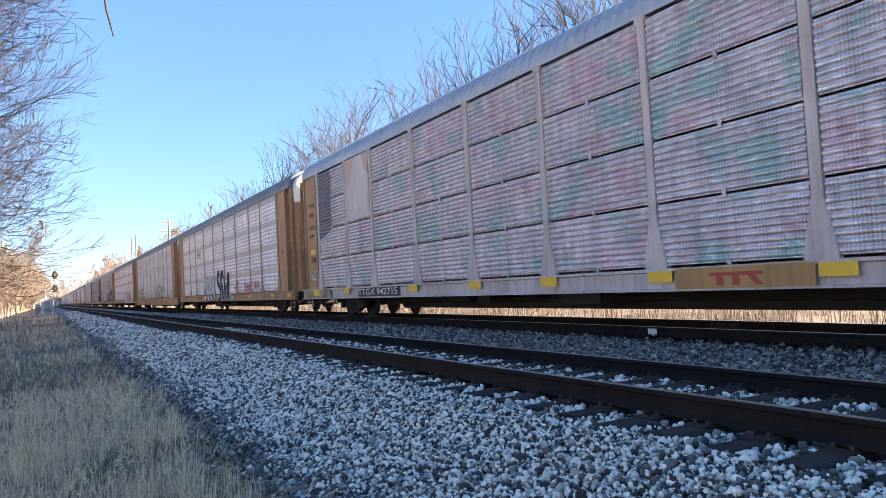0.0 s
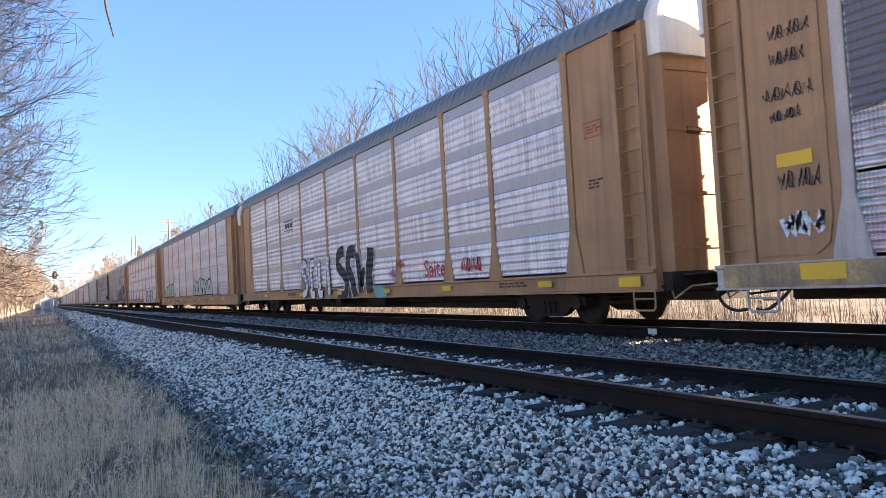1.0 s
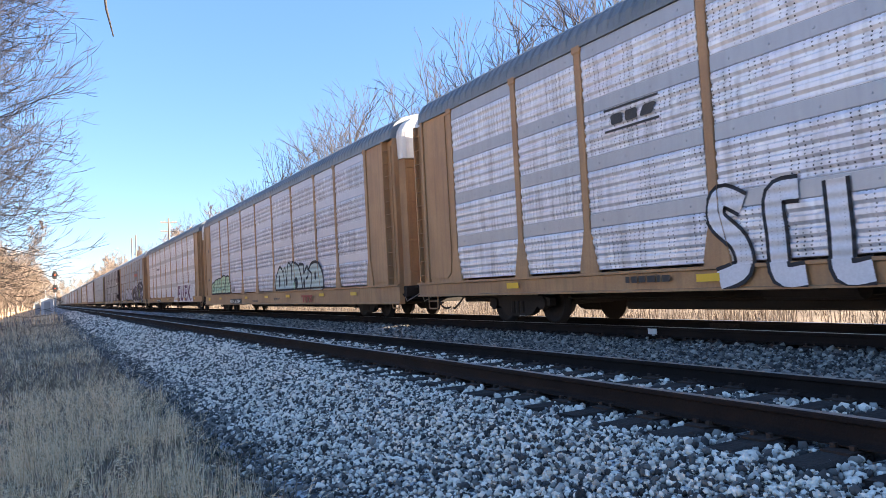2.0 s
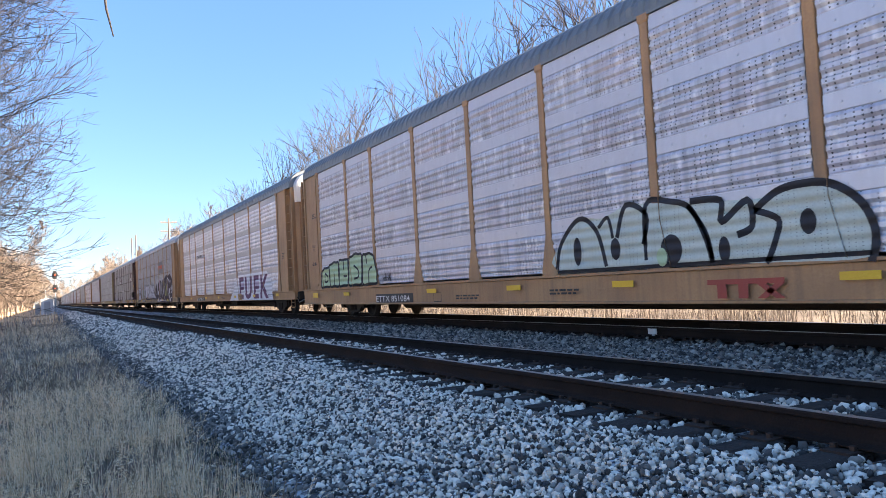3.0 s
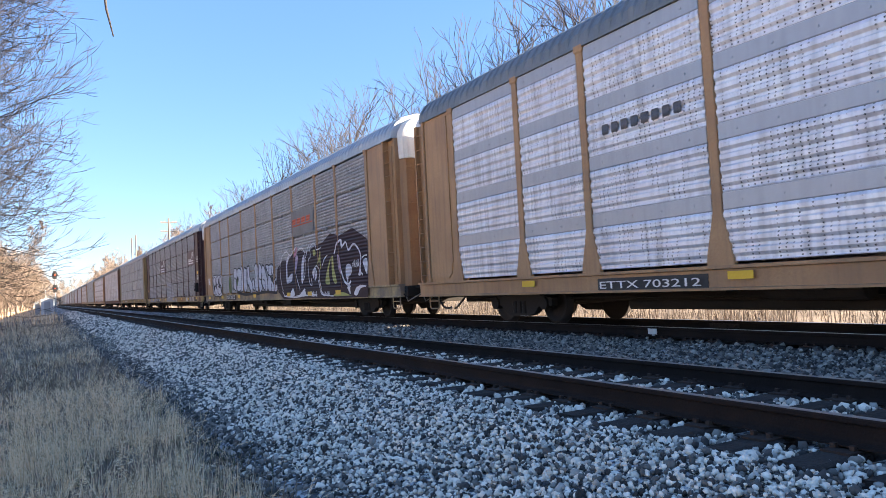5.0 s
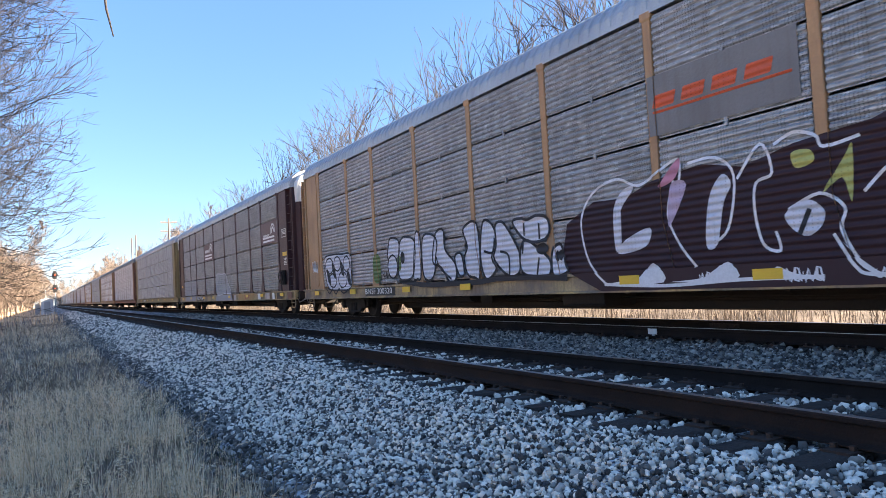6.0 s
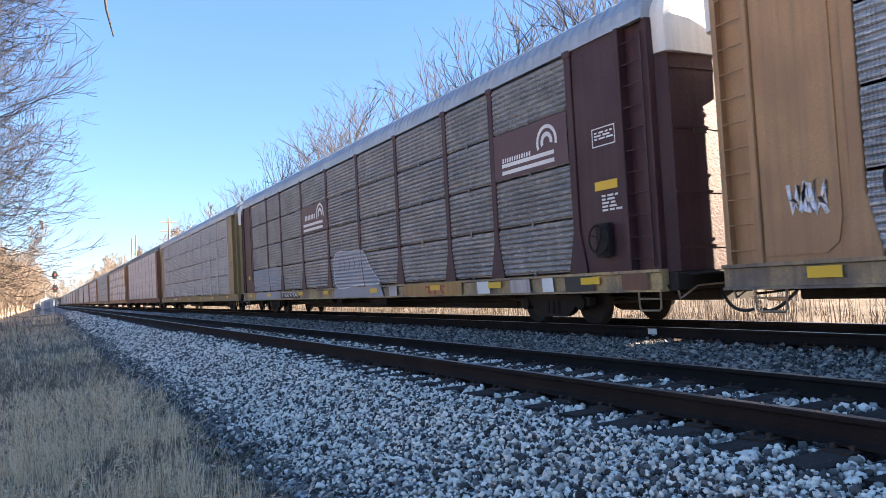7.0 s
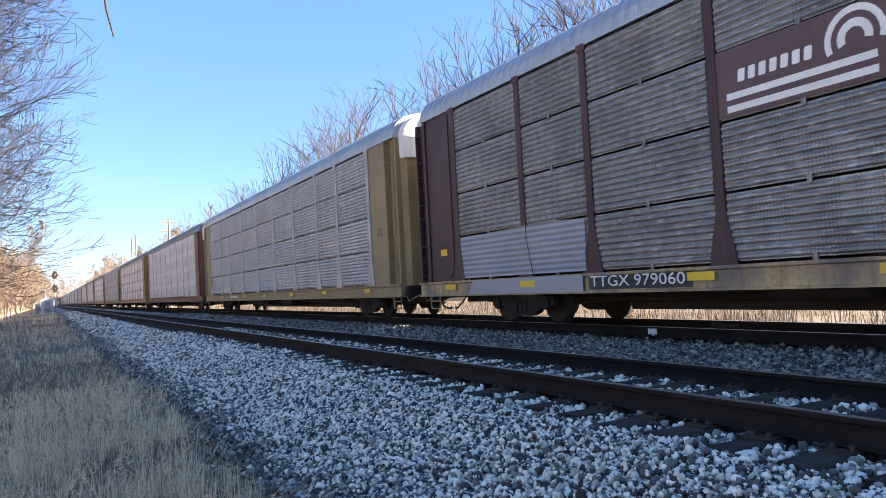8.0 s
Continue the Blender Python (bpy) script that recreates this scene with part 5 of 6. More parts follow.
PLATE = surf("white_patch_plate", (0.55, 0.55, 0.56), (0.40, 0.33, 0.29), 0.6, streak=0.3)
MAROON_SHEET = surf("maroon_sheet", (0.070, 0.026, 0.034), (0.10, 0.055, 0.055), 0.55, streak=0.25)
GOLD = surf("faded_gold_paint", (0.40, 0.23, 0.06), (0.28, 0.16, 0.06), 0.6, streak=0.4)


def reflectors(car, ys_, z=0.77, w=0.42, h=0.11):
    for y in ys_:
        mark("reflector", car, w, h, y, z, YELLOW, "yellow reflective plate", 0.066)


def number_board(car, text, y0, y1, z0, z1, board=True):
    if board:
        mark("number_board", car, abs(y0 - y1) + 0.2, z1 - z0 + 0.10, (y0 + y1) / 2, z0 - 0.05, BLACK, "black number patch", 0.014)
    word_film("car_number", car, text, y0, y1, z0, z1, LETTER, 0.0, 0.004, "white stencilled car number")


def stencil(car, y, z, w, rows_, material=BLACK, h=0.035, seed=0):
    """Small lettering too fine to read, as plain bars."""
    rr = random.Random(seed + int(100 * y))
    polys = []
    for r in range(rows_):
        q = y
        while q > y - w:
            ln = rr.uniform(0.06, 0.2)
            polys.append([(q, z - r * h * 1.7), (q - ln, z - r * h * 1.7), (q - ln, z - r * h * 1.7 + h), (q, z - r * h * 1.7 + h)])
            q -= ln + 0.04
    film("stencil", car, polys, material, 0.001, "small stencilled lines")


def scribble(name, car, y, z, w, h, material, seed, thick=0.02, n=4, label="sprayed scribble"):
    """One looping stroke of a hand-drawn tag that cannot be read."""
    rr = random.Random(seed)
    pts = []
    for k in range(n):
        c_, half = y - w * (k + 0.5) / n, 0.42 * w / n
        ks = [(c_ + half, rr.uniform(0.5, 0.95)), (c_ + rr.uniform(0, half), rr.uniform(0.0, 0.15)), (c_ - rr.uniform(0, half), rr.uniform(0.8, 1.0)), (c_ - half * 0.6, rr.uniform(0.2, 0.5)), (c_ + half * 0.3, rr.uniform(0.35, 0.6)), (c_ - half, rr.uniform(0.0, 0.12))]
        if k % 2:
            ks = [(c_ + half * 0.7 * math.cos(1.2 + q * 1.05), 0.5 + 0.45 * math.sin(1.2 + q * 1.05)) for q in range(7)] + ks[4:]
        pts += [(a, z + h * b_) for a, b_ in ks]
    steps = len(pts) - 1
    polys = []
    edge = []
    for i, p in enumerate(pts):
        q0, q1 = pts[max(0, i - 1)], pts[min(steps, i + 1)]
        ln = math.hypot(q1[0] - q0[0], q1[1] - q0[1]) + 1e-6
        ny, nz = -(q1[1] - q0[1]) / ln * thick, (q1[0] - q0[0]) / ln * thick
        edge.append(((p[0] + ny, p[1] + nz), (p[0] - ny, p[1] - nz)))
    polys = [[a[0], a[1], b_[1], b_[0]] for a, b_ in zip(edge, edge[1:])]
    film(name, car, polys, material, 0.003, label, weld=True)


def flow(pts, closed=False, k=5):
    """A smooth line through the points."""
    n, out = len(pts), []
    for i in range(n if closed else n - 1):
        p = [pts[(i + d) % n] if closed else pts[min(max(i + d, 0), n - 1)] for d in (-1, 0, 1, 2)]
        for j in range(k):
            t = j / k
            out.append(tuple(0.5 * (2 * b_ + (c_ - a) * t + (2 * a - 5 * b_ + 4 * c_ - d) * t * t + (3 * b_ - a - 3 * c_ + d) * t ** 3) for a, b_, c_, d in zip(*p)))
    return out if closed else out + [pts[-1]]


def stroke(name, car, pts, width, material, out=0.003, label="sprayed line", closed=False):
    """One sprayed line of even width."""
    q = flow(pts, closed)
    n, edge = len(q), []
    for i, p in enumerate(q):
        a, b_ = (q[i - 1], q[(i + 1) % n]) if closed else (q[max(0, i - 1)], q[min(n - 1, i + 1)])
        ln = math.hypot(b_[0] - a[0], b_[1] - a[1]) + 1e-6
        ny, nz = -(b_[1] - a[1]) / ln * width / 2, (b_[0] - a[0]) / ln * width / 2
        edge.append(((p[0] + ny, max(p[1] + nz, SILL_B + 0.02)), (p[0] - ny, max(p[1] - nz, SILL_B + 0.02))))
    film(name, car, [[a[0], a[1], b_[1], b_[0]] for a, b_ in zip(edge, edge[1:] + edge[:1] if closed else edge[1:])], material, out, label, weld=True)


def blob(name, car, pts, material, out=0.002, label="sprayed shape", line=None, width=0.05):
    """One filled rounded shape, outlined where a line's paint is given."""
    film(name, car, [flow(pts, True, 4)], material, out, label)
    if line:
        stroke("graffiti_outline", car, pts, width, line, out + 0.0012, "sprayed outline", True)


def oval(y, z, w, h, n=8):
    return [(y + w / 2 * math.cos(2 * math.pi * i / n), z + h / 2 * math.sin(2 * math.pi * i / n)) for i in range(n)]


def each(name, car, polys, material, out=0.0, label=""):
    for q in polys:
        film(name, car, [q], material, out, label)


c1, c2, c3, c4, c5, c6, c7 = (TRAIN[k] for k in range(1, 8))
# first car: worn paint, patch plate, tags on the tan corner
number_board(c1, "TTGX 942715", 8.35, 5.55, 0.70, 0.88)
reflectors(c1, (9.3, 4.55, -1.25, -4.1, -7.0, 1.45), 0.75, 0.5, 0.17)
film("sill_paint", c1, [[(13.7, SILL_B + 0.03), (10.7, SILL_B + 0.03), (10.9, DECK - 0.02), (13.7, DECK - 0.02)]], GRIMY, 0.0, "grimy tan end of the sill")
reflectors(c1, (12.2,), 0.72, 0.6, 0.2)
film("sill_patch", c1, [[(-4.4, SILL_B + 0.03), (-6.7, SILL_B + 0.03), (-6.7, DECK - 0.02), (-4.4, DECK - 0.02)]], GOLD, 0.0, "gold-painted stretch of sill")
film("logo", c1, [[(-5.05, 0.86), (-5.95, 0.86), (-5.95, 0.81), (-5.05, 0.81)], [(-5.18, 0.81), (-5.3, 0.81), (-5.3, 0.68), (-5.18, 0.68)], [(-5.45, 0.81), (-5.57, 0.81), (-5.57, 0.68), (-5.45, 0.68)], [(-5.7, 0.81), (-5.82, 0.81), (-5.95, 0.68), (-5.83, 0.68)]], RED, 0.004, "red logo shape")
film("patch_plate", c1, [[(9.08, 2.97), (7.24, 2.97), (7.24, 4.83), (9.08, 4.83)]], PLATE, 0.0, "white patch plate with rust stains")
each("rust_stain", c1, [[(9.08, 4.83), (8.3, 4.83), (8.62, 4.2), (8.9, 4.0), (9.08, 4.1)], [(7.24, 4.83), (7.75, 4.83), (7.5, 4.35), (7.24, 4.2)]], surf("rust_wash", (0.46, 0.36, 0.31), (0.36, 0.25, 0.20), 0.7), 0.003)
film("dark_patch", c1, [[(11.7, 2.6), (10.5, 2.85), (10.5, 4.8), (11.7, 4.8)]], paint("grey_buff", (0.17, 0.16, 0.18), 0.107), 0.001, "dark buffed patch")
for i, (y, z, w, h) in enumerate(((12.75, 3.75, 0.6, 0.2), (12.75, 3.42, 0.5, 0.2), (12.9, 2.98, 0.75, 0.2), (12.8, 2.72, 0.45, 0.16), (12.75, 1.85, 0.6, 0.26))):
    scribble("tag", c1, y, z, w, h, P_BLACK, 5 + i, 0.009, 5)
mark("yellow_plate", c1, 0.5, 0.17, 12.5, 2.14, YELLOW, "yellow notice plate", 0.03)
stencil(c1, 12.7, 2.27, 0.3, 2, BLACK, 0.03)
scribble("white_tag", c1, 12.75, 1.28, 0.6, 0.3, P_WHITE, 9, 0.045, 3, "white sprayed crown shape")

# second car: dark letters in white outline
stroke("graffiti_outline", c2, [(0.05, 2.1), (0.5, 2.0), (0.6, 1.65), (0.15, 1.4), (-0.15, 1.1), (-0.05, 0.7), (0.65, 0.7)], 0.46, P_WHITE, 0.003, "white sprayed outline")
stroke("graffiti_letter", c2, [(0.05, 2.1), (0.5, 2.0), (0.6, 1.65), (0.15, 1.4), (-0.15, 1.1), (-0.05, 0.7), (0.65, 0.7)], 0.36, P_BLACK, 0.005, "black sprayed letter")
stroke("graffiti_outline", c2, [(-0.9, 2.0), (-0.45, 2.0), (-0.3, 1.6), (-0.6, 1.2), (-0.9, 0.7)], 0.50, P_WHITE, 0.003, "white sprayed outline")
stroke("graffiti_letter", c2, [(-0.9, 2.0), (-0.45, 2.0), (-0.3, 1.6), (-0.6, 1.2), (-0.9, 0.7)], 0.40, P_BLACK, 0.005, "black sprayed letter")
stroke("graffiti_outline", c2, [(-1.1, 1.95), (-1.2, 1.5), (-1.35, 0.8)], 0.44, P_WHITE, 0.003, "white sprayed outline")
stroke("graffiti_letter", c2, [(-1.1, 1.95), (-1.2, 1.5), (-1.35, 0.8)], 0.34, P_BLACK, 0.005, "black sprayed letter")
stroke("graffiti_outline", c2, [(-1.4, 0.85), (-1.5, 1.35), (-1.65, 1.35)], 0.36, P_WHITE, 0.003, "white sprayed outline")
stroke("graffiti_letter", c2, [(-1.4, 0.85), (-1.5, 1.35), (-1.65, 1.35)], 0.26, P_BLACK, 0.005, "black sprayed letter")
stroke("graffiti_outline", c2, [(-2.15, 2.05), (-2.1, 1.7), (-1.95, 1.3), (-2.05, 0.8)], 0.60, P_WHITE, 0.003, "white sprayed outline")
stroke("graffiti_letter", c2, [(-2.15, 2.05), (-2.1, 1.7), (-1.95, 1.3), (-2.05, 0.8)], 0.50, P_BLACK, 0.005, "black sprayed letter")
stroke("graffiti_outline", c2, [(3.85, 1.75), (4.2, 1.9), (4.3, 1.6), (3.95, 1.25), (3.9, 0.9), (4.3, 0.75)], 0.36, P_BLACK, 0.003, "black sprayed outline")
stroke("graffiti_letter", c2, [(3.85, 1.75), (4.2, 1.9), (4.3, 1.6), (3.95, 1.25), (3.9, 0.9), (4.3, 0.75)], 0.25, P_WHITE, 0.005, "pale sprayed letter")
stroke("graffiti_outline", c2, [(3.0, 1.85), (3.35, 1.8), (3.35, 1.3), (3.3, 0.8), (2.95, 0.78)], 0.36, P_BLACK, 0.003, "black sprayed outline")
stroke("graffiti_letter", c2, [(3.0, 1.85), (3.35, 1.8), (3.35, 1.3), (3.3, 0.8), (2.95, 0.78)], 0.25, P_WHITE, 0.005, "pale sprayed letter")
stroke("graffiti_outline", c2, [(2.5, 1.9), (2.48, 1.3), (2.45, 0.8), (2.1, 0.8)], 0.36, P_BLACK, 0.003, "black sprayed outline")
stroke("graffiti_letter", c2, [(2.5, 1.9), (2.48, 1.3), (2.45, 0.8), (2.1, 0.8)], 0.25, P_WHITE, 0.005, "pale sprayed letter")
stroke("graffiti_outline", c2, [(1.55, 2.0), (1.53, 1.4), (1.45, 0.75)], 0.36, P_BLACK, 0.003, "black sprayed outline")
stroke("graffiti_letter", c2, [(1.55, 2.0), (1.53, 1.4), (1.45, 0.75)], 0.25, P_WHITE, 0.005, "pale sprayed letter")
blob("graffiti_glow", c2, [(-2.4, 0.95), (-3.1, 0.9), (-3.2, 0.65), (-2.5, 0.65)], P_TEAL, 0.001, "teal sprayed haze")
scribble("tag", c2, -3.4, 1.12, 0.55, 0.28, P_PINK, 21, 0.022, 3)
scribble("tag", c2, -3.9, 1.4, 0.5, 0.2, P_RED, 23, 0.018, 3)
word_film("red_tag", c2, "Saite", -5.55, -6.65, 1.08, 1.5, P_RED, 0.003, 0.006, "red sprayed tag")
scribble("red_tag", c2, -7.4, 1.12, 0.9, 0.36, P_RED, 25, 0.024, 4, "red sprayed tag")
film("logo", c2, [[(6.5, 3.62), (5.25, 3.62), (5.25, 3.58), (6.5, 3.58)], [(6.5, 3.27), (5.25, 3.27), (5.25, 3.23), (6.5, 3.23)], bar(6.2, 3.34, 0.28, 0.17, 0, 4, 0, 0.5), bar(5.86, 3.34, 0.28, 0.17, 0, 4, 0, 0.5), bar(5.54, 3.34, 0.28, 0.17, 0.1, 4, 0, 0.5)], BLACK, 0.004, "dark logo shape")
reflectors(c2, (4.5, 0.5, -3.25, -6.7, -10.6, 9.5), 0.74)
reflectors(c2, (-12.9,), 0.70, 0.5, 0.16)
film("stencil_box", c2, [[(-11.98, 3.52), (-12.4, 3.52), (-12.4, 3.50), (-11.98, 3.50)], [(-11.98, 3.26), (-12.4, 3.26), (-12.4, 3.24), (-11.98, 3.24)], [(-11.96, 3.52), (-11.98, 3.52), (-11.98, 3.24), (-11.96, 3.24)], [(-12.4, 3.52), (-12.42, 3.52), (-12.42, 3.24), (-12.4, 3.24)]], RED, 0.004)
stencil(c2, -12.02, 3.42, 0.3, 3, RED, 0.03)
stencil(c2, -12.0, 2.5, 0.3, 3)
stencil(c2, -9.0, 0.82, 0.9, 2)
stencil(c2, 6.2, 0.76, 1.0, 1, BLACK, 0.10)

# third car: pale green block piece, outlined letters
number_board(c3, "ETTX 851084", 7.05, 4.85, 0.50, 0.66)
blob("graffiti_ground", c3, [(-1.45, 1.05), (-1.75, 1.65), (-2.2, 1.9), (-2.8, 1.85), (-3.35, 2.0), (-4.05, 1.95), (-4.65, 1.9), (-5.2, 1.85), (-5.7, 1.8), (-6.05, 1.8), (-6.5, 1.9), (-6.9, 1.85), (-7.25, 1.55), (-7.4, 1.2), (-7.3, 0.95), (-6.2, 0.95), (-4.25, 1.0)], paint("spray_grey_green", (0.50, 0.56, 0.50)), 0.0005, "thin pale sprayed ground")
stroke("graffiti_outline", c3, [(-1.45, 1.05), (-1.6, 1.5), (-2.15, 1.9), (-2.6, 1.65), (-2.8, 1.05)], 0.09, P_BLACK, 0.003, "black sprayed outline")
stroke("graffiti_outline", c3, [(-2.65, 1.7), (-2.9, 1.85), (-3.0, 1.5)], 0.07, P_BLACK, 0.003, "black sprayed outline")
stroke("graffiti_outline", c3, [(-3.1, 1.5), (-3.35, 2.0), (-3.8, 1.8), (-3.7, 1.35)], 0.09, P_BLACK, 0.003, "black sprayed outline")
stroke("graffiti_outline", c3, [(-3.75, 1.1), (-3.8, 1.95), (-4.3, 1.95), (-4.7, 1.8), (-4.95, 1.35), (-5.05, 1.0)], 0.09, P_BLACK, 0.003, "black sprayed outline")
stroke("graffiti_outline", c3, [(-4.7, 1.9), (-5.25, 1.85), (-5.25, 1.55), (-5.7, 1.8), (-5.75, 1.45), (-5.5, 1.35)], 0.1, P_BLACK, 0.003, "black sprayed outline")
stroke("graffiti_outline", c3, [(-5.8, 1.65), (-6.15, 1.5), (-6.1, 1.25), (-5.95, 0.95)], 0.09, P_BLACK, 0.003, "black sprayed outline")
stroke("graffiti_outline", c3, [(-5.8, 1.65), (-6.15, 1.85), (-6.5, 1.9), (-6.9, 1.85), (-7.25, 1.6), (-7.4, 1.25), (-7.35, 0.9)], 0.1, P_BLACK, 0.003, "black sprayed outline")
stroke("graffiti_outline", c3, [(-1.45, 1.0), (-3.95, 1.0), (-5.65, 1.0), (-7.35, 1.0)], 0.06, P_BLACK, 0.003, "black sprayed outline")
stroke("graffiti_outline", c3, [(-4.65, 1.85), (-4.95, 1.45), (-5.05, 1.05)], 0.08, P_BLACK, 0.003, "black sprayed outline")
blob("graffiti_heart", c3, oval(-2.06, 1.34, 0.22, 0.5), P_BLACK, 0.005, "black sprayed heart")
blob("graffiti_heart", c3, oval(-3.05, 1.32, 0.24, 0.36), P_BLACK, 0.005, "black sprayed heart")
blob("graffiti_heart", c3, oval(-4.29, 1.23, 0.42, 0.46), P_BLACK, 0.005, "black sprayed heart")
blob("graffiti_heart", c3, oval(-5.27, 1.17, 0.2, 0.36), P_BLACK, 0.005, "black sprayed heart")
blob("graffiti_heart", c3, oval(-6.58, 1.43, 0.24, 0.32), P_BLACK, 0.005, "black sprayed heart")
blob("graffiti_heart", c3, oval(-4.10, 1.13, 0.22, 0.28), P_GREEN, 0.007, "pale sprayed heart")
for k, p in enumerate(([(11.75, 1.0), (11.7, 1.5), (11.45, 1.62), (11.0, 1.62), (10.95, 1.02)], [(10.9, 1.02), (10.95, 1.68), (10.5, 1.78), (10.1, 1.75), (10.1, 1.02)], [(10.05, 1.02), (10.0, 1.8), (9.5, 1.82), (9.2, 1.8), (9.2, 1.25), (9.3, 1.02)],
                       [(9.15, 1.02), (9.1, 1.82), (8.6, 1.95), (8.1, 1.9), (8.1, 1.4), (8.2, 1.02)], [(8.05, 1.02), (8.0, 1.85), (7.5, 1.9), (7.15, 1.8), (6.95, 1.3), (7.0, 1.02)])):
    film("graffiti_fill", c3, [p], P_GREEN, 0.002, "pale green sprayed block")
    stroke("graffiti_outline", c3, [q for a, b_ in zip(p, p[1:] + p[:1]) for q in (a, ((a[0] + b_[0]) / 2, (a[1] + b_[1]) / 2))], 0.075, P_BLACK, 0.004, "black sprayed outline", True)
for p in ([(11.4, 1.45), (11.15, 1.35), (11.15, 1.2), (11.4, 1.18), (11.4, 1.45)], [(10.5, 1.02), (10.52, 1.45)], [(9.65, 1.3), (9.3, 1.3)], [(9.62, 1.8), (9.62, 1.5)], [(8.75, 1.6), (8.4, 1.45), (8.4, 1.25), (8.75, 1.2)], [(7.6, 1.02), (7.55, 1.4), (7.3, 1.5)], [(7.75, 1.86), (7.7, 1.6)]):
    stroke("graffiti_cut", c3, p, 0.065, P_BLACK, 0.006, "black sprayed line")
scribble("tag", c3, 6.6, 1.05, 0.6, 0.24, P_BLACK, 31, 0.014, 4)
film("logo", c3, [[(-4.95, 0.76), (-6.2, 0.76), (-6.2, 0.69), (-4.95, 0.69)], [(-5.12, 0.69), (-5.28, 0.69), (-5.28, 0.50), (-5.12, 0.50)], [(-5.48, 0.69), (-5.64, 0.69), (-5.64, 0.50), (-5.48, 0.50)], [(-5.78, 0.69), (-5.92, 0.69), (-6.2, 0.50), (-6.06, 0.50)], [(-6.06, 0.69), (-6.2, 0.69), (-5.92, 0.50), (-5.78, 0.50)]], RED, 0.004, "red logo shape")
reflectors(c3, (9.4, 3.6, 0.0, -3.2, -7.2, -10.2), 0.70, 0.5, 0.10)
reflectors(c3, (12.4,), 0.66, 0.5, 0.16)
stencil(c3, -1.2, 0.66, 0.8, 2)
stencil(c3, 2.4, 0.60, 0.9, 2)
word_film("stencil", c3, "NKCR", 12.6, 12.28, 2.38, 2.48, BLACK, 0.002, 0.004, "black stencilled letters", 1.1)
word_film("stencil", c3, "4911", 12.57, 12.31, 2.25, 2.35, BLACK, 0.002, 0.004, "black stencilled numbers", 1.1)
stencil(c3, 12.5, 3.5, 0.24, 3)
scribble("tag", c3, 12.7, 1.75, 0.5, 0.14, BLACK, 71, 0.012, 5)
film("stencil_box", c3, [[(3.5, 0.72), (3.1, 0.72), (3.1, 0.705), (3.5, 0.705)], [(3.5, 0.50), (3.1, 0.50), (3.1, 0.485), (3.5, 0.485)], [(3.5, 0.72), (3.485, 0.72), (3.485, 0.485), (3.5, 0.485)], [(3.115, 0.72), (3.1, 0.72), (3.1, 0.485), (3.115, 0.485)]], BLACK, 0.004)

# fourth car: purple block piece
number_board(c4, "ETTX 703212", 6.9, 4.7, 0.68, 0.80)
film("graffiti_ground", c4, [[(-2.4, 0.63), (-10.6, 0.63), (-10.2, 1.5), (-9.6, 1.85), (-4.3, 1.82), (-3.95, 1.45), (-3.0, 0.98)]], P_WHITE, 0.001, "white sprayed ground")
word_film("graffiti_letters", c4, "EUEK", -4.5, -9.9, 0.68, 1.72, P_PURPLE, 0.004, 0.03, "dark purple block letters", 1.2)
each("graffiti_sheen", c4, [bar(-5.2, 1.25, 0.6, 0.2, 0, 4, 0, 0.8), bar(-7.9, 1.25, 0.7, 0.2, 0, 4, 0, 0.8), bar(-6.4, 1.1, 0.16, 0.4, 0, 4, 0, 0.8)], P_LILAC, 0.008)
film("sill_patch", c4, [[(-4.3, SILL_B + 0.03), (-5.12, SILL_B + 0.03), (-5.0, DECK - 0.02), (-4.2, DECK - 0.02)]], GOLD, 0.005, "gold-painted stretch of sill")
film("logo", c4, [bar(6.55 - 0.23 * i, 3.22, 0.16, 0.17, 0, 4, 0, 0.7) for i in range(8)], paint("logo_grey", (0.10, 0.10, 0.11)), 0.004, "dark logo bars")
film("logo", c4, [[(-4.5, 0.86), (-5.4, 0.86), (-5.4, 0.81), (-4.5, 0.81)], [(-4.65, 0.81), (-4.77, 0.81), (-4.77, 0.68), (-4.65, 0.68)], [(-4.9, 0.81), (-5.02, 0.81), (-5.02, 0.68), (-4.9, 0.68)], [(-5.15, 0.81), (-5.27, 0.81), (-5.4, 0.68), (-5.28, 0.68)]], RUSTY, 0.008, "rust-coloured logo shape")
reflectors(c4, (9.0, 4.0, 0.4, -3.6, -7.4, -11.2), 0.76)
stencil(c4, -0.4, 0.80, 0.8, 2)
stencil(c4, -9.8, 0.82, 0.9, 2)
stencil(c4, -12.0, 2.4, 0.3, 4)

# fifth car: large maroon piece, white bubble piece, silver piece
number_board(c5, "BNSF 300320", 7.9, 6.0, 0.72, 0.88)
film("graffiti_ground", c5, [[(-2.6, 0.64), (-11.3, 0.64), (-11.4, 2.3), (-10.2, 2.75), (-9.0, 2.6), (-8.2, 2.75), (-7.4, 2.5), (-6.4, 2.42), (-5.6, 2.25), (-4.9, 2.4), (-3.9, 2.3), (-3.3, 2.12), (-2.5, 2.15), (-1.75, 1.85), (-1.6, 1.4), (-1.7, 1.0)]], P_MAROON, 0.0005, "dark maroon sprayed ground")
stroke("graffiti_outline", c5, [(-2.75, 0.75), (-2.3, 1.15), (-2.15, 1.85), (-2.5, 2.3), (-3.1, 2.45), (-3.5, 2.3), (-3.75, 2.3), (-4.45, 2.55), (-4.45, 2.15)], 0.042, P_WHITE, 0.004, "white sprayed outline")
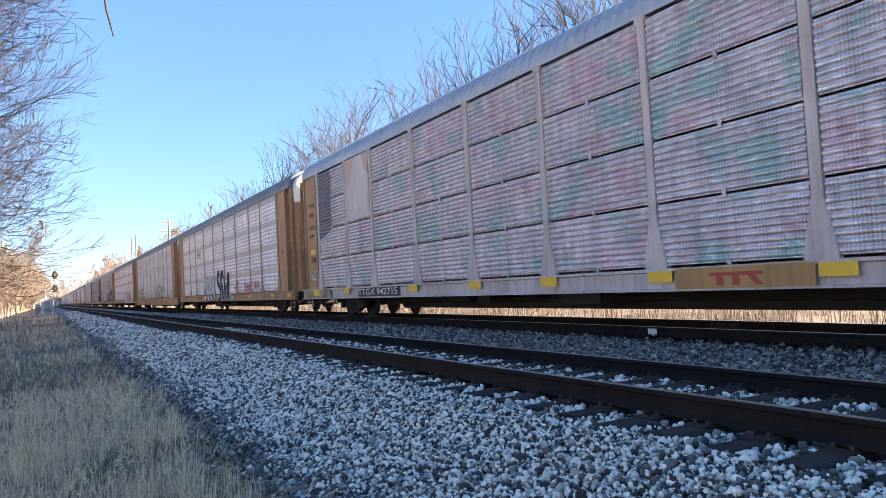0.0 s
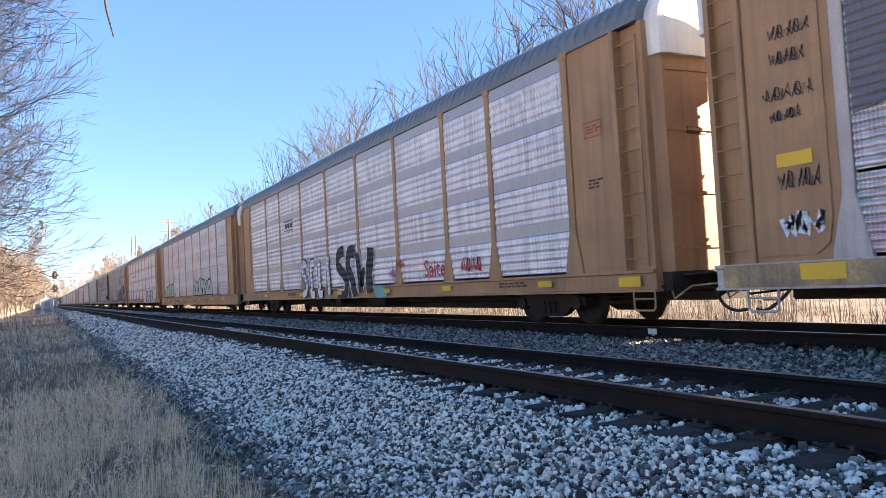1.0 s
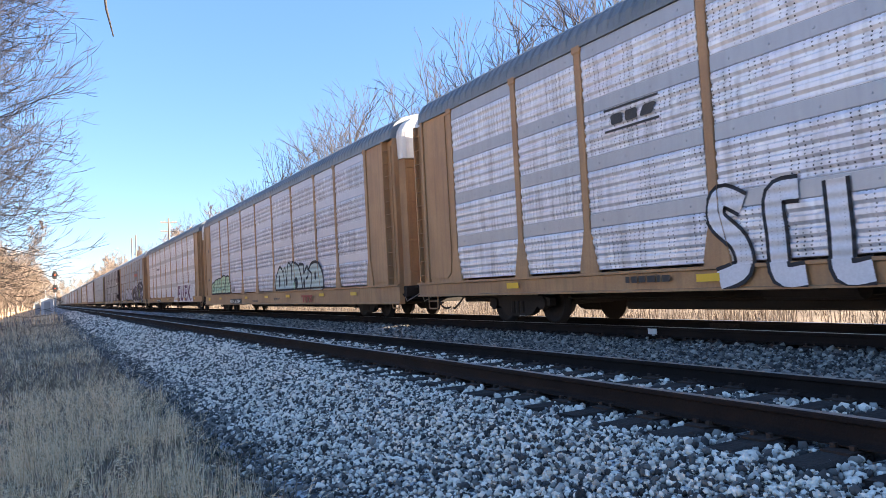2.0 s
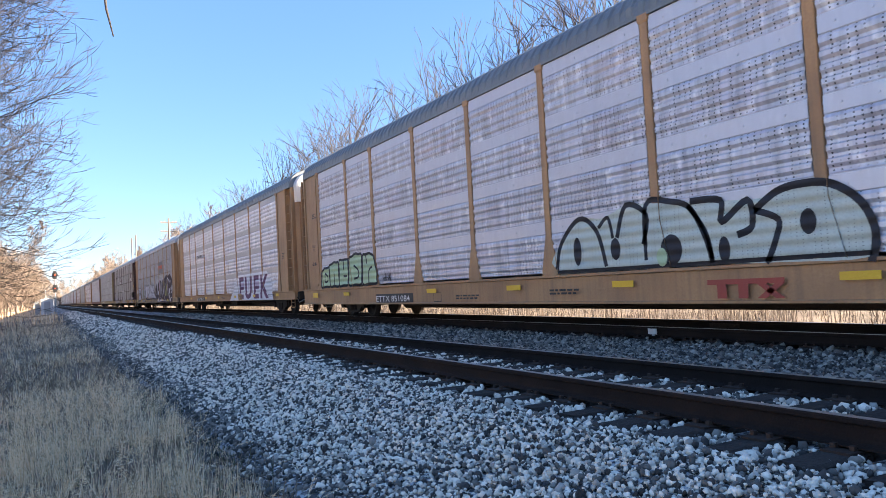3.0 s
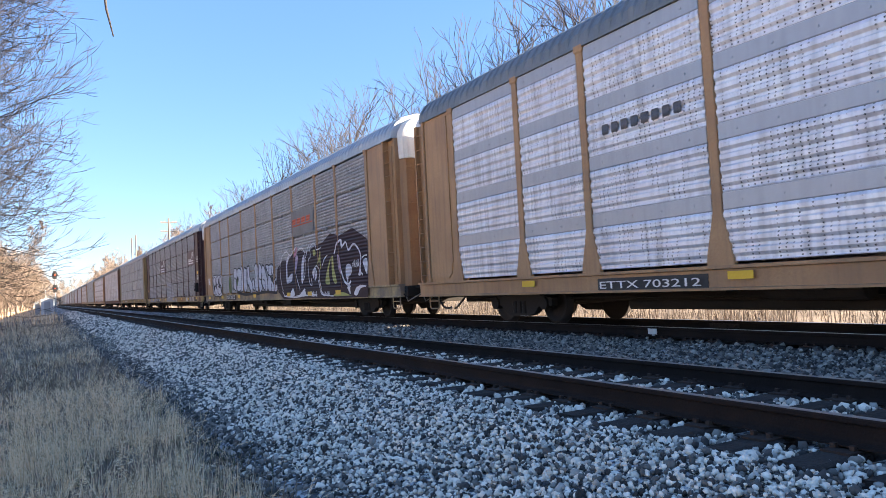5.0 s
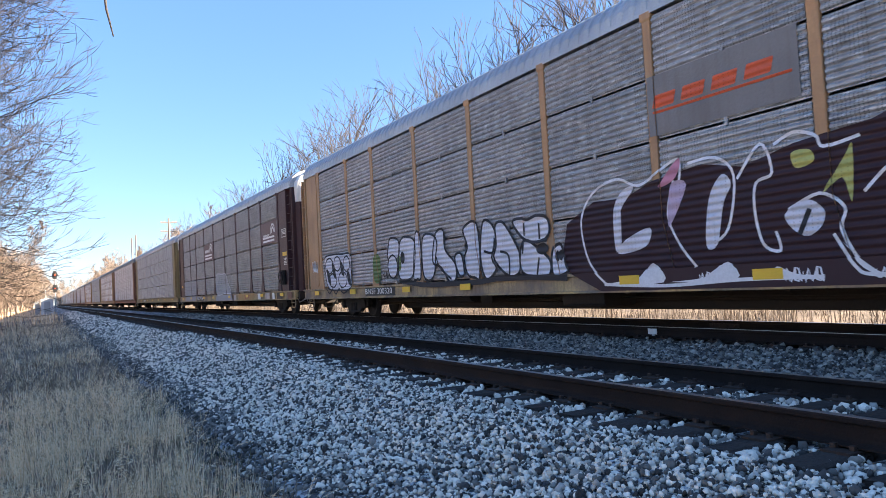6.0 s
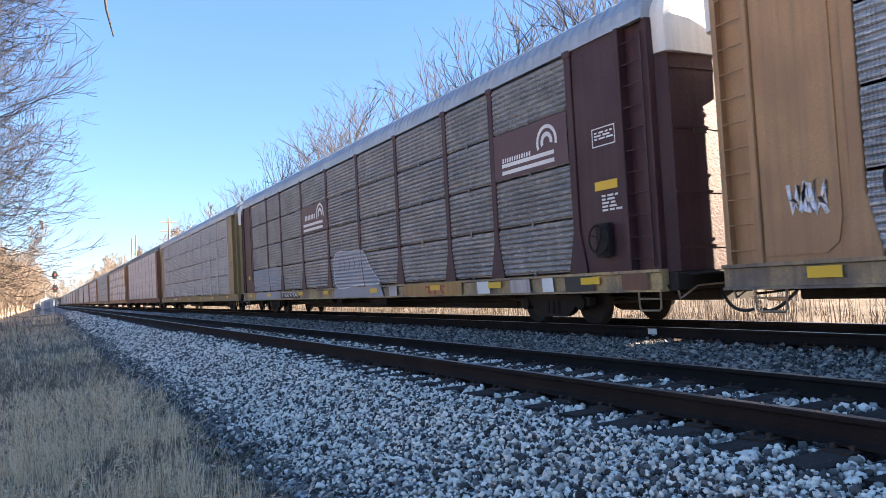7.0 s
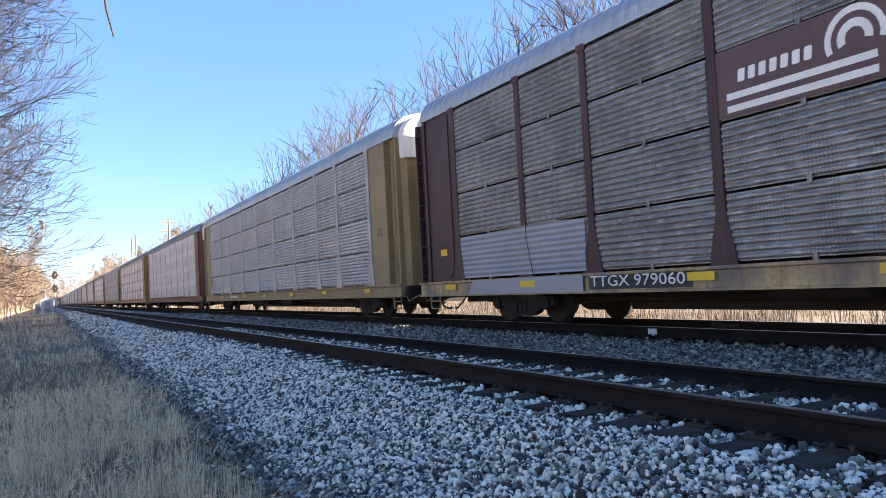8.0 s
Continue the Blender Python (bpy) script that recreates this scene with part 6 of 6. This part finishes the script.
stroke("graffiti_outline", c5, [(-4.35, 2.25), (-4.2, 1.75), (-4.4, 1.3), (-4.7, 0.95)], 0.042, P_WHITE, 0.004, "white sprayed outline")
stroke("graffiti_outline", c5, [(-4.65, 2.45), (-5.15, 2.45), (-5.45, 2.15), (-5.3, 1.45), (-4.95, 1.25)], 0.042, P_WHITE, 0.004, "white sprayed outline")
stroke("graffiti_outline", c5, [(-5.5, 2.1), (-5.9, 2.5), (-6.05, 2.1), (-5.8, 2.0), (-5.75, 1.65), (-5.85, 1.2), (-6.1, 1.1), (-6.05, 1.35)], 0.042, P_WHITE, 0.004, "white sprayed outline")
stroke("graffiti_outline", c5, [(-6.1, 2.45), (-6.4, 2.55), (-6.7, 2.45), (-6.8, 2.3), (-7.25, 2.35)], 0.042, P_WHITE, 0.004, "white sprayed outline")
stroke("graffiti_outline", c5, [(-6.25, 1.6), (-6.7, 1.75), (-7.0, 1.55), (-6.95, 1.3), (-7.15, 0.9), (-7.4, 0.75)], 0.042, P_WHITE, 0.004, "white sprayed outline")
stroke("graffiti_outline", c5, [(-2.7, 0.75), (-4.1, 0.7), (-5.45, 0.75), (-6.7, 0.75)], 0.05, P_WHITE, 0.004, "white sprayed outline")
stroke("graffiti_outline", c5, [(-7.25, 1.7), (-7.55, 1.95), (-7.85, 2.05)], 0.042, P_WHITE, 0.004, "white sprayed outline")
stroke("graffiti_outline", c5, [(-6.85, 1.25), (-7.1, 0.85), (-7.35, 0.75), (-8.35, 0.7)], 0.042, P_WHITE, 0.004, "white sprayed outline")
stroke("graffiti_outline", c5, [(-8.5, 2.05), (-8.8, 2.35), (-9.15, 2.45), (-9.25, 2.25), (-9.6, 2.35), (-9.8, 2.1), (-10.25, 2.25), (-10.6, 2.1), (-10.8, 1.85), (-10.7, 1.45), (-10.9, 1.3)], 0.07, P_WHITE, 0.004, "white sprayed outline")
stroke("graffiti_outline", c5, [(-8.9, 1.95), (-9.05, 1.55), (-9.35, 1.15), (-9.7, 1.05), (-9.9, 1.15)], 0.08, P_WHITE, 0.004, "white sprayed outline")
stroke("graffiti_outline", c5, [(-10.9, 1.8), (-11.1, 1.85), (-11.3, 1.85)], 0.042, P_WHITE, 0.004, "white sprayed outline")
blob("graffiti_sheen", c5, [(-3.0, 1.95), (-3.25, 2.25), (-3.5, 2.25), (-3.15, 1.9), (-3.15, 1.4), (-3.0, 1.3)], P_SILVER, 0.006, "sprayed highlight")
blob("graffiti_sheen", c5, [(-3.05, 1.25), (-3.25, 1.45), (-3.8, 1.6), (-3.75, 1.35), (-3.4, 1.25)], P_SILVER, 0.006, "sprayed highlight")
blob("graffiti_sheen", c5, [(-4.05, 2.2), (-4.45, 2.55), (-4.5, 2.45), (-4.35, 2.25)], P_PINK, 0.006, "sprayed highlight")
blob("graffiti_sheen", c5, [(-4.3, 2.2), (-4.6, 2.15), (-4.25, 1.6), (-4.2, 1.7)], P_LILAC, 0.006, "sprayed highlight")
blob("graffiti_sheen", c5, [(-4.9, 1.25), (-5.0, 1.9), (-5.25, 2.2), (-5.4, 2.05), (-5.25, 1.8), (-5.1, 1.25)], P_SILVER, 0.006, "sprayed highlight")
blob("graffiti_sheen", c5, [(-6.2, 1.55), (-6.5, 1.7), (-6.75, 1.55), (-6.7, 1.35), (-6.5, 1.25), (-6.3, 1.35)], P_SILVER, 0.006, "sprayed highlight")
blob("graffiti_sheen", c5, [(-2.8, 0.75), (-3.55, 0.85), (-3.85, 1.05), (-4.05, 0.75)], P_WHITE, 0.006, "sprayed highlight")
blob("graffiti_sheen", c5, [(-4.2, 0.75), (-4.85, 0.8), (-5.25, 1.0), (-5.4, 0.75)], P_WHITE, 0.006, "sprayed highlight")
blob("graffiti_sheen", c5, [(-6.0, 0.75), (-6.05, 0.9), (-6.3, 0.8), (-6.7, 0.75)], P_WHITE, 0.006, "sprayed highlight")
blob("graffiti_sheen", c5, [(-6.95, 1.15), (-7.15, 0.95), (-7.4, 0.75), (-7.3, 0.75)], P_WHITE, 0.006, "sprayed highlight")
blob("graffiti_sheen", c5, [(-6.35, 2.3), (-6.6, 2.3), (-6.65, 2.15), (-6.4, 2.1)], P_OLIVE, 0.006, "sprayed highlight")
blob("graffiti_sheen", c5, [(-7.05, 2.15), (-7.15, 2.25), (-7.1, 1.6), (-7.0, 1.9), (-6.75, 1.75)], P_OLIVE, 0.006, "sprayed highlight")
blob("graffiti_sheen", c5, [(-7.55, 1.15), (-7.75, 1.55), (-8.15, 1.95), (-8.1, 1.8), (-7.85, 1.4), (-8.0, 1.1)], P_OLIVE, 0.006, "sprayed highlight")
blob("graffiti_sheen", c5, [(-8.25, 1.95), (-8.4, 1.95), (-8.45, 1.55), (-8.7, 1.15), (-8.45, 1.1), (-8.25, 1.35)], P_OLIVE, 0.006, "sprayed highlight")
blob("graffiti_sheen", c5, [(-8.4, 0.7), (-8.7, 0.8), (-9.35, 0.8), (-9.9, 0.7), (-9.85, 0.7)], P_OLIVE, 0.006, "sprayed highlight")
blob("graffiti_sheen", c5, [(-8.85, 2.0), (-9.0, 1.9), (-9.1, 1.4), (-8.9, 1.55)], P_LILAC, 0.006, "sprayed highlight")
blob("graffiti_sheen", c5, [(-9.5, 1.5), (-9.6, 1.65), (-9.9, 1.65), (-10.05, 1.5), (-9.95, 1.35), (-9.7, 1.25), (-9.65, 1.1), (-9.5, 1.3)], P_SILVER, 0.006, "sprayed highlight")
blob("graffiti_sheen", c5, [(-10.65, 1.45), (-10.8, 1.85), (-10.85, 1.8), (-10.75, 1.5), (-10.75, 1.3), (-10.55, 1.3)], P_WHITE, 0.006, "sprayed highlight")
blob("graffiti_sheen", c5, [(-9.1, 2.45), (-9.25, 2.45), (-9.3, 2.25), (-9.2, 2.2)], P_WHITE, 0.006, "sprayed highlight")
blob("graffiti_sheen", c5, [(-9.55, 1.05), (-9.85, 1.0), (-9.9, 0.75), (-9.8, 0.8)], P_WHITE, 0.006, "sprayed highlight")
blob("graffiti_sheen", c5, [(-10.2, 0.75), (-10.45, 0.95), (-10.8, 1.0), (-11.2, 0.95), (-10.75, 0.9), (-10.45, 0.7)], P_WHITE, 0.006, "sprayed highlight")
blob("graffiti_sheen", c5, [(-10.95, 1.7), (-11.3, 1.75), (-11.25, 1.3), (-11.05, 1.5)], P_WHITE, 0.006, "sprayed highlight")
stroke("graffiti_cut", c5, [(-6.55, 1.58), (-6.39, 1.28)], 0.07, P_BLACK, 0.010)
scribble("white_tag", c5, -4.75, 0.74, 0.45, 0.14, P_WHITE, 61, 0.014, 4, "small white sprayed tag")
scribble("white_tag", c5, -6.10, 0.69, 0.6, 0.2, P_WHITE, 62, 0.014, 4, "small white sprayed tag")
scribble("white_tag", c5, -7.31, 0.70, 0.7, 0.16, P_WHITE, 63, 0.014, 4, "small white sprayed tag")
scribble("white_tag", c5, -10.06, 1.54, 0.6, 0.25, P_WHITE, 64, 0.014, 4, "small white sprayed tag")
film("logo_sheet", c5, [[(-3.95, 2.97), (-6.55, 2.97), (-6.55, 3.88), (-3.95, 3.88)]], surf("dull_grey_sheet", (0.16, 0.16, 0.165), (0.11, 0.11, 0.115), 0.6, streak=0.3), 0.0, "smooth dull grey logo sheet")
film("logo", c5, [bar(-4.25 - 0.56 * i, 3.38, 0.42, 0.20, 0.06, 4, 0, 0.8) for i in range(4)] + [[(-4.05, 3.30), (-6.45, 3.30), (-6.45, 3.34), (-4.05, 3.34)]], P_ORANGE, 0.004, "red-orange logo bars")
blob("graffiti_letter", c5, [(6.15, 2.0), (6.2, 1.65), (5.55, 1.65), (5.5, 2.1), (6.0, 2.2)], P_SILVER, 0.0040, "silver sprayed letter body", P_BLACK, 0.06)
blob("graffiti_letter", c5, [(5.4, 2.05), (5.55, 1.2), (5.15, 1.05), (4.65, 1.2), (4.5, 1.95), (4.9, 2.15)], P_SILVER, 0.0049, "silver sprayed letter body", P_BLACK, 0.06)
blob("graffiti_letter", c5, [(4.45, 2.15), (4.2, 2.1), (4.2, 1.15), (4.4, 1.05), (4.65, 1.15)], P_SILVER, 0.0058, "silver sprayed letter body", P_BLACK, 0.06)
blob("graffiti_letter", c5, [(4.05, 2.05), (3.55, 2.1), (3.3, 1.9), (3.4, 1.55), (3.5, 1.15), (3.8, 1.0), (4.1, 1.2)], P_SILVER, 0.0067, "silver sprayed letter body", P_BLACK, 0.06)
blob("graffiti_letter", c5, [(3.35, 2.1), (2.95, 2.15), (2.9, 1.7), (2.45, 1.35), (2.45, 1.0), (2.75, 0.95), (3.15, 1.3), (3.55, 1.45)], P_SILVER, 0.0076, "silver sprayed letter body", P_BLACK, 0.06)
blob("graffiti_letter", c5, [(2.45, 1.5), (2.15, 1.55), (2.05, 1.1), (2.3, 1.1)], P_SILVER, 0.0085, "silver sprayed letter body", P_BLACK, 0.06)
blob("graffiti_letter", c5, [(2.0, 2.1), (1.4, 2.15), (1.35, 1.05), (1.55, 1.0), (1.9, 1.1), (2.0, 1.45), (1.85, 1.7)], P_SILVER, 0.0094, "silver sprayed letter body", P_BLACK, 0.06)
blob("graffiti_letter", c5, [(1.15, 2.15), (0.8, 2.1), (0.65, 1.8), (0.85, 1.4), (0.7, 1.15), (1.1, 0.95), (1.3, 1.4)], P_SILVER, 0.0103, "silver sprayed letter body", P_BLACK, 0.06)
blob("graffiti_letter", c5, [(0.65, 2.05), (0.4, 2.1), (0.2, 1.95), (-0.05, 1.65), (-0.2, 1.4), (-0.15, 1.05), (0.25, 1.0), (0.75, 1.35), (0.65, 1.65)], P_SILVER, 0.0112, "silver sprayed letter body", P_BLACK, 0.06)
blob("graffiti_letter", c5, [(0.0, 2.05), (-0.3, 2.1), (-0.5, 2.05), (-0.85, 2.1), (-1.2, 2.0), (-1.2, 1.7), (-0.8, 1.6), (-0.35, 1.7)], P_SILVER, 0.0121, "silver sprayed letter body", P_BLACK, 0.06)
blob("graffiti_letter", c5, [(-0.3, 1.6), (-0.5, 1.65), (-0.8, 1.5), (-1.2, 1.25), (-1.2, 1.0), (-1.0, 0.95), (-0.35, 1.0), (-0.2, 1.25)], P_SILVER, 0.0130, "silver sprayed letter body", P_BLACK, 0.06)
blob("graffiti_letter", c5, [(-1.3, 1.4), (-1.55, 1.5), (-1.65, 1.15), (-1.7, 1.0), (-1.3, 0.95)], P_SILVER, 0.0139, "silver sprayed letter body", P_BLACK, 0.06)
blob("graffiti_letter", c5, oval(5.90, 1.43, 0.62, 0.62), P_SILVER, 0.0155, "silver sprayed ring", P_BLACK, 0.05)
blob("graffiti_heart", c5, oval(5.25, 1.64, 0.26, 0.32), P_BLACK, 0.0165, "black sprayed heart")
blob("graffiti_heart", c5, oval(-0.98, 1.46, 0.42, 0.22), P_BLACK, 0.0165, "black sprayed heart")
blob("graffiti_heart", c5, oval(-1.44, 1.30, 0.12, 0.2), P_BLACK, 0.0165, "black sprayed heart")
blob("graffiti_heart", c5, oval(-1.54, 1.31, 0.12, 0.2), P_BLACK, 0.0165, "black sprayed heart")
stroke("graffiti_cut", c5, [(3.35, 1.55), (3.2, 1.3), (2.65, 1.0)], 0.055, P_BLACK, 0.0165, "black sprayed line")
stroke("graffiti_cut", c5, [(0.7, 1.8), (0.8, 1.5), (1.15, 1.55)], 0.055, P_BLACK, 0.0165, "black sprayed line")
stroke("graffiti_cut", c5, [(0.2, 1.0), (0.2, 1.4), (0.5, 1.5)], 0.055, P_BLACK, 0.0165, "black sprayed line")
stroke("graffiti_cut", c5, [(-0.35, 1.65), (-0.3, 1.4)], 0.055, P_BLACK, 0.0165, "black sprayed line")
stroke("graffiti_cut", c5, [(-0.75, 0.95), (-0.85, 1.3)], 0.055, P_BLACK, 0.0165, "black sprayed line")
stroke("graffiti_cut", c5, [(-0.4, 1.75), (-0.4, 2.0)], 0.055, P_BLACK, 0.0165, "black sprayed line")
stroke("graffiti_cut", c5, [(-0.9, 1.65), (-0.9, 1.95)], 0.055, P_BLACK, 0.0165, "black sprayed line")
stroke("graffiti_shadow", c5, [(5.55, 1.05), (4.0, 0.9), (2.75, 0.9), (1.5, 0.9), (0.75, 0.95), (0.35, 0.95), (-0.45, 0.95), (-1.7, 0.9)], 0.12, P_BLACK, 0.001, "dark sprayed shadow under the letters")
each("graffiti_glow", c5, [bar(7.0, 1.0, 0.5, 0.85, 0.0), bar(5.5, 1.3, 0.26, 0.4)], paint("spray_moss", (0.14, 0.20, 0.07), 0.107), 0.0055)
scribble("tag", c5, 2.65, 1.12, 0.6, 0.26, P_BLACK, 41, 0.016, 4)
scribble("tag", c5, 6.6, 1.12, 0.5, 0.22, P_BLACK, 44, 0.014, 3)
blob("graffiti_ground", c5, [(11.45, 1.95), (11.4, 1.4), (11.1, 0.95), (10.0, 0.88), (9.1, 0.92), (9.0, 1.4), (9.05, 1.95), (9.8, 2.0), (10.6, 2.03)], P_SILVER, 0.002, "silver sprayed ground", P_BLACK, 0.05)
for y, z, w, h in ((11.0, 1.68, 0.75, 0.5), (10.25, 1.72, 0.6, 0.46), (9.4, 1.68, 0.6, 0.48), (10.7, 1.2, 0.7, 0.45), (9.8, 1.2, 0.75, 0.5)):
    stroke("graffiti_line", c5, oval(y, z, w, h, 7), 0.05, P_BLACK, 0.005, "tangled black sprayed line", True)
for y, z in ((10.6, 1.5), (9.85, 1.55), (9.25, 1.25), (11.1, 1.3)):
    blob("graffiti_heart", c5, [(y + 0.14, z + 0.28), (y - 0.12, z + 0.1), (y - 0.2, z - 0.25), (y + 0.06, z - 0.12)], P_BLACK, 0.007, "black sprayed wedge")
stroke("graffiti_line", c5, [(11.3, 0.95), (11.0, 0.78), (10.7, 0.92), (10.4, 0.76), (10.1, 0.92), (9.7, 0.78), (9.2, 0.9)], 0.05, P_BLACK, 0.005, "black sprayed drips")
reflectors(c5, (8.9, 5.1, 2.0, -3.3, -5.9, -8.8, 12.3), 0.74, 0.46, 0.14)
scribble("white_tag", c5, 12.75, 1.5, 0.55, 0.45, P_WHITE, 46, 0.03, 3, "white sprayed tag")

# sixth car: maroon, with pale swoosh logos
number_board(c6, "TTGX 979060", 7.2, 5.05, 0.72, 0.90)
film("logo_sheet", c6, [[(4.25, 2.94), (1.67, 2.94), (1.67, 3.86), (4.25, 3.86)]], MAROON_SHEET, 0.0, "smooth maroon logo sheet")
film("logo_sheet", c6, [[(-8.92, 2.94), (-11.37, 2.94), (-11.37, 3.86), (-8.92, 3.86)]], MAROON_SHEET, 0.0, "smooth maroon logo sheet")


def swoosh(y, z, f, bars_at):
    """A hooked ring over two long stripes, as plain shapes."""
    out = []
    for r0, r1 in ((0.30, 0.38), (0.12, 0.22)):
        arc = [(y - f * r1 * math.cos(a), z + f * r1 * math.sin(a)) for a in [math.pi * (-0.08 + 1.2 * i / 14) for i in range(15)]]
        arc += [(y - f * r0 * math.cos(a), z + f * r0 * math.sin(a)) for a in [math.pi * (1.12 - 1.2 * i / 14) for i in range(15)]]
        out += [[arc[i], arc[i + 1], arc[28 - i], arc[29 - i]] for i in range(14)]
    for k in (0, 1):
        h = z - f * (0.30 + 0.17 * k)
        out.append([(y + bars_at, h), (y - f * 0.25, h), (y - f * 0.25, h + f * 0.09), (y + bars_at, h + f * 0.09)])
    return out


film("logo", c6, swoosh(2.25, 3.47, 1.0, 1.85), LETTER, 0.004, "white ringed logo over two stripes")
film("logo", c6, [bar(3.85 - 0.165 * i, 3.38, 0.11, 0.17, 0.02, 4, 0, 0.6) for i in range(7)], LETTER, 0.004, "white lettering bars")
film("logo", c6, swoosh(-10.75, 3.42, 0.85, 1.55), LETTER, 0.004, "white ringed logo over two stripes")
film("logo", c6, [bar(-9.25 - 0.085 * i, 3.26, 0.05, 0.09, 0.01, 3, 0, 0.6) for i in range(12)], LETTER, 0.004, "white lettering bars")
film("stencil_box", c6, [[(-12.06, 3.37), (-12.6, 3.37), (-12.6, 3.35), (-12.06, 3.35)], [(-12.06, 3.07), (-12.6, 3.07), (-12.6, 3.05), (-12.06, 3.05)], [(-12.04, 3.37), (-12.06, 3.37), (-12.06, 3.05), (-12.04, 3.05)], [(-12.6, 3.37), (-12.62, 3.37), (-12.62, 3.05), (-12.6, 3.05)]], LETTER, 0.004)
stencil(c6, -12.1, 3.27, 0.4, 3, LETTER, 0.03)
stencil(c6, -12.2, 2.2, 0.35, 5, LETTER, 0.035)
mark("yellow_plate", c6, 0.56, 0.15, -12.32, 2.32, YELLOW, "yellow notice plate", 0.03)
reflectors(c6, (9.1, 4.75, 1.9, -2.2, -6.0, -8.7, -11.8, 12.2), 0.76, 0.5, 0.12)
film("graffiti_ghost", c6, [[(11.6, 1.0), (7.3, 1.0), (7.3, 1.9), (8.1, 1.95), (8.3, 1.5), (9.0, 1.95), (11.7, 1.9)]], paint("white_ghost", (0.33, 0.33, 0.35), 0.107), 0.001, "worn pale sprayed paint")
blob("graffiti_ghost", c6, [(0.95, 2.0), (0.9, 1.0), (-1.0, 1.0), (-2.55, 1.02), (-2.0, 1.45), (-1.6, 1.85), (-1.3, 2.02), (-0.4, 2.03)], paint("grey_ghost", (0.37, 0.37, 0.39), 0.107), 0.001, "worn pale sprayed paint", P_SILVER, 0.04)
for i in range(5):
    stroke("graffiti_ghost", c6, [(0.6 - 0.42 * i, 1.85), (0.5 - 0.42 * i, 1.6), (0.62 - 0.42 * i, 1.5)], 0.04, paint("dull_line", (0.16, 0.16, 0.18), 0.107), 0.003, "dull worn line")
each("sill_paint", c6, [[(11.4, SILL_B + 0.03), (7.4, SILL_B + 0.03), (7.4, DECK - 0.02), (11.2, DECK - 0.02)], [(1.2, SILL_B + 0.03), (-2.9, SILL_B + 0.03), (-2.7, DECK - 0.02), (1.0, DECK - 0.02)]], paint("white_ghost", (0.4, 0.4, 0.42)), 0.001, "worn pale paint on the sill")
film("sill_patch", c6, [[(-4.3, SILL_B + 0.03), (-7.3, SILL_B + 0.03), (-7.3, DECK - 0.02), (-4.3, DECK - 0.02)]], GOLD, 0.0, "gold-painted stretch of sill")
film("logo", c6, [[(-5.5, 0.87), (-6.5, 0.87), (-6.5, 0.82), (-5.5, 0.82)], [(-5.64, 0.82), (-5.77, 0.82), (-5.77, 0.67), (-5.64, 0.67)], [(-5.93, 0.82), (-6.06, 0.82), (-6.06, 0.67), (-5.93, 0.67)], [(-6.2, 0.82), (-6.33, 0.82), (-6.5, 0.67), (-6.37, 0.67)]], RED, 0.004, "red logo shape")
mark("yellow_plate", c6, 0.3, 0.15, 12.5, 1.55, YELLOW, "yellow notice plate", 0.03)

for y, w, m_ in ((-3.3, 0.5, PALE), (-8.0, 0.5, LETTER), (-9.3, 0.7, PALE), (-10.4, 0.35, LETTER), (-11.1, 0.8, BLACK), (-12.6, 0.6, RUSTY)):
    film("sill_patch", c6, [[(y, SILL_B + 0.04), (y - w, SILL_B + 0.04), (y - w + 0.03, DECK - 0.05), (y + 0.02, DECK - 0.05)]], m_, 0.002, "worn painted patch on the sill")
brake = part("hand_brake", Shape().box(-SIDE - 0.17, -12.27 - 0.16, 1.50 - 0.30, -SIDE - 0.02, -12.27 + 0.16, 1.50 + 0.26, 0.04), IRON, c6, "black hand-brake housing")
ring = Shape()
ring.tube([(-SIDE - 0.22, -12.27 + 0.24 * math.cos(a * math.pi / 10), 1.50 + 0.24 * math.sin(a * math.pi / 10)) for a in range(21)], 0.018, 6)
for a in range(4):
    ring.tube([(-SIDE - 0.19, -12.27, 1.50), (-SIDE - 0.22, -12.27 + 0.24 * math.cos(a * math.pi / 2 + 0.4), 1.50 + 0.24 * math.sin(a * math.pi / 2 + 0.4))], 0.013, 5)
part("wheel", ring, IRON, brake, "spoked brake wheel")

# seventh car
reflectors(c7, (9.0, 4.0, 0.4, -3.6, -7.4, -11.2), 0.76)
stencil(c7, 7.0, 0.74, 1.6, 1, LETTER, 0.12)
stencil(c7, -12.1, 2.5, 0.3, 4)


# ---- motion ----
def motions():
    """The train rolls past at an even speed; its wheels turn."""
    for car, y0 in CARS:
        walk(car, [(0.5 * i, pose(TRACK_B, y0 - SPEED * 0.5 * i, 0)) for i in range(17)])
    turn = math.degrees(SPEED / 0.42)
    for w, ax in WHEELS:
        walk(w, [(i / 30, pose(0, ax, 0.42, turn * i / 30, 0, 0)) for i in range(241)])


motions()
